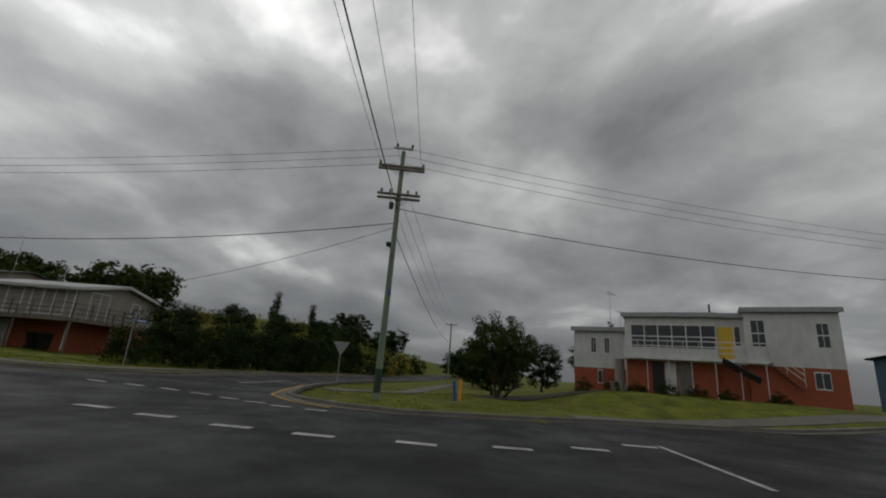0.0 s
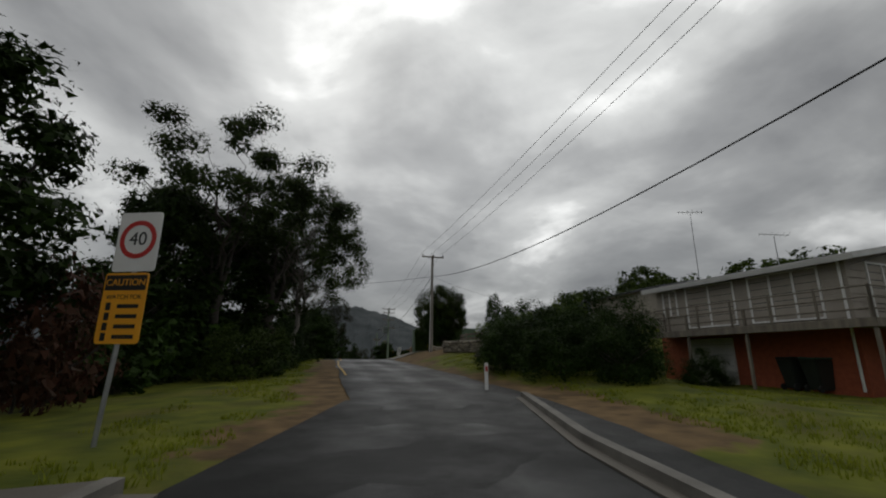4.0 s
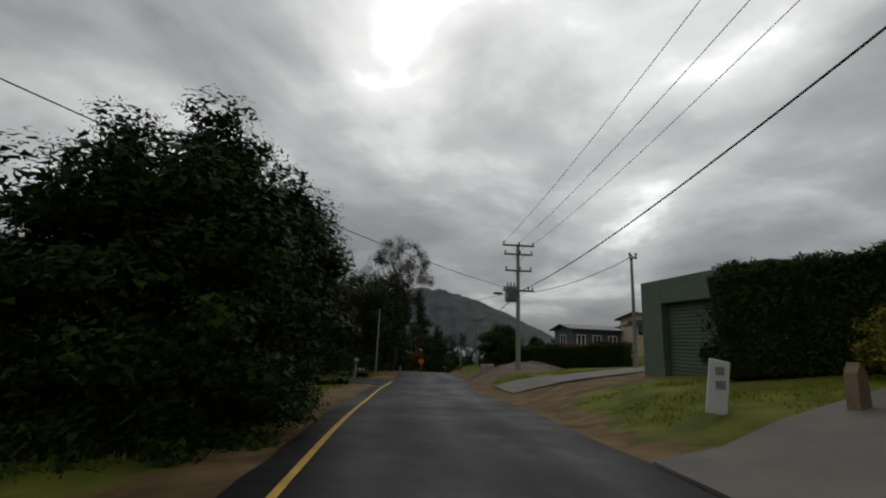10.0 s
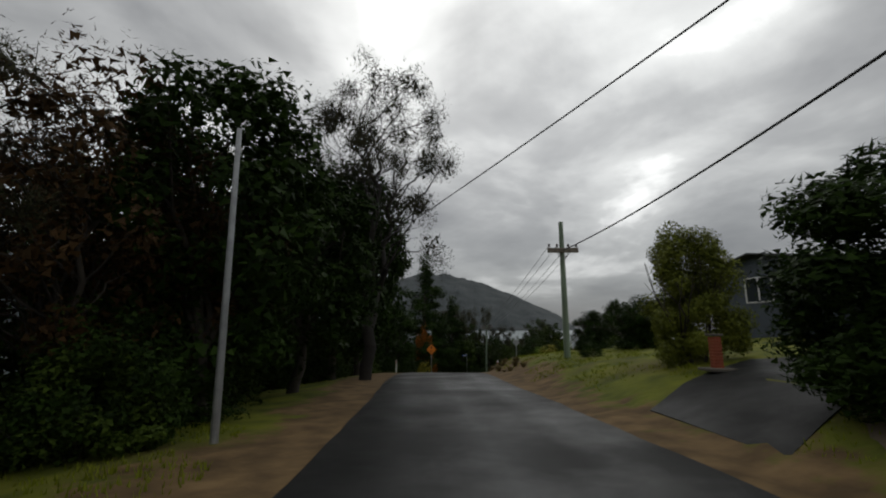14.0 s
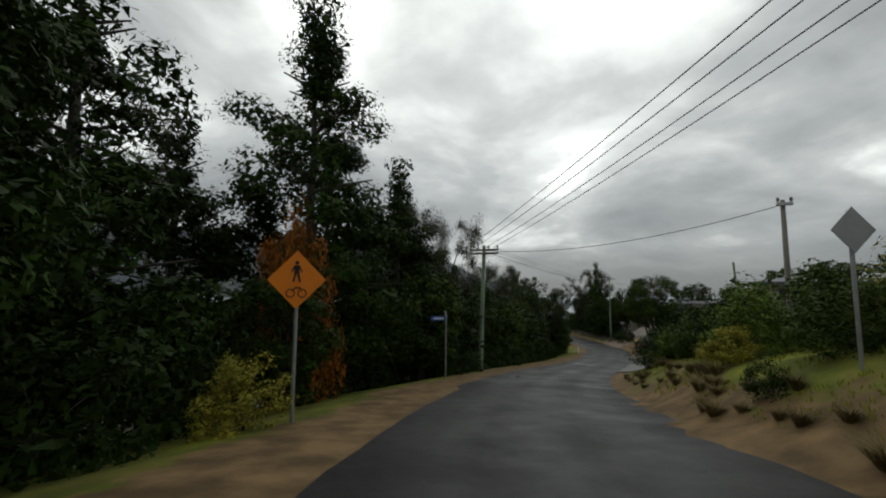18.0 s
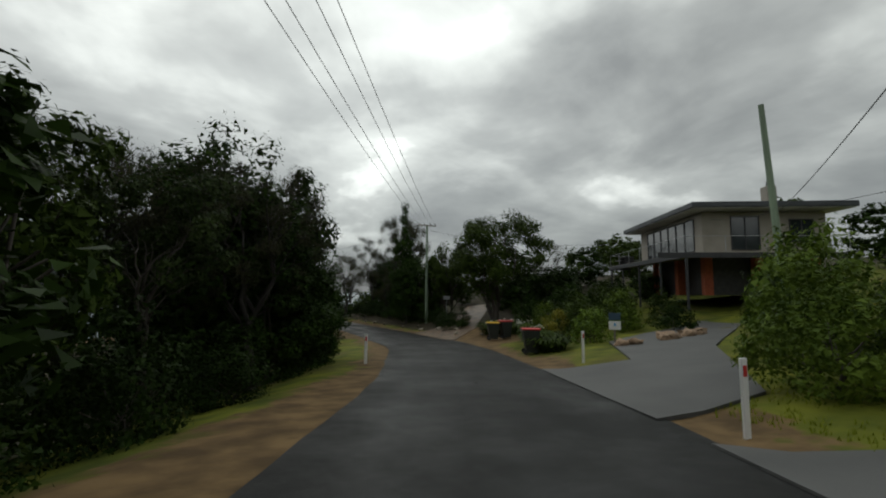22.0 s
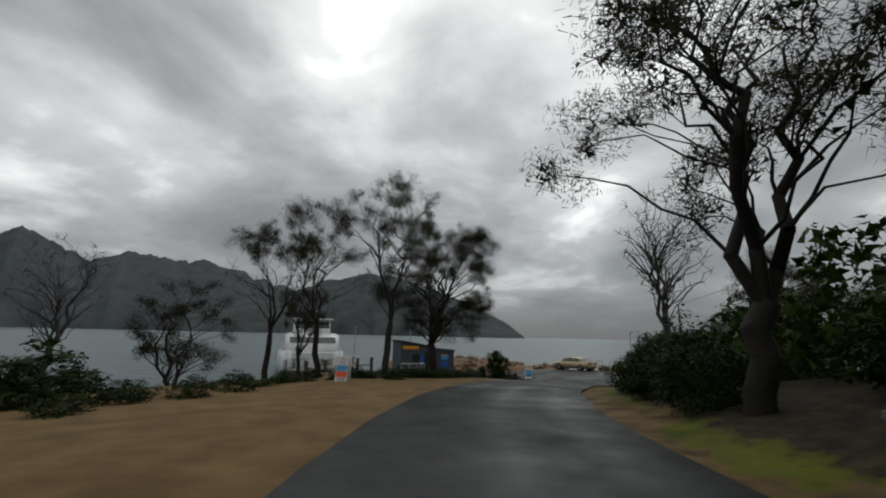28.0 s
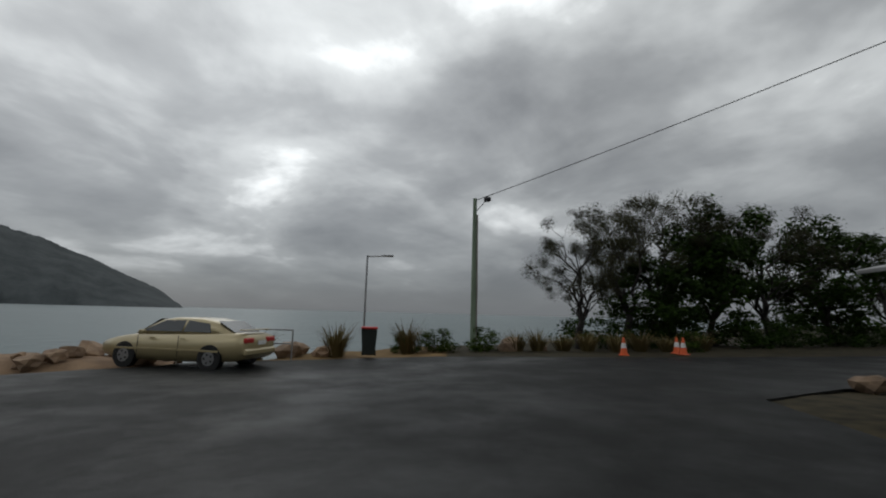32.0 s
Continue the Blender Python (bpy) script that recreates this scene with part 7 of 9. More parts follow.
# two-storey house on the corner: brick below, pale boards above, timber deck on posts
def corner_house():
    s = thing("corner_house", 13.2, 2.8, 0.08, 103.3, "two-storey house with brick base, pale boards and a timber deck", "house")
    # local x runs along the front to its far end, local y points out to the road
    L, D, H0, H1 = 7.3, 8.0, 1.95, 4.1
    part("core_wall", a_box((L - 0.3, D - 0.3, H1 - 0.05), (L / 2, -D / 2, H1 / 2)), M["cream_wall"], s)
    part("brick_base", a_box((L, D, H0 + 0.3), (L / 2, -D / 2, H0 / 2 - 0.2), 0.01), M["brick"], s)
    part("upper_wall", a_box((L + 0.02, D + 0.02, H1 - H0), (L / 2, -D / 2, (H0 + H1) / 2 - 0.05), 0.01), M["cream_wall"], s)
    for k in range(8):
        z = H0 + 0.08 + 0.25 * k
        part("weatherboard", a_box((L + 0.06, 0.02, 0.235), (L / 2, 0.02, z), 0.006, pose(0, 0, 0, -3, 0, 0)), M["cream_wall"], s)
        part("weatherboard", a_box((0.02, D + 0.06, 0.235), (-0.02, -D / 2, z), 0.006, pose(0, 0, 0, 0, 3, 0)), M["cream_wall"], s)
    rise = 0.75
    pitch = math.degrees(math.atan2(rise, D / 2))
    g = part("gable", prism([(-D / 2, 0), (D / 2, 0), (0, rise)], L), M["cream_wall"], s)
    g.matrix_basis = pose(L / 2, -D / 2, H1 - 0.06, 0, 0, 90)
    for sg in (-1, 1):
        r_ = part("roof", a_box((L + 0.9, D / 2 + 0.5, 0.07), (0, 0, 0), 0.02), M["roof_grey"], s, "pale metal roof sheet")
        r_.matrix_basis = pose(L / 2, -D / 2 + sg * (D / 4 + 0.24), H1 + rise / 2 - 0.02, sg * -pitch, 0, 0)
        part("fascia", a_box((L + 0.9, 0.04, 0.18), (0, sg * (D / 4 + 0.27), -0.08)), M["white_wall"], r_)
        for e in (-1, 1):
            part("barge_board", a_box((0.04, D / 2 + 0.5, 0.18), (e * (L / 2 + 0.45), 0, -0.07)), M["white_wall"], r_)
    part("deck", a_box((L + 0.7, 1.35, 0.14), (L / 2 - 0.75, 0.69, H0 - 0.02), 0.01), M["timber"], s, "weathered timber deck")
    part("deck_return", a_box((1.1, 4.6, 0.14), (-0.56, -2.3, H0 - 0.02), 0.01), M["timber"], s)
    part("edge_board", a_box((L + 0.75, 0.04, 0.24), (L / 2 - 0.75, 1.38, H0 - 0.04), 0.005), M["timber"], s)
    part("edge_board", a_box((0.04, 6.0, 0.24), (-1.13, -1.6, H0 - 0.04), 0.005), M["timber"], s)
    for x, y in ((-1.05, 1.3), (2.5, 1.3), (4.8, 1.3), (6.9, 1.3), (-1.05, -2.2), (-1.05, -4.5)):
        part("deck_post", a_box((0.09, 0.09, H0 + 1.1), (x, y, H0 / 2 + 0.1), 0.008), M["timber"], s)
    z = H0 + 0.05
    rail(s, [(6.95, 0.1, z), (6.95, 1.32, z), (-1.08, 1.32, z), (-1.08, -4.55, z), (-0.1, -4.55, z)], 0.95, 3, "timber", 1.45, 0.06)
    window(s, (1.9, 0.03, 3.05), 2.3, 1.65, 3, 1, 180, label="wide pale-curtained sliding window")
    window(s, (4.7, 0.03, 3.05), 2.1, 1.65, 2, 1, 180, label="wide pale-curtained sliding window")
    window(s, (6.6, 0.03, 3.3), 0.7, 1.1, 2, 1, 180)
    window(s, (-0.03, -1.9, 3.0), 1.7, 1.9, 2, 1, 270, label="sliding glass door in a white frame")
    window(s, (-0.03, -5.6, 3.2), 0.9, 1.1, 1, 1, 270)
    dr = part("garage_door", a_box((1.9, 0.06, 1.8), (4.9, 0.03, 0.85), 0.01), M["white_wall"], s, "white panel garage door")
    for k in range(4):
        part("door_groove", a_box((1.8, 0.02, 0.02), (4.9, 0.065, 0.3 + 0.4 * k)), M["sign_back"], dr)
    part("drainpipe", a_cyl(0.04, 0.04, (0.12, 0.08, 0), (0.12, 0.08, H1), 6), M["sign_white"], s)
    return s


corner_house()
aerial(12.6, 8.4, 4.7, 2.7)
aerial(14.4, 6.2, 4.8, 1.0)


# long white house across the junction
def white_house():
    s = thing("white_house", 21.9, -44.0, 0.3, 74.6, "long white weatherboard house on a brick base with a deck", "house", scale=(0.446, 0.446, 1.05))
    def wing(x0, x1, y1, top, base=2.2, depth=8.0, eave=0.5):
        L = x1 - x0
        part("base_wall", a_box((L, depth, base), ((x0 + x1) / 2, y1 - depth / 2, base / 2 - 0.2), 0.01), M["brick"], s, "orange brick base")
        w = part("upper_wall", a_box((L + 0.04, depth + 0.04, top - base), ((x0 + x1) / 2, y1 - depth / 2, (top + base) / 2 - 0.2), 0.01), M["white_wall"], s)
        z, k = base - 0.1, 0
        while z < top - 0.35:
            part("weatherboard", a_box((L + 0.08, 0.02, 0.235), ((x0 + x1) / 2, y1 + 0.035, z), 0.006, pose(0, 0, 0, -3, 0, 0)), M["white_wall"], w)
            z += 0.25
        part("roof", a_box((L + 2 * eave, depth + 2 * eave, 0.14), ((x0 + x1) / 2, y1 - depth / 2, top - 0.12), 0.03, pose(0, 0, 0, 2, 0, 0)), M["roof_grey"], s)
        part("fascia", a_box((L + 2 * eave, 0.05, 0.22), ((x0 + x1) / 2, y1 + eave, top - 0.08)), M["sign_back"], s)
    wing(0, 10.5, 1.0, 5.3)
    wing(10.5, 14.2, 0.0, 5.0)
    wing(14.2, 26.5, 0.6, 5.0)
    wing(26.5, 35.5, -4.0, 4.2, 1.6, 9)
    for k in range(6):
        window(s, (25.6 - 1.92 * k - 0.96, 0.66, 3.55), 1.84, 1.5, 1, 2, 180)
    window(s, (26.55, -0.8, 3.55), 2.2, 1.5, 1, 2, 90)
    window(s, (9.0, 1.06, 3.85), 1.6, 1.6, 2, 2, 180)
    window(s, (10.56, 0.2, 3.85), 1.2, 1.6, 2, 1, 90)
    window(s, (1.9, 1.06, 3.8), 1.3, 1.4, 2, 2, 180)
    window(s, (2.6, 1.06, 1.3), 1.6, 0.9, 2, 1, 180)
    window(s, (11.4, 0.06, 3.7), 0.7, 1.2, 1, 1, 180)
    window(s, (30.0, -3.94, 3.0), 0.8, 1.1, 2, 1, 180)
    window(s, (32.2, -3.94, 3.0), 0.8, 1.1, 2, 1, 180)
    window(s, (31.2, -3.94, 0.8), 0.7, 0.9, 1, 1, 180)
    part("yellow_door", a_box((1.9, 0.06, 2.1), (12.9, 0.06, 3.2), 0.01), M["yellow_plastic"], s, "bright yellow front door")
    # black panel puts the shaded inside of the open garage into colour
    part("garage_door", a_box((1.6, 0.06, 1.9), (22.0, 0.64, 0.95), 0.01), M["black"], s, "open garage doorway, a black panel for its shaded inside")
    part("white_panel", a_box((1.5, 0.06, 1.9), (20.3, 0.64, 0.95), 0.01), M["white_wall"], s)
    part("timber_panel", a_box((2.0, 0.06, 1.9), (18.4, 0.64, 0.95), 0.01), M["timber"], s)
    part("deck", a_box((18.6, 1.5, 0.2), (17.4, 1.3, 2.15), 0.01), M["white_wall"], s, "white painted deck")
    for k in range(7):
        part("deck_post", a_box((0.1, 0.1, 2.2), (8.6 + 2.95 * k, 1.95, 1.0), 0.006), M["white_wall"], s)
    rail(s, [(26.6, 2.0, 2.25), (8.2, 2.0, 2.25), (4.6, 2.0, 0.9)], 1.0, 3, "white_wall", 2.0, 0.07)
    for k in range(9):
        part("step", a_box((0.36, 1.1, 0.05), (8.0 - 0.38 * k, 1.6, 2.1 - 0.16 * k)), M["timber"], s)
    part("blue_awning", a_box((4.4, 1.6, 0.05), (11.5, 2.3, 1.6), 0.01, pose(0, 0, 0, 12, -14, 0)), M["slate_wall"], s, "sagging dark blue tarpaulin")
    part("chimney", a_cyl(0.14, 0.14, (14.5, -3, 4.7), (14.5, -3, 5.9), 8), M["dark_steel"], s, "dark metal flue")
    part("water_tank", a_cyl(0.75, 0.75, (27.6, -0.2, -0.2), (27.6, -0.2, 2.0), 20), M["pole_grey"], s, "grey round water tank")


white_house()
aerial(26.6, -31.8, 5.1, 2.2)
aerial(30.0, -33, 5.0, 1.4)


def plain_house(x, y, rz, L, D, H, wall, roof, label, base=0.0, win=3, pitch=10, name="house"):
    """A far house: walls, a low gable roof, framed windows and a door."""
    s = thing(name, x, y, ground(x, y) + base, rz, label, "house")
    part("wall", a_box((L, D, H + 1.2), (0, 0, H / 2 - 0.6), 0.02), M[wall], s)
    g = part("gable", prism([(-D / 2, 0), (D / 2, 0), (0, D / 2 * math.tan(radians(pitch)))], L), M[wall], s)
    g.matrix_basis = pose(0, 0, H - 0.01, 0, 0, 90)
    for sg in (-1, 1):
        r_ = part("roof", a_box((L + 0.9, (D / 2 + 0.5) / math.cos(radians(pitch)), 0.08), (0, 0, 0), 0.02), M[roof], s)
        r_.matrix_basis = pose(0, sg * (D / 4 + 0.2), H + (D / 4 - 0.2) * math.tan(radians(pitch)) + 0.05, -sg * pitch, 0, 0)
        part("gutter", a_box((L + 0.9, 0.1, 0.1), (0, sg * (D / 4 + 0.2), -0.06)), M["roof_dark"], r_)
    for k in range(win):
        window(s, (-L / 2 + L * (k + 0.5) / win, -D / 2 - 0.03, H * 0.58), L / win * 0.5, H * 0.42, 2, 1, 0)
    for sg in (-1, 1):
        window(s, (sg * (L / 2 + 0.03), 0, H * 0.58), D * 0.3, H * 0.4, 2, 1, 90 * sg)
    return s


plain_house(62, -52, 120, 9, 7, 4.8, "cream_wall", "roof_grey", "pale two-storey house behind the white one", 0.5)
plain_house(40, -62, 120, 9, 7, 4.6, "blue_wall", "roof_dark", "blue-roofed house up the street")
plain_house(21, 25, 100, 8, 6, 2.6, "cream_wall", "roof_dark", "low house with a dark roof above the road", -0.5)
plain_house(19, 35, 85, 9, 7, 2.8, "slate_wall", "roof_dark", "dark timber house up the slope", -0.8)
plain_house(17.5, 75, 12, 9, 6, 2.7, "yellow_wall", "roof_dark", "pale brick bungalow behind the hedge", 0.4)
plain_house(9.5, 79, 10, 5, 5, 2.8, "slate_wall", "roof_dark", "small dark house behind the gardens", 0.2)
plain_house(23, 118, -60, 8, 6, 2.7, "white_wall", "roof_grey", "pale weatherboard house up the slope", 0.6)
plain_house(50, 176, -60, 10, 6, 2.6, "cream_wall", "roof_grey", "low pale house beyond the trees", -1.2)

# blue shed and cottage on the low side
s = thing("blue_shed", -17.5, 33.0, ground(-12, 33) - 0.35, 8, "long dark blue boarded shed with a skillion roof", "shed")
part("wall", prism([(-8, -0.5), (4.6, -0.5), (4.6, 2.05), (-8, 3.4)], 5.0), M["blue_wall"], s)
for k in range(42):
    part("wall_board", a_box((0.02, 0.015, 2.2), (-7.9 + 0.3 * k, -2.505, 0.9)), M["blue_wall"], s)
r_ = part("roof", a_box((13.4, 5.8, 0.1), (-1.6, 0, 2.85), 0.01, pose(0, 0, 0, 0, 6.1, 0)), M["roof_grey"], s)
window(s, (-1.2, -2.53, 1.4), 0.9, 0.9, 2, 1, 0)
s = plain_house(-14.2, 42.5, 8, 6.4, 4.5, 2.1, "white_wall", "roof_grey", "small white cottage with a pale metal roof", -0.3, 3, 12, "cottage")
rail(s, [(-3.1, -3.6, -0.2), (3.1, -3.6, -0.2)], 1.0, 3, "timber", 1.3, 0.07)
# teal-roofed boat shed lower down
s = thing("tarp_shelter", -16.5, 50.5, ground(-16.5, 50.5) - 0.2, 20, "low dark shelter under a pale sheet roof", "shelter")
part("roof", a_box((4.5, 3.2, 0.08), (0, 0, 1.6), 0.02, pose(0, 0, 0, 8, 10, 0)), M["roof_grey"], s)
part("wall", a_box((4.2, 2.9, 1.5), (0, 0, 0.6), 0.02), M["slate_wall"], s)

# green garage
s = thing("green_garage", 2.72, 45.85, ground(2.72, 45.0) - 0.1, -77, "green rendered garage with a recessed roller door", "garage")
part("front_wall", a_box((1.0, 0.24, 3.0), (0.5, 0, 1.5), 0.01), M["green_wall"], s)
part("front_wall", a_box((0.6, 0.24, 3.0), (4.6, 0, 1.5), 0.01), M["green_wall"], s)
part("lintel", a_box((3.3, 0.235, 0.7), (2.65, 0, 2.648), 0.01), M["green_wall"], s)
part("side_wall", a_box((0.22, 6.0, 3.0), (0.11, 3.1, 1.5), 0.01), M["green_wall"], s)
part("far_wall", a_box((0.22, 6.0, 3.0), (4.8, 3.1, 1.5), 0.01), M["green_wall"], s)
part("roof", a_box((5.0, 6.3, 0.07), (2.45, 3.05, 3.03), 0.02), M["green_wall"], s)
dr = part("roller_door", a_box((3.35, 0.05, 2.35), (2.65, 0.16, 1.15)), M["green_wall"], s, "green ribbed roller door")
for k in range(22):
    part("door_slat", a_box((3.3, 0.03, 0.07), (2.65, 0.125, 0.1 + 0.105 * k), 0.008), M["green_wall"], dr)

# white carport up the slope
s = thing("carport", 8.0, 61.9, ground(9.5, 62) + 0.35, -12, "white carport with a skillion roof on slim posts", "carport")
part("roof", a_box((9.0, 5.4, 0.16), (4.3, 2.4, 2.75), 0.02, pose(0, 0, 0, 0, -7, 0)), M["roof_grey"], s)
part("fascia", a_box((9.05, 0.06, 0.3), (4.3, -0.32, 2.72), 0.005, pose(0, 0, 0, 0, -7, 0)), M["roof_dark"], s)
part("back_wall", a_box((6.4, 0.16, 2.9), (5.6, 3.6, 1.45), 0.01), M["white_wall"], s)
part("side_wall", a_box((0.16, 3.6, 2.9), (2.4, 2.0, 1.35), 0.01), M["white_wall"], s)
for x in (0.2, 2.3, 5.0):
    part("post", a_cyl(0.045, 0.045, (x, -0.2, -1.2), (x, -0.2, 2.4 + x * 0.12), 8), M["sign_white"], s)


# house with the long deck above the bend
def deck_house():
    s = thing("deck_house", 33.6, 145.2, -2.55, 55.5, "pale rendered house with dark windows and a raised steel deck", "house")
    L, D, H = 10.5, 7.5, 2.7
    part("wall", a_box((L, D, H), (L / 2, -D / 2, H / 2), 0.02), M["cream_wall"], s)
    # lower storey block coloured dark to stand for the shade under the house
    part("undercroft", a_box((L - 1.2, D - 1.0, 2.6), (L / 2 + 0.4, -D / 2 - 0.3, -1.3), 0.02), M["dark_steel"], s, "lower storey block, its shade put into the dark colour")
    for x, y in ((0.2, -0.3), (0.2, -3.4), (0.2, -6.9), (4, -0.3), (8, -0.3)):
        part("brick_pier", a_box((0.5, 0.5, 2.6), (x + 0.3, y - 0.1, -1.3), 0.01), M["brick"], s, "red brick pier")
    rf = part("roof", a_box((L + 2.4, D + 2.2, 0.1), (L / 2, -D / 2, H + 0.42), 0.03), M["roof_dark"], s)
    part("soffit", a_box((L + 2.2, D + 2.0, 0.05), (L / 2, -D / 2, H + 0.1)), M["white_wall"], rf)
    part("fascia", a_box((L + 2.4, D + 2.2, 0.26), (L / 2, -D / 2, H + 0.26), 0.02), M["roof_dark"], rf)
    pk = bmesh.new()
    v = [pk.verts.new(q) for q in ((-1.2, 1.1, H + 0.45), (L + 1.2, 1.1, H + 0.45), (L + 1.2, -D - 1.1, H + 0.45), (-1.2, -D - 1.1, H + 0.45), (3.0, -D / 2, H + 1.25), (L - 3.0, -D / 2, H + 1.25))]
    for f_ in ((0, 1, 5, 4), (1, 2, 5), (2, 3, 4, 5), (3, 0, 4)):
        pk.faces.new([v[i] for i in f_])
    part("hip_roof", pk, M["roof_dark"], rf)
    for k in range(6):
        window(s, (1.7 + 1.32 * k, 0.03, 1.35), 1.28, 2.1, 1, 1, 180, "dark_steel", "tall dark glass window")
    window(s, (-0.03, -2.6, 1.35), 1.7, 2.1, 2, 1, 270, "dark_steel", "dark sliding glass door")
    window(s, (-0.03, -6.0, 1.5), 1.4, 1.4, 2, 1, 270, "dark_steel")
    part("deck", a_box((L + 3.8, 1.9, 0.12), (L / 2 + 0.9, 0.95, -0.08), 0.01), M["timber"], s)
    part("deck_return", a_box((1.7, D + 1.5, 0.12), (-0.85, -D / 2 + 1.0, -0.08), 0.01), M["timber"], s)
    part("edge_beam", a_box((L + 3.9, 0.09, 0.32), (L / 2 + 0.9, 1.92, -0.2), 0.01), M["dark_steel"], s)
    part("edge_beam", a_box((0.09, D + 3.2, 0.32), (-1.72, -D / 2 + 1.9, -0.2), 0.01), M["dark_steel"], s)
    part("edge_beam", a_box((0.09, 1.9, 0.32), (L + 2.8, 0.95, -0.2), 0.01), M["dark_steel"], s)
    for x in (-1.6, 2.2, 6.2, 10, 13.2):
        part("deck_post", a_box((0.12, 0.12, 3.4), (x, 1.8, -1.85), 0.006), M["dark_steel"], s)
    rail(s, [(L + 2.75, 0.1, 0), (L + 2.75, 1.85, 0), (-1.65, 1.85, 0), (-1.65, -D, 0)], 1.0, 1, "steel", 2.6, 0.035)
    part("chimney", a_box((0.75, 0.6, 1.7), (1.6, -5.2, H + 1.15), 0.03), M["cream_wall"], s, "cream rendered chimney")
    part("chimney_cap", a_cyl(0.13, 0.11, (1.6, -5.2, H + 2.0), (1.6, -5.2, H + 2.35), 8), M["dark_steel"], s)
    t_ = thing("deck_table", *(s.matrix_basis @ Vector((11.4, 1.0, 0)))[:2], -2.57, 55, "dark outdoor table and bench on the deck", "table")
    part("tabletop", a_box((1.8, 0.8, 0.05), (0, 0, 0.74), 0.01), M["dark_steel"], t_)
    for q in (-1, 1):
        part("leg", a_box((0.06, 0.7, 0.72), (q * 0.75, 0, 0.37)), M["dark_steel"], t_)
        part("bench", a_box((1.7, 0.28, 0.05), (0, q * 0.62, 0.44)), M["dark_steel"], t_)


deck_house()

# ---- kerbs, lines, driveways, walls, hedges ----
def along(pts, step=0.8):
    """Evenly spaced points along a run of plan points."""
    out = []
    for (xa, ya), (xb, yb) in zip(pts, pts[1:]):
        n = max(1, int(math.hypot(xb - xa, yb - ya) / step))
        out += [(xa + (xb - xa) * k / n, ya + (yb - ya) * k / n) for k in range(n)]
    return out + [pts[-1]]


def strip(name, pts, w, lift, h, material, label="", category="", kind="structure", step=0.8):
    """A raised band that follows the ground along plan points: kerb, path edge, painted line."""
    p = along(pts, step)
    q = np.array(p)
    d = np.gradient(q, axis=0)
    d /= np.linalg.norm(d, axis=1)[:, None] + 1e-9
    s_ = np.stack([d[:, 1], -d[:, 0]], 1) * w / 2
    a, b = q - s_, q + s_
    za, zb = lay(a[:, 0], a[:, 1])[0] + lift, lay(b[:, 0], b[:, 1])[0] + lift
    v, f = [], []
    for k in range(len(p)):
        v += [(a[k, 0], a[k, 1], za[k]), (a[k, 0], a[k, 1], za[k] + h), (b[k, 0], b[k, 1], zb[k] + h), (b[k, 0], b[k, 1], zb[k])]
    for k in range(len(p) - 1):
        i, j = 4 * k, 4 * k + 4
        f += [(i + u, i + (u + 1) % 4, j + (u + 1) % 4, j + u) for u in range(4)]
    n = 4 * (len(p) - 1)
    f += [(0, 3, 2, 1), (n, n + 1, n + 2, n + 3)]
    ob = link_mesh(name, raw_mesh(name, v, f), material)
    return tagged(ob, label, category, kind=kind)


KERB_EAST = [(55, -8.8), (21, -13.2), (13.5, -15.0), (9.7, -16.4), (6.2, -17.95), (4.6, -19.6), (3.7, -21.4), (3.6, -23.3), (5.2, -25.8), (7.8, -29.2), (10.6, -34), (14.8, -42), (20, -54)]
KERB_NORTH = [(2.5, 2.0), (1.75, -3), (1.65, -6.5), (2.0, -8.6), (2.9, -10.2), (4.6, -11.05), (7, -11.3), (13.5, -9.8), (26, -7.4), (55, -2.6)]
KERB_WEST = [(-24, -29), (-14, -24.0), (-9, -20.8), (-6.2, -18.0), (-4.7, -15), (-3.7, -11), (-3.3, -8), (-3.1, -4.5)]
for k, pts in enumerate((KERB_EAST, KERB_NORTH, KERB_WEST)):
    strip("kerb_%d" % (k + 1), pts, 0.16, -0.12, 0.24, M["kerb"], "worn concrete kerb", "kerb")
    strip("gutter_%d" % (k + 1), [(x + (-0.26 if k == 0 else -0.1 if k == 1 else 0.24), y + (0.12 if k == 0 else -0.26 if k == 1 else -0.12)) for x, y in pts], 0.34, -0.03, 0.05, M["concrete"], "concrete gutter channel", "gutter")
strip("yellow_kerb_line", [(12.8, -14.75), (9.5, -15.95), (5.85, -17.5), (4.05, -19.35), (3.15, -21.2)], 0.09, 0.004, 0.012, M["yellow_paint"], "yellow no-stopping line by the kerb", "road line")
strip("yellow_kerb_line", [(-5.9, -18.1), (-4.4, -15), (-3.5, -11.2)], 0.08, 0.02, 0.105, M["yellow_paint"], "yellow line along the kerb", "road line")
for t0, t1 in ((6.75, 9.93), (10.56, 13.75)):
    strip("yellow_edge_line", [on_line(t, (-1.3 if t < 9 else -1.06) + 0.02 * math.sin(3 * t)) for t in np.arange(t0, t1, 0.1)], 0.085, 0.012, 0.006, M["yellow_paint"], "worn yellow edge line", "road line", step=0.5)
for k in range(8):
    u = k / 7
    x, y = 2.2 + 0.75 * math.sin(math.pi * min(1, 1.15 * u)), -13.4 - 7.6 * u
    strip("give_way_dash", [(x, y), (x + 0.05, y - 0.6)], 0.2, 0.008, 0.006, M["white_paint"], "white broken give way line", "road line")
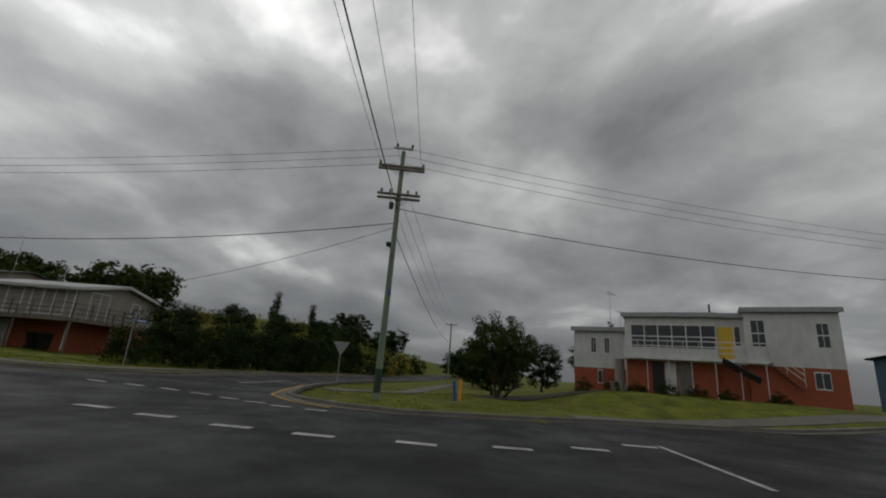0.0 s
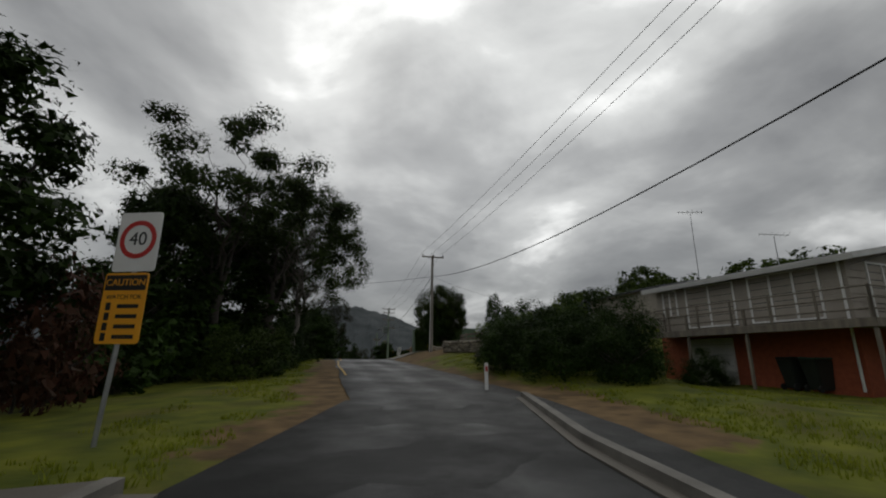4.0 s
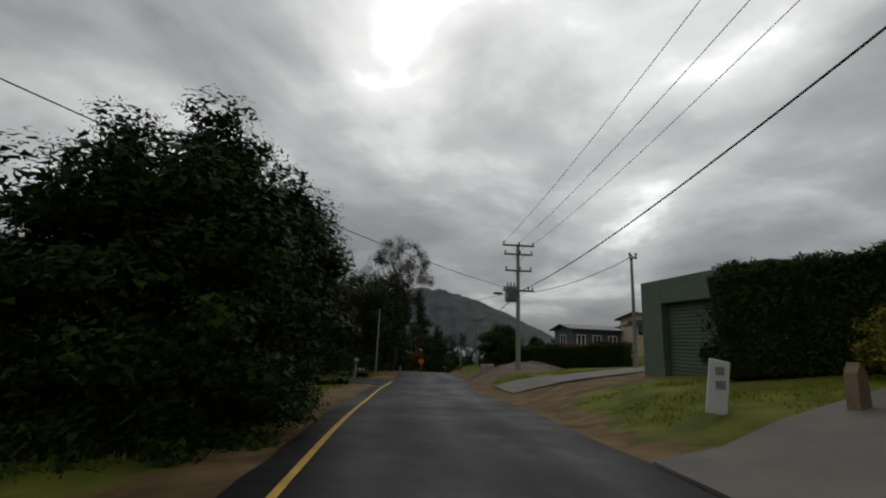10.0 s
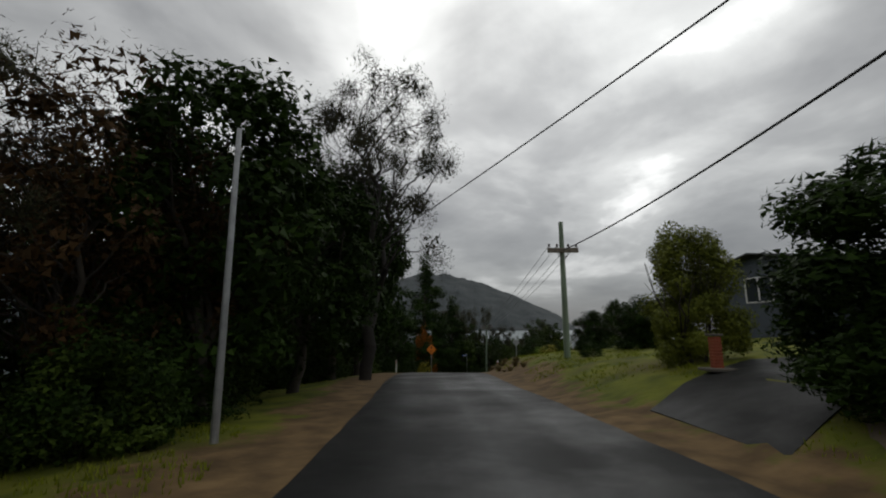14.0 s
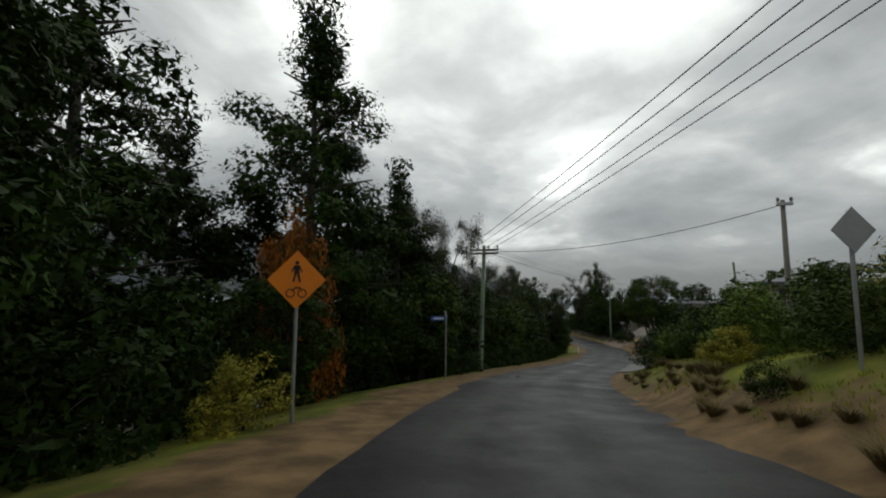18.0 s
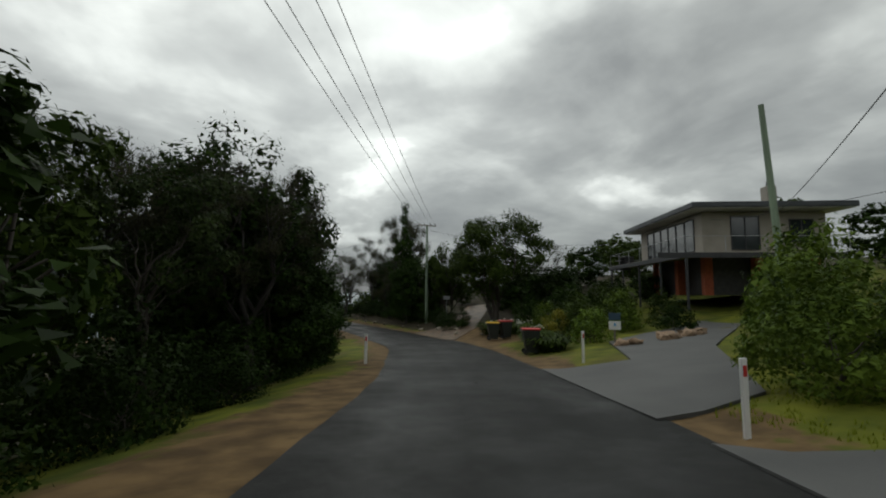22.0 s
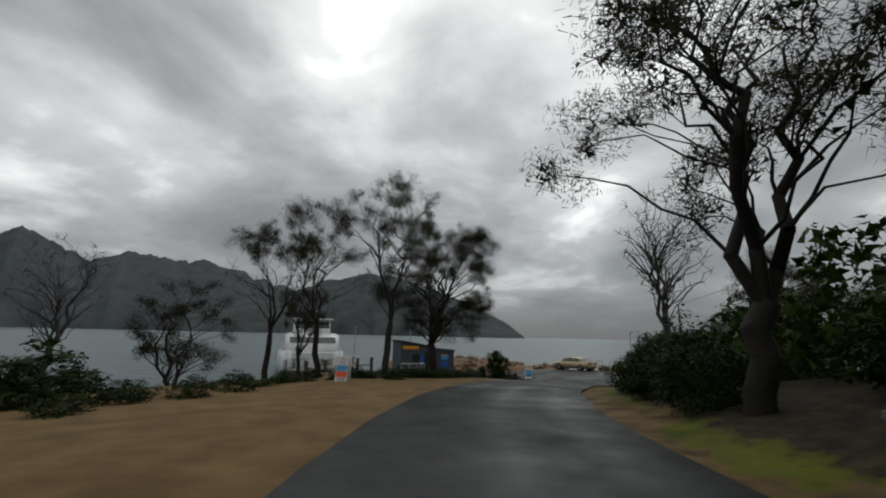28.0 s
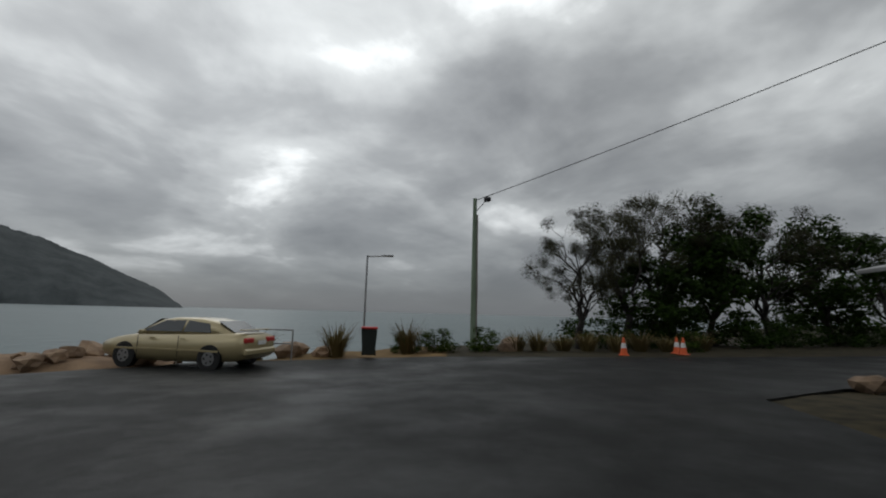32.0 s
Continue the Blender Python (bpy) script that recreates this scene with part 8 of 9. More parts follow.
for k, (x, y) in enumerate(((-1.4, -18.1), (-1.5, -19.8), (-1.55, -21.6), (-1.35, -23.2), (-0.8, -25.0), (0.0, -26.7), (1.1, -28.2), (2.5, -29.4))):
    strip("give_way_dash", [(x - 0.05, y + 0.35), (x + 0.1, y - 0.4)], 0.26, 0.008, 0.006, M["white_paint"], "white broken give way line", "road line")
strip("lane_line", [(3.0, -29.9), (-1.2, -30.6)], 0.12, 0.008, 0.006, M["white_paint"], "white painted lane line", "road line")
strip("lane_line", [(8.6, -14.0), (14.0, -12.9)], 0.11, 0.005, 0.006, M["white_paint"], "white painted lane line", "road line")
sheet("footpath_1", [(2.9, -5.9), (4.2, -7.9), (7.2, -8.9), (13, -7.9), (25, -5.5), (25, -4.6), (13, -6.9), (7.5, -7.8), (5.2, -7.0), (3.9, -5.2)], 0.01, M["concrete"], "concrete footpath round the corner", "footpath")
sheet("footpath_2", [(60, -12.0), (17.6, -18.0), (15.0, -16.4), (12.5, -16.0), (12.2, -16.9), (15.0, -17.6), (17.9, -19.3), (60, -13.3)], 0.02, M["concrete"], "concrete footpath beside the east street", "footpath")
sheet("footpath_3", [(8.6, -28.5), (11.4, -33.4), (15.6, -41.4), (20, -52), (21, -51.6), (16.6, -40.9), (12.4, -32.9), (9.6, -27.9)], 0.02, M["concrete"], "concrete footpath by the white house", "footpath")
sheet("driveway_1", [(-3.5, -10.2), (-3.25, -4.2), (-4.6, -4.6), (-9.5, -6.5), (-11, -11.5), (-6.5, -12)], 0.03, M["concrete"], "pale concrete driveway apron", "driveway")
sheet("garden_bed", [(16.4, -26.4), (16.9, -24.0), (19.4, -22.6), (23.4, -23.6), (25.6, -28.6), (24.0, -31.4), (21.0, -31.0)], 0.03, mat("dark_mulch", (0.06, 0.042, 0.028), (0.022, 0.016, 0.011), 0.95, 3.0, 0.8, fine=24), "dark mulched garden bed round the tree", "garden bed")
sheet("driveway_2", [(-1.0, 36.4), (-0.25, 30.4), (3.0, 33.8), (6.5, 36.8), (9.5, 39.5), (8.5, 41.5), (5, 39), (2, 37.4)], 0.04, M["concrete"], "curving concrete driveway climbing the bank", "driveway")
sheet("driveway_3", [(-1.92, 52.4), (-1.5, 47.6), (0.1, 46.7), (2.3, 46.9), (5.5, 48.2), (9.5, 50.5), (8.5, 53.8), (5.7, 53.2), (3.0, 51.2), (0.84, 50.4)], 0.04, M["concrete"], "pale concrete driveway", "driveway")
sheet("driveway_4", [(-2.7, 62.9), (-2.9, 66.2), (0.3, 68.6), (5, 72.5), (6.2, 70), (1.7, 65.6)], -0.012, M["asphalt"], "dark bitumen driveway", "driveway")
sheet("driveway_5", [(-7.1, 52.6), (-7.3, 57.4), (-10, 57.2), (-14, 56.5), (-14, 54.2), (-10, 53.8)], -0.006, M["asphalt"], "dark bitumen driveway", "driveway")
sheet("driveway_6", [(-4.2, 28.8), (-4.5, 31.8), (-7.4, 33.0), (-11, 36.0), (-13, 35.0), (-10.5, 32.6), (-7.6, 30.6)], -0.006, M["asphalt"], "bitumen yard entrance by the shed", "driveway")
sheet("driveway_7", [on_line(21.55, 2.9), on_line(21.7, 4.8), (13, 125.6), (22, 129), (30, 132), (42, 137), (42, 139.6), (30, 134.8), (22, 132.2), (14, 130.6), on_line(22.4, 5.2), on_line(22.5, 2.9)], 0.03, M["concrete_dark"], "wide grey concrete driveway up the slope", "driveway")
M["dirt_track"] = mat("wet_rutted_dirt", (0.2, 0.125, 0.07), (0.022, 0.017, 0.013), 0.6, 1.5, 0.8, fine=11)
sheet("driveway_9", [on_line(24.6, 2.8), on_line(25.1, 2.8), on_line(25.6, 3.0), (26.2, 163.4), (29.6, 168.2), (34, 173), (36, 171.5), (31.6, 166.2), (28.0, 162.0), (25.2, 158.4)], 0.02, M["dirt_track"], "rutted wet dirt track climbing from the road", "driveway", 0.6)
sheet("driveway_8", [on_line(22.62, 2.9), on_line(22.7, 5.2), (20, 137.4), (30, 141.5), (31.5, 144.5), (26, 143.9), (21.3, 142.6), on_line(23.2, 5.6), on_line(23.22, 2.9)], 0.03, M["concrete_dark"], "grey concrete driveway to the deck house", "driveway")
for k in range(3):
    strip("bay_line", [(64 + 3.2 * k, 212.2 - 1.6 * k), (61.5 + 3.2 * k, 207.8 - 1.6 * k)], 0.1, 0.012, 0.006, M["white_paint"], "white painted parking bay line", "road line")


def stone_meshes(n, seed, name, material, sub=1):
    out = []
    rng = random.Random(seed)
    for k in range(n):
        bm = bmesh.new()
        bmesh.ops.create_icosphere(bm, subdivisions=sub, radius=0.5)
        off = Vector((rng.uniform(0, 50), rng.uniform(0, 50), 0))
        for v in bm.verts:
            c = v.co.copy()
            m_ = max(abs(c.x), abs(c.y), abs(c.z)) * 2
            v.co = c.lerp(c / m_, 0.7) * (1 + 0.5 * noise.noise(c * 2.6 + off) + 0.2 * noise.noise(c * 6 + off))
        me = bpy.data.meshes.new(name)
        bm.to_mesh(me)
        bm.free()
        me.materials.append(material)
        out.append(me)
    return out


WALL_STONES = stone_meshes(7, 4, "stone", M["grey_rock"], 2)
ORANGE_ROCKS = stone_meshes(7, 9, "rock", M["rock"], 2)


def stone_wall(p0, p1, h, thick, label, seed):
    """Dry stones laid in rough courses, each a stone of its own."""
    rng = random.Random(seed)
    (xa, ya), (xb, yb) = p0, p1
    L, ang = math.hypot(xb - xa, yb - ya), math.degrees(math.atan2(yb - ya, xb - xa))
    s = thing("stone_wall", xa, ya, 0, 0, label, "wall")
    s.matrix_basis = Matrix.Translation((xa, ya, 0))
    core = part("core", a_box((L, thick * 0.6, h * 0.85), (L / 2, 0, h * 0.38)), M["grey_rock"], s)
    ga, gb = ground(*p0), ground(*p1)
    core.matrix_basis = Matrix.Translation((0, 0, ga)) @ pose(0, 0, 0, 0, 0, ang) @ pose(0, 0, 0, 0, -math.degrees(math.atan2(gb - ga, L)), 0)
    z = 0.0
    while z < h - 0.05:
        ch = rng.uniform(0.09, 0.2)
        x = rng.uniform(-0.1, 0.1)
        while x < L:
            w = rng.uniform(0.12, 0.42)
            for side in (-1, 1):
                u = (x + w / 2) / L
                ob = new("stone", rng.choice(WALL_STONES))
                ob.parent = s
                ob.matrix_basis = Matrix.Translation((0, 0, ga + (gb - ga) * u)) @ pose(0, 0, 0, 0, 0, ang) @ pose(x + w / 2, side * thick * 0.27, z + ch / 2, rng.uniform(-14, 14), rng.uniform(-14, 14), rng.choice((0, 180)) + rng.uniform(-14, 14)) @ Matrix.Diagonal((w * 1.08, thick * rng.uniform(0.5, 0.68), ch * rng.uniform(0.95, 1.3), 1))
            x += w
        z += ch
    return s


stone_wall((3.5, 22.9), (5.7, 15.2), 0.6, 0.45, "dry stone wall of grey granite along the verge", 3)
stone_wall((6.4, 21.3), (7.6, 20.3), 0.6, 0.45, "short dry stone pillar wall by the track", 5)


def rock(x, y, size, meshes, label, group="", name="boulder", squash=0.7, z=None):
    s = tagged(new(name, prng.choice(meshes)), label, "rock", group)
    s.matrix_basis = pose(x, y, (ground(x, y) if z is None else z) + size * squash * 0.28, prng.uniform(-15, 15), prng.uniform(-15, 15), prng.uniform(0, 360)) @ Matrix.Diagonal((size * prng.uniform(0.85, 1.3), size, size * squash, 1))
    return s


for x, y, q in ((4.6, 15.0, 0.5), (4.2, 14.4, 0.4), (5.2, 14.3, 0.6), (3.4, 9.2, 0.3), (3.9, 9.0, 0.35), (4.3, 8.7, 0.28)):
    rock(x, y, q, WALL_STONES, "grey granite boulder on the grass verge")
for k in range(26):
    rock(4.0 + prng.uniform(-0.9, 2.4), 30.0 + prng.uniform(-1.2, 1.2), prng.uniform(0.25, 0.55), WALL_STONES, "grey granite rock heaped on the bank", "rocks heaped behind the pole")
for x, y, q in ((-11.0, 36.6, 0.9), (-10.3, 37.2, 1.3), (-9.7, 37.6, 1.2), (-10.9, 37.6, 1.0), (-12.4, 33.5, 0.5), (-12.0, 33.9, 0.6), (-13.2, 33.2, 0.55)):
    rock(x, y, q, ORANGE_ROCKS, "large orange granite boulder beside the yard")
for k in range(16):
    x, y = on_line(24.4 + 0.28 * k, 4.4 + prng.uniform(-0.3, 1.2))
    rock(x, y, prng.uniform(0.18, 0.42), WALL_STONES, "pale granite rock set in the bank", "rocks along the bank")
for x, y, q in ((13.4, 168.5, 0.5), (14.6, 179.5, 0.6), (15.2, 184.2, 0.55)):
    rock(x, y, q, WALL_STONES, "pale granite rock among leaf litter")
for k in range(12):
    x, y = 19.5 + prng.uniform(0, 5), 140.3 + prng.uniform(-0.4, 0.4) + 0.0
    rock(x, y - 0.12 * (x - 19.5) + 0.55, prng.uniform(0.3, 0.6), ORANGE_ROCKS, "orange stone edging the garden bed", "stones edging the garden")


def hedge(p0, p1, w, h, label, leaf, seed, dens=170, tips=None):
    """A clipped box hedge: a dark core block inside, small leaves crowding its faces."""
    rng = random.Random(seed)
    g = np.random.RandomState(seed)
    (xa, ya), (xb, yb) = p0, p1
    L = math.hypot(xb - xa, yb - ya)
    s = thing("hedge", xa, ya, 0, math.degrees(math.atan2(yb - ya, xb - xa)), label, "hedge")
    ga, gb = ground(*p0), ground(*p1)
    n = int(dens * (2 * L * h + L * w + 2 * w * h))
    pick = g.uniform(0, 1, n)
    u, v, q = g.uniform(0, L, n), g.uniform(-w / 2, w / 2, n), g.uniform(0, h, n)
    face = np.where(pick < 0.38, 0, np.where(pick < 0.7, 1, np.where(pick < 0.94, 2, 3)))
    v = np.where(face == 0, -w / 2, np.where(face == 1, w / 2, v)) + g.normal(0, 0.05, n)
    q = np.where(face == 2, h, q) + g.normal(0, 0.045, n)
    u = np.where(face == 3, np.where(g.uniform(size=n) < 0.5, 0, L), u) + g.normal(0, 0.05, n)
    bulge = 0.07 * np.sin(u * 1.9 + seed) + 0.05 * np.sin(u * 4.3)
    pts = np.stack([u, v + bulge * 0.5, q + bulge + ga + (gb - ga) * u / L], 1)
    vs, fs = leaf_cards(rng, [tuple(k) for k in pts], 1, 0.06, 0.12, 0.045)
    link_mesh("foliage", cloud_mesh("hedge_foliage", vs, fs), M[leaf], s)
    core = part("inner_growth", a_box((L - 0.15, w - 0.18, h - 0.1), (L / 2, 0, (h - 0.1) / 2), 0.05), M["dark_leaf"], s, "solid dark green core inside the hedge")
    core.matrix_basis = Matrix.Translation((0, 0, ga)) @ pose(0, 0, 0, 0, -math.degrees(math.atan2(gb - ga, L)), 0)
    if tips:
        k = face == 2
        vs, fs = leaf_cards(rng, [tuple(z) for z in pts[k][::2] + np.array((0, 0, 0.03))], 1, 0.05, 0.1, 0.035)
        link_mesh("new_growth", cloud_mesh("hedge_tips", vs, fs), M[tips], s, "rusty new growth on the hedge top")
    return s


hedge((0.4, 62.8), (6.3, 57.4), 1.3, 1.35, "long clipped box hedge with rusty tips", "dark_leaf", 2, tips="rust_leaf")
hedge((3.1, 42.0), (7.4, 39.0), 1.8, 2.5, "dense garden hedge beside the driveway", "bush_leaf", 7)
plant("yellow_shrub", 4.4, 38.9, 1.7, 1.6)
plant("dark_shrub", 3.4, 42.0, 3.0, 2.2)
plant("bright_shrub", 4.8, 41.0, 3.1, 2.2)
plant("dark_shrub", 6.4, 39.8, 3.2, 2.6)


def fence(pts, label, h=0.95, rails=3, material="timber", step=1.9):
    s = thing("fence", pts[0][0], pts[0][1], 0, 0, label, "fence")
    o = Vector((pts[0][0], pts[0][1], 0))
    run = along(pts, step)
    tops = [Vector((x, y, ground(x, y))) - o for x, y in run]
    for p in tops:
        part("post", a_box((0.1, 0.1, h + 0.3), p + Vector((0, 0, h / 2 - 0.1)), 0.006), M[material], s)
    for a, b in zip(tops, tops[1:]):
        for k in range(rails):
            z = h * (k + 0.8) / rails
            d = b - a
            m_ = pose(0, 0, 0, 0, 0, math.degrees(math.atan2(d.y, d.x))) @ pose(0, 0, 0, 0, -math.degrees(math.atan2(d.z, math.hypot(d.x, d.y))), 0)
            part("rail", a_box((d.length, 0.04, 0.14), (a + b) / 2 + Vector((0, 0, z)), 0.004, m_), M[material], s)


fence([(7.5, 23.5), (5.6, 26.2), (6.0, 31)], "weathered post and rail fence on the slope")
fence([(9.0, 12), (10.5, 18), (12, 24)], "weathered post and rail fence on the slope")
fence([(-10.5, 39.8), (-13.8, 38.6), (-16.5, 38)], "low weathered rail fence by the cottage", 0.9)


def clump(x, y, h, w, label, white=False):
    """Strap-leaved garden plants, some with white lily flowers."""
    s = thing("lily_clump", x, y, ground(x, y) - 0.03, prng.uniform(0, 360), label, "plant")
    rng = random.Random(int(x * 100 + y))
    vs, fs = [], []
    for k in range(150):
        a, r = rng.uniform(0, 6.28), w / 2 * math.sqrt(rng.random())
        o = Vector((math.cos(a) * r, math.sin(a) * r, 0))
        a2, ln = a + rng.gauss(0, 0.8), h * rng.uniform(0.5, 1.1)
        out = Vector((math.cos(a2), math.sin(a2), 0))
        side = Vector((-math.sin(a2), math.cos(a2), 0)) * rng.uniform(0.05, 0.09)
        p = [o, o + out * ln * 0.2 + Vector((0, 0, ln * 0.6)), o + out * ln * 0.45 + Vector((0, 0, ln * 0.82)), o + out * ln * 0.85 + Vector((0, 0, ln * 0.6))]
        i = len(vs)
        vs += [p[0] - side * 0.15, p[0] + side * 0.15, p[1] + side * 0.5, p[1] - side * 0.5, p[2] + side, p[2] - side, p[3]]
        fs += [(i, i + 1, i + 2, i + 3), (i + 3, i + 2, i + 4, i + 5), (i + 5, i + 4, i + 6)]
    link_mesh("foliage", raw_mesh("lily_leaves", [tuple(v) for v in vs], fs), M["bush_leaf"], s)
    if white:
        for k in range(7):
            a, r = rng.uniform(0, 6.28), rng.uniform(0, w / 2)
            fl = bmesh.new()
            cyl(fl, 0.008, 0.008, (0, 0, -0.3), (0, 0, 0), 5)
            cyl(fl, 0.01, 0.05, (0, 0, 0), (0.02, 0, 0.1), 7)
            o = part("flower", fl, M["white_flower"], s, "white lily flower")
            o.location = (math.cos(a) * r, math.sin(a) * r, h * rng.uniform(0.7, 0.95))


for k in range(11):
    clump(18.6 + 0.42 * k + prng.uniform(-0.3, 0.3), 143.4 + 0.55 * k + prng.uniform(-0.4, 0.4), 0.75, 1.3, "green strap-leaved garden clump", k > 7)
for k in range(6):
    clump(23.4 + prng.uniform(-0.5, 1.0), 151.2 + 0.6 * k, 0.85, 1.5, "white-flowering lily clump on the verge", True)
for x, y in ((-9.2, 52.0), (-9.6, 51.0), (-9.6, 58.4), (-10.0, 59.4), (-10.2, 60.4), (-10.9, 58.8)):
    clump(x, y, 0.45, 0.8, "green strap-leaved clump by the letterbox", y > 59)
for x, y, h, w, k in ((21.5, 143.8, 1.6, 2.4, "bright_shrub"), (23, 145.5, 1.9, 2.6, "shrub"), (22.3, 146.8, 1.6, 2.2, "yellow_shrub"), (24.5, 147.5, 2.2, 3, "shrub"), (26, 149.8, 2.4, 3, "dark_shrub"), (24.2, 149.5, 1.8, 2.4, "bright_shrub"), (26.5, 146, 2.2, 3, "bright_shrub"), (28.5, 148, 2.2, 3.2, "shrub"), (25.2, 152.4, 2.2, 2.8, "dark_shrub"), (27.5, 143.4, 1.6, 2.4, "dark_shrub"), (30, 145.5, 1.9, 2.6, "shrub"), (31, 149.5, 2.2, 3, "dark_shrub"), (33, 153, 2.4, 3, "shrub"), (29.5, 152.5, 2.6, 3.4, "dark_shrub")):
    plant(k, x, y, h * 1.25, w)
for x, y, h, w, k in ((14.5, 131.3, 1.6, 2.2, "shrub"), (17, 131.6, 1.9, 2.4, "dark_shrub"), (20, 132.4, 2.2, 2.8, "shrub"), (23.5, 133.4, 2.4, 3, "dark_shrub"), (19, 130.4, 1.7, 2.4, "bright_shrub"), (26.5, 134, 2.2, 3, "shrub"), (30, 135, 2.4, 3, "yellow_shrub"), (13, 130.4, 1.2, 1.6, "bright_shrub"), (9.5, 119.6, 1.6, 2.2, "shrub"), (12, 120.4, 1.9, 2.4, "bright_shrub"), (15, 121, 2.2, 3, "shrub"), (19, 122, 2.4, 3, "yellow_shrub"), (8, 116.5, 1.8, 2.6, "dark_shrub"), (11, 117, 2.2, 3, "shrub")):
    plant(k, x, y, h, w)
for k in range(5):
    x, y = 12.6 + 0.5 * k, 104.2 + 1.6 * k
    plant("bare", x, y, 3.2, 1.2)
plant("sparse_casuarina", 41, 166, 6.5, 5)
plant("bare", 36, 163, 5.5, 5)
plant("broad", 47, 160, 4.5, 4)

# ---- by the bay ----
def loft(rings, close=True):
    bm = bmesh.new()
    vv = [[bm.verts.new(p) for p in r] for r in rings]
    n = len(rings[0])
    for a, b in zip(vv, vv[1:]):
        for k in range(n if close else n - 1):
            bm.faces.new((a[k], a[(k + 1) % n], b[(k + 1) % n], b[k]))
    bm.faces.new(vv[0][::-1])
    bm.faces.new(vv[-1])
    bmesh.ops.recalc_face_normals(bm, faces=bm.faces)
    for f in bm.faces:
        f.smooth = True
    return bm


def sedan(x, y, rz, paint, label):
    """A four-door saloon; nose towards local +x."""
    c = thing("car", x, y, ground(x, y) + 0.005, rz, label, "car")
    # stations along the length: x, half width, sill, shoulder
    st = [(-2.40, 0.70, 0.42, 0.78), (-2.34, 0.80, 0.34, 0.96), (-2.1, 0.86, 0.26, 1.02), (-1.5, 0.89, 0.22, 1.01), (-0.5, 0.90, 0.2, 0.98), (0.5, 0.90, 0.2, 0.95), (1.2, 0.89, 0.22, 0.92), (1.8, 0.86, 0.24, 0.84), (2.2, 0.80, 0.3, 0.74), (2.38, 0.68, 0.36, 0.64)]
    rings = []
    for sx, w, lo, hi in st:
        m_ = (lo + hi) / 2
        rings.append([(sx, -w * 0.9, lo), (sx, -w, m_ - 0.1), (sx, -w * 0.99, m_ + 0.1), (sx, -w * 0.9, hi - 0.03), (sx, -w * 0.55, hi + 0.015), (sx, w * 0.55, hi + 0.015), (sx, w * 0.9, hi - 0.03), (sx, w * 0.99, m_ + 0.1), (sx, w, m_ - 0.1), (sx, w * 0.9, lo)])
    body = part("body", loft(rings), paint, c)
    cab = [(-1.95, 0.66, 1.0), (-1.35, 0.62, 1.33), (-0.8, 0.60, 1.42), (0.0, 0.60, 1.43), (0.45, 0.62, 1.36), (1.2, 0.68, 0.93)]
    rings = [[(sx, -0.80 if k not in (0, 5) else -0.74, 0.93), (sx, -w, top - 0.04 if top > 1.1 else top), (sx, -w * 0.8, top), (sx, w * 0.8, top), (sx, w, top - 0.04 if top > 1.1 else top), (sx, 0.80 if k not in (0, 5) else 0.74, 0.93)] for k, (sx, w, top) in enumerate(cab)]
    part("cabin", loft(rings), paint, body)
    for sd in (-1, 1):
        for nm, pts in (("side_window", [(-1.32, 1.0), (-1.18, 1.27), (-0.45, 1.35), (-0.42, 1.0)]), ("side_window", [(-0.36, 1.0), (-0.38, 1.355), (0.28, 1.34), (0.95, 0.99)])):
            w_ = part(nm, prism(pts, 0.02), M["glass"], body)
            w_.matrix_basis = pose(0, sd * 0.705, 0, 0, 0, 0) @ Matrix.Translation((0, 0, 1.0)) @ pose(0, 0, 0, sd * 24.5, 0, 0) @ Matrix.Translation((0, sd * 0.055, -1.0))
        for wx in (-1.42, 1.38):
            ar = part("wheel_arch", a_cyl(0.37, 0.37, (wx, sd * 0.70, 0.33), (wx, sd * 0.897, 0.33), 24), M["black"], body, "dark wheel arch")
            tyre = part("wheel", a_cyl(0.315, 0.315, (wx, sd * 0.70, 0.315), (wx, sd * 0.905, 0.315), 24), M["rubber"], c)
            part("rim", a_cyl(0.2, 0.19, (wx, sd * 0.80, 0.315), (wx, sd * 0.917, 0.315), 20), M["tyre_rim"], tyre)
            for q in range(5):
                a = q * 1.2566
                part("spoke_gap", a_cyl(0.035, 0.035, (wx + 0.12 * math.cos(a), sd * 0.85, 0.315 + 0.12 * math.sin(a)), (wx + 0.12 * math.cos(a), sd * 0.921, 0.315 + 0.12 * math.sin(a)), 6), M["black"], tyre)
        part("tail_light", a_box((0.12, 0.42, 0.15), (-2.36, sd * 0.52, 0.83), 0.03), M["red"], body, "red tail light")
        part("headlight", a_box((0.14, 0.42, 0.13), (2.27, sd * 0.5, 0.6), 0.03), M["sign_white"], body)
        part("mirror", a_box((0.1, 0.2, 0.13), (0.75, sd * 0.98, 1.0), 0.03), paint, body)
        part("side_trim", a_box((3.4, 0.02, 0.06), (0.0, sd * 0.905, 0.52), 0.005), paint, body)
        for hx in (-0.55, 0.45):
            part("door_handle", a_box((0.18, 0.03, 0.03), (hx, sd * 0.9, 0.84), 0.006), paint, body)
        for dx in (-0.4, 0.95):
            part("door_gap", a_box((0.012, 0.012, 0.6), (dx, sd * 0.897, 0.62)), M["black"], body)
    rw = part("rear_window", a_box((0.02, 1.16, 0.62), (0, 0, 0), 0.005), M["glass"], body)
    rw.matrix_basis = pose(-1.68, 0, 1.19, 0, 61, 0)
    fw = part("windscreen", a_box((0.02, 1.2, 0.8), (0, 0, 0), 0.005), M["glass"], body)
    fw.matrix_basis = pose(0.85, 0, 1.17, 0, -60, 0)
    part("rear_bumper", a_box((0.2, 1.5, 0.2), (-2.36, 0, 0.5), 0.05), paint, c)
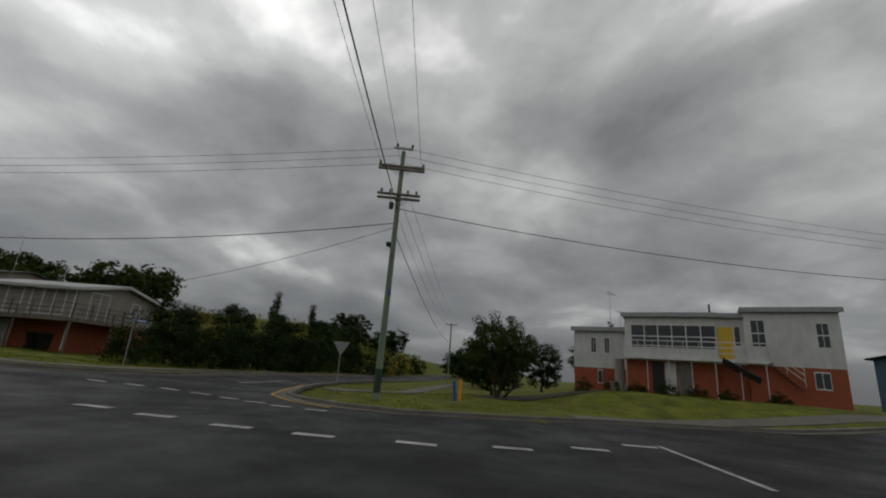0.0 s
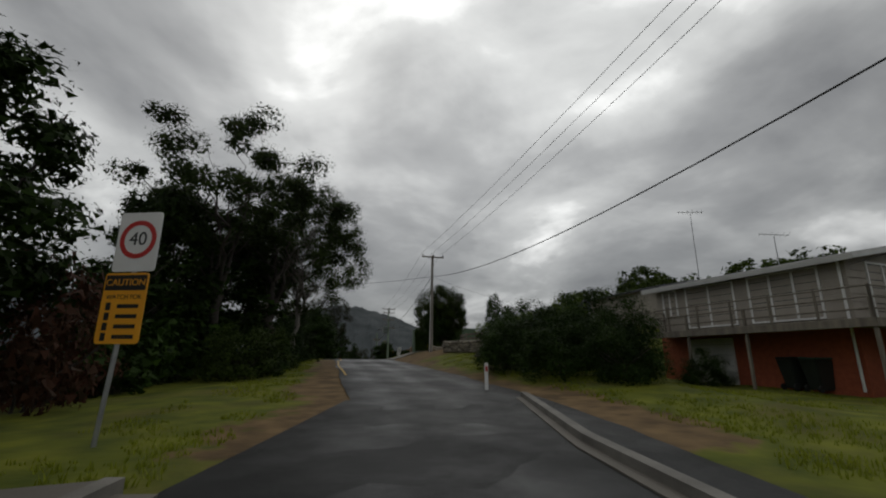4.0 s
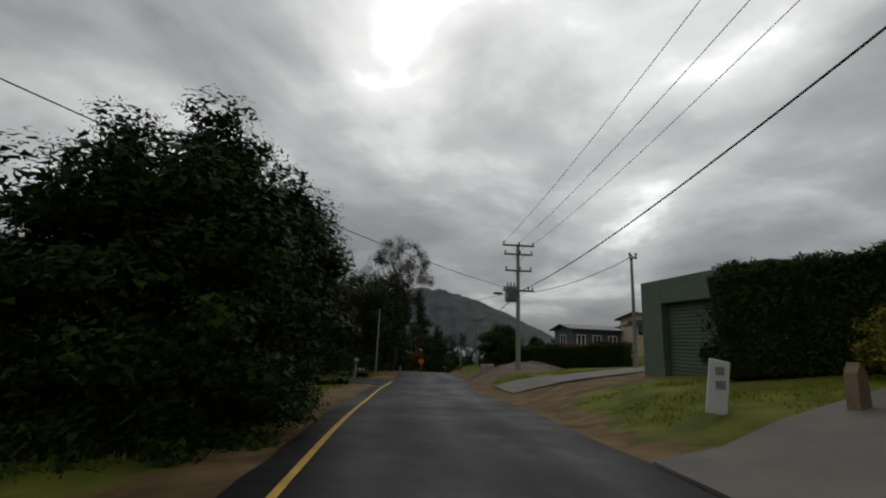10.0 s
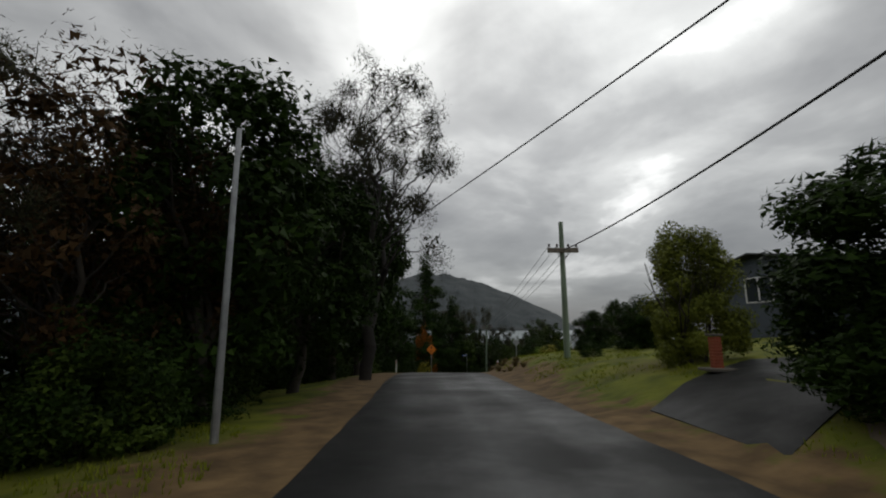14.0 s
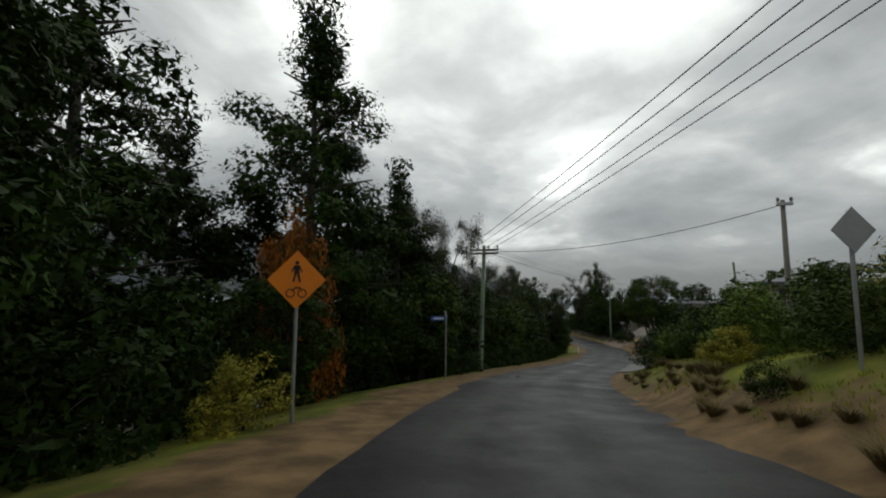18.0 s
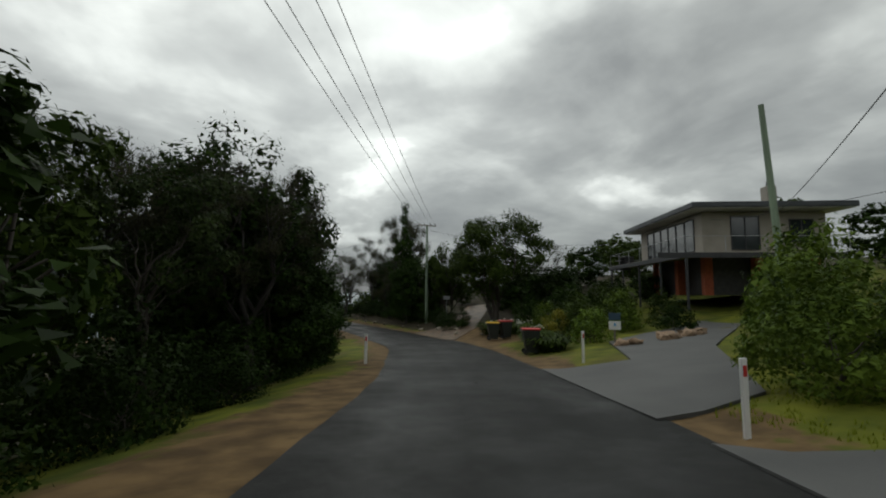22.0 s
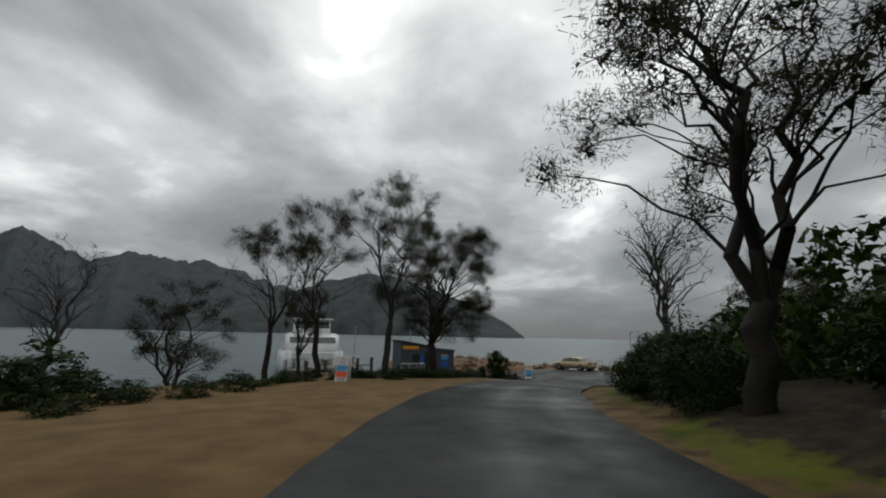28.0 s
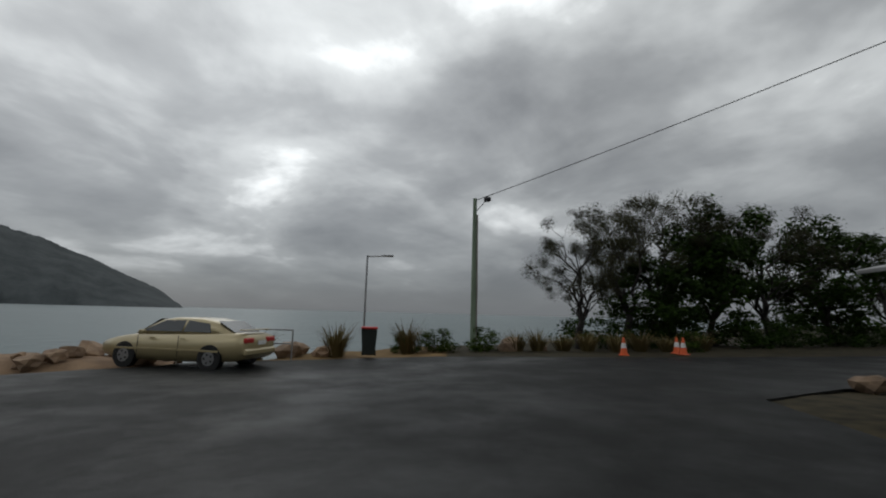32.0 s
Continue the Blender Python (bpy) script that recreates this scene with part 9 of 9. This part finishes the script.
    part("number_plate", a_box((0.02, 0.38, 0.12), (-2.45, 0, 0.76), 0.004), M["sign_white"], c)
    part("boot_spoiler", a_box((0.2, 1.2, 0.03), (-2.2, 0, 1.12), 0.01), paint, body)
    part("exhaust", a_cyl(0.03, 0.03, (-2.42, 0.45, 0.27), (-2.2, 0.45, 0.27), 8), M["dark_steel"], c)
    return c


def car_paint(name, c):
    m = mat(name, c, tuple(v * 0.92 for v in c), 0.28, 1.0, 0, 0.35)
    m.node_tree.nodes["Principled BSDF"].inputs["Coat Weight"].default_value = 0.7
    return m


sedan(36.2, 232.8, 125.5, car_paint("champagne_paint", (0.46, 0.38, 0.21)), "champagne gold saloon parked by the shore").scale = (0.93, 0.93, 0.93)
sedan(66.0, 217.2, 150, car_paint("white_car_paint", (0.62, 0.62, 0.62)), "white car parked along the point road")

# blue pavement board and the tall tour board
s = thing("pavement_board", 29.6, 225.2, ground(29.6, 225.2), -14, "small blue and white folding pavement board", "sign")
for sg in (-1, 1):
    pl = part("panel", a_box((0.62, 0.025, 0.95), (0, 0, 0), 0.006), M["sign_white"], s)
    pl.matrix_basis = pose(0, sg * 0.2, 0.46, sg * 22, 0, 0)
    part("picture", a_box((0.54, 0.006, 0.62), (0, sg * 0.015, -0.02)), M["sign_sky"], pl, "sky blue printed picture")
    part("yellow_heading", a_box((0.5, 0.006, 0.1), (0, sg * 0.015, 0.38)), M["sign_yellow"], pl)
    part("lower_print", a_box((0.5, 0.006, 0.14), (0, sg * 0.019, -0.18)), M["sign_blue"], pl)
s = thing("tour_board", 17.0, 205.2, ground(17.0, 205.2), -6, "tall white folding tour board with colour pictures", "sign", scale=(0.62, 0.7, 0.78))
for sg in (-1, 1):
    pl = part("panel", a_box((0.82, 0.03, 1.35), (0, 0, 0), 0.006), M["sign_white"], s)
    pl.matrix_basis = pose(0, sg * 0.24, 0.65, sg * 19, 0, 0)
    if sg < 0:
        part("landscape_print", a_box((0.74, 0.006, 0.3), (0, -0.018, 0.02)), M["sign_sky"], pl)
        part("red_band", a_box((0.74, 0.006, 0.3), (0, -0.018, -0.3)), M["orange_cone"], pl)
        bars(pl, 0, -0.018, 0.52, 0.5, 3, 0.13, 0.05, M["sign_back"])
        bars(pl, 0, -0.018, -0.52, 0.6, 2, 0.07, 0.03, M["black"])


# ticket kiosk: dark clad cabins with posters, handrail and ramp
def kiosk():
    z = ground(21, 231.5)
    s = thing("ticket_kiosk", 17.8, 232.4, z, 22, "dark slate clad ticket kiosk with blue posters", "kiosk", scale=(0.84, 0.87, 1.15))
    part("cabin", prism([(0, -0.3), (4.2, -0.3), (4.2, 2.25), (0, 2.75)], 3.0), M["slate_wall"], s)
    part("roof", a_box((4.7, 3.5, 0.1), (2.05, 0, 2.58), 0.02, pose(0, 0, 0, 0, 6.6, 0)), M["roof_dark"], s)
    part("annexe", a_box((3.0, 2.5, 2.4), (5.7, 0.2, 0.9), 0.02), M["slate_wall"], s)
    part("annexe_roof", a_box((3.3, 2.8, 0.1), (5.7, 0.2, 2.12), 0.02, pose(0, 0, 0, 0, 4, 0)), M["roof_dark"], s)
    for k in range(14):
        part("cladding_batten", a_box((0.03, 0.02, 2.0), (0.15 + 0.3 * k, -1.51, 1.0)), M["slate_wall"], s)
    for k in range(9):
        part("cladding_batten", a_box((0.03, 0.02, 1.9), (4.4 + 0.33 * k, -1.06, 0.95)), M["slate_wall"], s)
    part("heading_board", a_box((2.0, 0.04, 0.3), (1.2, -1.53, 2.25), 0.005), M["sign_yellow"], s, "yellow lettered heading board")
    # no opening here: a black panel stands for the shade inside the door
    part("doorway", a_box((1.0, 0.06, 1.9), (3.5, -1.5, 0.9)), M["black"], s, "open doorway, a black panel for its shaded inside")
    part("serving_window", a_box((0.9, 0.05, 0.9), (1.9, -1.52, 1.25), 0.005), M["glass"], s)
    for x, w, h in ((5.9, 1.05, 1.15),):
        po = part("poster", a_box((w, 0.03, h), (x, -1.07, 1.1), 0.004), M["sign_blue"], s, "blue bay poster with a yellow heading")
        part("poster_sky", a_box((w * 0.94, 0.01, h * 0.3), (x, -1.09, 1.4)), M["sign_sky"], po)
        part("poster_heading", a_box((w * 0.9, 0.01, 0.12), (x, -1.09, 1.6)), M["sign_yellow"], po)
        part("poster_land", a_box((w * 0.94, 0.01, 0.12), (x, -1.09, 1.12)), M["slate_wall"], po)
    part("poster", a_box((0.5, 0.03, 0.9), (2.7, -1.53, 1.2), 0.004), M["sign_blue"], s)
    part("yellow_sign", a_box((0.3, 0.03, 0.8), (4.35, -1.3, 1.3), 0.004), M["sign_yellow"], s)
    part("landing", a_box((5.2, 1.6, 0.12), (2.0, -2.3, 0.0), 0.01), M["timber"], s)
    rail(s, [(-0.5, -3.0, 0.05), (2.4, -3.0, 0.05), (2.4, -2.0, 0.05)], 0.95, 3, "sign_white", 1.0, 0.05)
    part("gas_bottle", a_cyl(0.16, 0.16, (4.6, -1.4, -0.1), (4.6, -1.4, 0.5), 10), M["sign_white"], s)
    part("planter", a_cyl(0.2, 0.26, (3.0, -3.2, -0.1), (3.0, -3.2, 0.3), 10), M["concrete"], s)


kiosk()


# catamaran ferry at the jetty
def ferry():
    s = thing("ferry", 5.2, 248.5, SEA - 0.1, -73, "white catamaran tour ferry with dark windows", "boat", scale=(1.3, 1.3, 1.25))
    # bow towards local +x
    for sd in (-1, 1):
        rings = [[(x, sd * 2.3 - w, 0.0), (x, sd * 2.3 - w * 1.1, 1.1), (x, sd * 2.3 - w * 0.9, top), (x, sd * 2.3 + w * 0.9, top), (x, sd * 2.3 + w * 1.1, 1.1), (x, sd * 2.3 + w, 0.0)] for x, w, top in ((-6.5, 0.85, 1.9), (-2, 0.9, 1.9), (3, 0.85, 2.0), (5.4, 0.5, 2.15), (6.8, 0.08, 2.3))]
        part("hull", loft(rings), M["boat_white"], s)
        part("hull_stripe", a_box((9.5, 0.03, 0.16), (-1.6, sd * 3.27, 1.45), 0.005), M["slate_wall"], s)
    part("bridge_deck", a_box((12, 4.8, 0.7), (-0.5, 0, 1.75), 0.1), M["boat_white"], s)
    cab = [(-5.5, 2.7, 3.9), (2.6, 2.7, 3.9), (4.6, 2.3, 2.6)]
    rings = [[(x, -w, 2.05), (x, -w * 0.96, top - 0.2), (x, -w * 0.8, top), (x, w * 0.8, top), (x, w * 0.96, top - 0.2), (x, w, 2.05)] for x, w, top in cab]
    part("main_cabin", loft(rings), M["boat_white"], s)
    rings = [[(x, -w, 3.85), (x, -w * 0.93, top), (x, w * 0.93, top), (x, w, 3.85)] for x, w, top in ((-2.2, 1.9, 5.3), (1.0, 1.9, 5.3), (2.3, 1.7, 4.1))]
    part("wheelhouse", loft(rings), M["boat_white"], s)
    part("wheelhouse_roof", a_box((4.2, 4.2, 0.14), (-0.4, 0, 5.35), 0.05), M["boat_white"], s)
    w_ = part("windscreen", a_box((0.03, 3.3, 0.95), (0, 0, 0), 0.01), M["glass"], s, "dark raked wheelhouse windscreen")
    w_.matrix_basis = pose(1.72, 0, 4.78, 0, -47, 0)
    w_ = part("windscreen", a_box((0.03, 4.3, 1.0), (0, 0, 0), 0.01), M["glass"], s, "dark raked saloon windscreen")
    w_.matrix_basis = pose(3.75, 0, 3.22, 0, -57, 0)
    for sd in (-1, 1):
        for k in range(4):
            part("side_window", a_box((1.5, 0.03, 0.75), (-4.5 + 1.75 * k, sd * 2.66, 3.15), 0.01), M["glass"], s)
        part("side_window", a_box((2.4, 0.03, 0.7), (-0.8, sd * 1.87, 4.75), 0.01), M["glass"], s)
    rail(s, [(2.6, -2.8, 2.1), (5.6, -2.5, 2.2), (5.6, 2.5, 2.2), (2.6, 2.8, 2.1)], 0.75, 2, "sign_white", 1.2, 0.04)
    part("mast", a_cyl(0.06, 0.03, (-0.6, 0, 5.4), (-0.7, 0, 7.2), 8), M["boat_white"], s)
    part("radar", a_box((0.3, 1.1, 0.16), (-0.6, 0, 6.3), 0.03), M["boat_white"], s)
    for q in (-0.6, 0.6):
        part("antenna", a_cyl(0.012, 0.008, (-1.2, q, 5.4), (-1.4, q, 7.8), 5), M["boat_white"], s)


ferry()
# jetty with handrails and piles
s = thing("jetty", 11.5, 228.5, SEA, 62, "timber jetty with white handrails on dark piles", "jetty")
for k in range(34):
    part("deck_plank", a_box((0.29, 2.2, 0.07), (-4 + 0.31 * k, 0, 1.7), 0.006), M["timber"], s)
for k in range(5):
    for q in (-1, 1):
        part("support_post", a_cyl(0.15, 0.15, (-3.8 + 2.4 * k, q * 1.15, -2.0), (-3.8 + 2.4 * k, q * 1.15, 2.5), 10), M["dead_wood"], s)
rail(s, [(-4, -1.0, 1.72), (6.4, -1.0, 1.72)], 0.95, 3, "sign_white", 1.3, 0.05)
rail(s, [(-4, 1.0, 1.72), (6.4, 1.0, 1.72)], 0.95, 3, "sign_white", 1.3, 0.05)
# jetty lamp posts
for x, y in ((19.0, 238.0), (12.5, 239.5)):
    s = thing("lamp_post", x, y, SEA + 0.8, 0, "slim grey lamp post on the breakwater", "lamp post")
    part("post", a_cyl(0.05, 0.04, (0, 0, -1.0), (0, 0, 5.0), 8), M["steel"], s)
    part("lamp", a_box((0.4, 0.16, 0.1), (0.15, 0, 5.02), 0.03), M["dark_steel"], s)
s = thing("lamp_post", 43.4, 234.9, ground(43.4, 234.9), -43, "slim galvanised lamp post with a short arm", "lamp post")
part("post", a_cyl(0.05, 0.04, (0, 0, -0.4), (0, 0, 4.1), 8), M["steel"], s)
part("arm", a_cyl(0.03, 0.03, (0, 0, 4.05), (0.9, 0, 4.1), 6), M["steel"], s)
part("lamp", a_box((0.5, 0.16, 0.09), (0.9, 0, 4.1), 0.03), M["steel"], s)
# handrail down to the boat ramp
s = thing("ramp_handrail", 39.3, 232.9, ground(39.3, 232.9), -30, "bent galvanised handrail at the boat ramp", "handrail")
for z in (0.5, 0.95):
    part("rail", a_cyl(0.028, 0.028, (-3.6, 0.6, z), (0, 0, z), 6), M["steel"], s)
for q in (0, 1, 2):
    part("post", a_cyl(0.028, 0.028, (-1.8 * q, 0.3 * q, -0.3), (-1.8 * q, 0.3 * q, 0.96), 6), M["steel"], s)
# breakwater and shore rocks
CREST = [(36.5, 235.2, -10.75), (29.5, 237.8, -10.4), (23.5, 238.6, -9.8), (18.8, 239.1, -9.5), (16.6, 239.5, -10.6), (15.2, 239.8, -12.6)]


def bank():
    """A long heap of orange gravel with a flat crest that runs out into the bay."""
    u = np.linspace(0, len(CREST) - 1, 90)
    c = np.stack([np.interp(u, range(len(CREST)), [p[k] for p in CREST]) for k in range(3)], 1)
    d = np.gradient(c[:, :2], axis=0)
    d /= np.linalg.norm(d, axis=1)[:, None]
    v, f = [], []
    across = ((-4.6, -2.6), (-3.4, -1.75), (-2.2, -0.8), (-1.2, -0.08), (0, 0), (1.2, -0.1), (2.4, -1.1), (4.0, -2.8))
    for k in range(90):
        for o, dz in across:
            p = c[k] + np.array((-d[k, 1] * o, d[k, 0] * o, dz))
            n = noise.fractal((p[0] * 0.7, p[1] * 0.7, 3.0), 0.8, 2, 3)
            v.append((p[0] + 0.25 * n, p[1] + 0.25 * n, p[2] + 0.16 * n))
    m = len(across)
    f = [(k * m + i, k * m + i + 1, (k + 1) * m + i + 1, (k + 1) * m + i) for k in range(89) for i in range(m - 1)]
    return tagged(link_mesh("breakwater", raw_mesh("breakwater", v, f, True), mat("orange_gravel", (0.30, 0.2, 0.12), (0.16, 0.1, 0.06), 0.95, 1.4, 0.9, fine=22)), "long low breakwater of orange gravel and rock", "breakwater", kind="structure")


bank()
for k in range(190):
    u = prng.uniform(0.05, 3.4)
    x, y, z = (float(np.interp(u, range(len(CREST)), [p[k_] for p in CREST])) for k_ in range(3))
    o = prng.uniform(-3.8, 2.8)
    rock(x + 0.2 * o, y + o, prng.uniform(0.25, 0.75), ORANGE_ROCKS, "orange granite rock of the breakwater", "rocks of the breakwater", z=z - max(0.0, abs(o) - 1.1) * 0.72)
for k in range(46):
    x = 22.2 + prng.uniform(-1.4, 2.4)
    y = 226.2 + prng.uniform(-1.5, 1.6)
    rock(x, y, prng.uniform(0.3, 0.6), ORANGE_ROCKS, "orange rock heaped beside the kiosk", "rocks beside the kiosk")
for k in range(60):
    x = 20.0 + prng.uniform(-2.4, 4.2)
    rock(x, 219.5 + prng.uniform(-2.2, 2.4), prng.uniform(0.2, 0.5), ORANGE_ROCKS, "orange rock on the shore bank", "rocks on the shore bank")
for x, y, q in ((39.8, 234.2, 0.8), (40.8, 233.6, 0.6), (40.3, 234.8, 0.9), (49.2, 231.6, 1.0), (50.2, 230.6, 0.6), (45.8, 219.4, 0.5), (46.8, 219.0, 0.4), (47.8, 218.4, 0.4), (48.8, 217.6, 0.45)):
    rock(x, y, q, ORANGE_ROCKS, "orange granite boulder edging the parking ground")
# stump, concrete beam
s = thing("tree_stump", 27.3, 220.9, ground(27.3, 220.9), 20, "black hollow tree stump with a bleached root", "stump", scale=(0.75, 0.75, 0.65))
bm = bmesh.new()
n = 36
rings = []
for z, r in ((-0.1, 0.95), (0.12, 0.7), (0.35, 0.56), (0.7, 0.5), (1.0, 0.46), (0.7, 0.3), (0.3, 0.2)):
    rings.append([((r * (1 + (0.2 if z < 0.2 else 0.14) * math.sin(5 * a) + 0.12 * math.sin(9 * a))) * math.cos(a), r * (1 + 0.35 * math.sin(5 * a + 1) * (1 if z < 0.2 else 0.3)) * math.sin(a), z + (0.16 * math.sin(4 * a + 1) + 0.1 * math.sin(9 * a) if z > 0.8 else 0)) for a in [2 * math.pi * k / n for k in range(n)]])
part("wood", loft(rings), M["dark_bark"], s)
rt = part("root", a_cyl(0.16, 0.05, (0.3, -0.2, 0.75), (1.25, -0.75, -0.02), 9), M["dead_wood"], s, "bleached grey root")
s = thing("concrete_beam", 25.45, 222.3, ground(25.45, 222.3), -25, "white painted concrete wheel stop", "wheel stop")
part("beam", a_box((2.0, 0.28, 0.24), (0, 0, 0.1), 0.04), M["kerb"], s)
# slate shed on the grass
s = thing("slate_shed", 39.4, 216.6, ground(41, 216), -52, "slate blue boarded shed with a low gable roof", "shed")
L, D = 5.0, 3.6
part("wall", a_box((L, D, 2.3), (L / 2, D / 2, 1.0), 0.01), M["slate_wall"], s)
g = part("gable", prism([(-L / 2, 0), (L / 2, 0), (0, 0.55)], D), M["slate_wall"], s)
g.matrix_basis = pose(L / 2, D / 2, 2.14, 0, 0, 0)
for sg in (-1, 1):
    r_ = part("roof", a_box((L / 2 + 0.45, D + 0.6, 0.07), (0, 0, 0), 0.01), M["roof_grey"], s)
    r_.matrix_basis = pose(L / 2 + sg * (L / 4 + 0.08), D / 2, 2.42, 0, sg * 12.4, 0)
for k in range(16):
    part("wall_board", a_box((0.04, 0.02, 2.2), (0.15 + 0.31 * k, -0.01, 1.0)), M["slate_wall"], s)
gt = part("panel_fence", a_box((2.6, 0.06, 1.8), (3.6, -0.5, 0.8), 0.01), M["pole_grey"], s, "grey slatted screen")
for k in range(10):
    part("slat", a_box((2.6, 0.03, 0.13), (3.6, -0.55, 0.05 + 0.17 * k), 0.005), M["pole_grey"], gt)

# shade-cloth fence of the low garden
s = thing("cloth_fence", -13.4, 48.6, ground(-13.4, 48.6) - 0.1, 80, "dark green shade-cloth fence on slim posts", "fence")
for k in range(4):
    part("post", a_cyl(0.03, 0.03, (2.0 * k, 0, -0.5), (2.0 * k, 0, 1.35), 8), M["steel"], s)
for k in range(3):
    part("cloth", a_box((1.98, 0.012, 1.25), (2.0 * k + 1.0, 0.03, 0.66), 0.004), M["cloth_green"], s)
part("rail", a_cyl(0.018, 0.018, (0, 0, 1.32), (6.0, 0, 1.32), 6), M["steel"], s)
# planted edge of the wide driveway, and the slope behind the round tree
for k in range(11):
    plant(("shrub", "bright_shrub", "dark_shrub", "flax")[k % 4], 12.6 + 2.3 * k + prng.uniform(-0.3, 0.3), 123.4 + 0.95 * k + prng.uniform(-0.3, 0.3), prng.uniform(1.1, 1.9), prng.uniform(1.8, 2.6), lush=0.3)
    rock(12.4 + 2.3 * k, 124.6 + 0.93 * k, prng.uniform(0.35, 0.6), ORANGE_ROCKS, "orange stone edging the garden bed", "stones edging the garden")
for k in range(26):
    plant(prng.choice(("shrub", "dark_shrub", "bright_shrub", "dark_tree")), 33.5 + prng.uniform(0, 15), 151 + 1.0 * k + prng.uniform(-1.2, 1.2), prng.uniform(2.0, 3.4), prng.uniform(3.0, 4.4), lush=0.16)
for k in range(14):
    plant(prng.choice(("shrub", "dark_shrub", "bright_shrub")), 16 + prng.uniform(0, 20), 112 + prng.uniform(0, 11) + 0, prng.uniform(1.4, 2.6), prng.uniform(2.4, 3.6), lush=0.16)

# gravel heap below the transformer pole
def mound():
    v, f, nx, ny = [], [], 30, 24
    for j in range(ny):
        for i in range(nx):
            a, b = 2 * i / (nx - 1) - 1, 2 * j / (ny - 1) - 1
            x, y = 0.2 + 3.4 * a * 0.8 + 1.6 * b, 60.4 - 1.0 * a + 4.6 * b
            q = max(0.0, 1 - (a * a + b * b))
            v.append((x, y, ground(x, y) - 0.06 + 0.5 * q ** 0.8 * (1 + 0.25 * noise.fractal((x, y, 0), 0.8, 2, 4)) + 0.04 * noise.noise((x * 5, y * 5, 1))))
    f = [(j * nx + i, j * nx + i + 1, (j + 1) * nx + i + 1, (j + 1) * nx + i) for j in range(ny - 1) for i in range(nx - 1)]
    return tagged(link_mesh("gravel_heap", raw_mesh("gravel_heap", v, f, True), mat("brown_gravel", (0.17, 0.13, 0.09), (0.07, 0.052, 0.036), 0.95, 2.0, 0.9, fine=18)), "low brown heap of soil and gravel below the pole", "gravel heap", kind="stuff")


mound()

# ---- grass that stands along the verges and lawns ----
def verge_grass():
    g = np.random.RandomState(41)
    n = 90000
    t = g.uniform(4.6, 29.4, n)
    side = g.uniform(size=n) < 0.62
    out = g.uniform(0, 1, n) ** 1.5
    off = np.where(side, 3.2 + out * 6.0, -1.75 - out * 3.2)
    lx, ly = np.interp(t, SAMPLE_T, LINE_S[:, 0]), np.interp(t, SAMPLE_T, LINE_S[:, 1])
    sx, sy = np.interp(t, SAMPLE_T, SIDE_S[:, 0]), np.interp(t, SAMPLE_T, SIDE_S[:, 1])
    x, y = lx + sx * off, ly + sy * off
    m = 26000
    x, y = np.concatenate([x, g.uniform(1.5, 24, m)]), np.concatenate([y, g.uniform(-36, 12, m)])
    z, tt, oo, inl = lay(x, y)
    patch = np.array([noise.noise((a * 0.6, b * 0.6, 3.0)) for a, b in zip(x, y)])
    keep = patch > -0.05
    keep &= ~((tt > 4.3) & (oo >= 0) & (oo < 4.3 - 0.9 * patch)) & ~((oo < 0) & (oo > -2.9 + 0.8 * patch) & (tt > 4.3))
    keep &= ~((tt > 15) & (oo < 0) & (oo > -5.2)) & ~((tt > 8.2) & (tt < 10.6) & (oo > 2)) & ~((tt > 23) & (oo > 0)) & ~((tt > 11.7) & (tt < 12.6) & (oo > 2))
    keep &= ~((oo > -1.75) & (oo < 3.2) & (tt > 4.3))
    for outline in PAVED:
        keep &= ~inside(outline, x, y)
    keep &= inl > 6
    x, y, z, patch = x[keep], y[keep], z[keep] - 0.035, patch[keep]
    n = len(x)
    h = g.uniform(0.035, 0.09, n) * (1 + 0.8 * np.clip(patch, 0, 1))
    vs = np.zeros((n, 3, 3, 3))
    for k in range(3):
        a = g.uniform(0, 6.28, n)
        lean = g.uniform(0.1, 0.7, n)
        wx, wy = np.cos(a + 1.57) * 0.012, np.sin(a + 1.57) * 0.012
        bx, by = x + g.normal(0, 0.03, n), y + g.normal(0, 0.03, n)
        vs[:, k, 0] = np.stack([bx - wx, by - wy, z], 1)
        vs[:, k, 1] = np.stack([bx + wx, by + wy, z], 1)
        vs[:, k, 2] = np.stack([bx + np.cos(a) * h * lean, by + np.sin(a) * h * lean, z + h], 1)
    me = cloud_mesh("grass_blades", vs.reshape(-1, 3), np.arange(n * 9).reshape(-1, 3))
    tagged(link_mesh("grass", me, leaf_mat("grass_blade", (0.24, 0.26, 0.025), (0.12, 0.15, 0.015), 0.7, 0.3)), "rough green and straw grass along the verges", "grass", kind="stuff")


verge_grass()
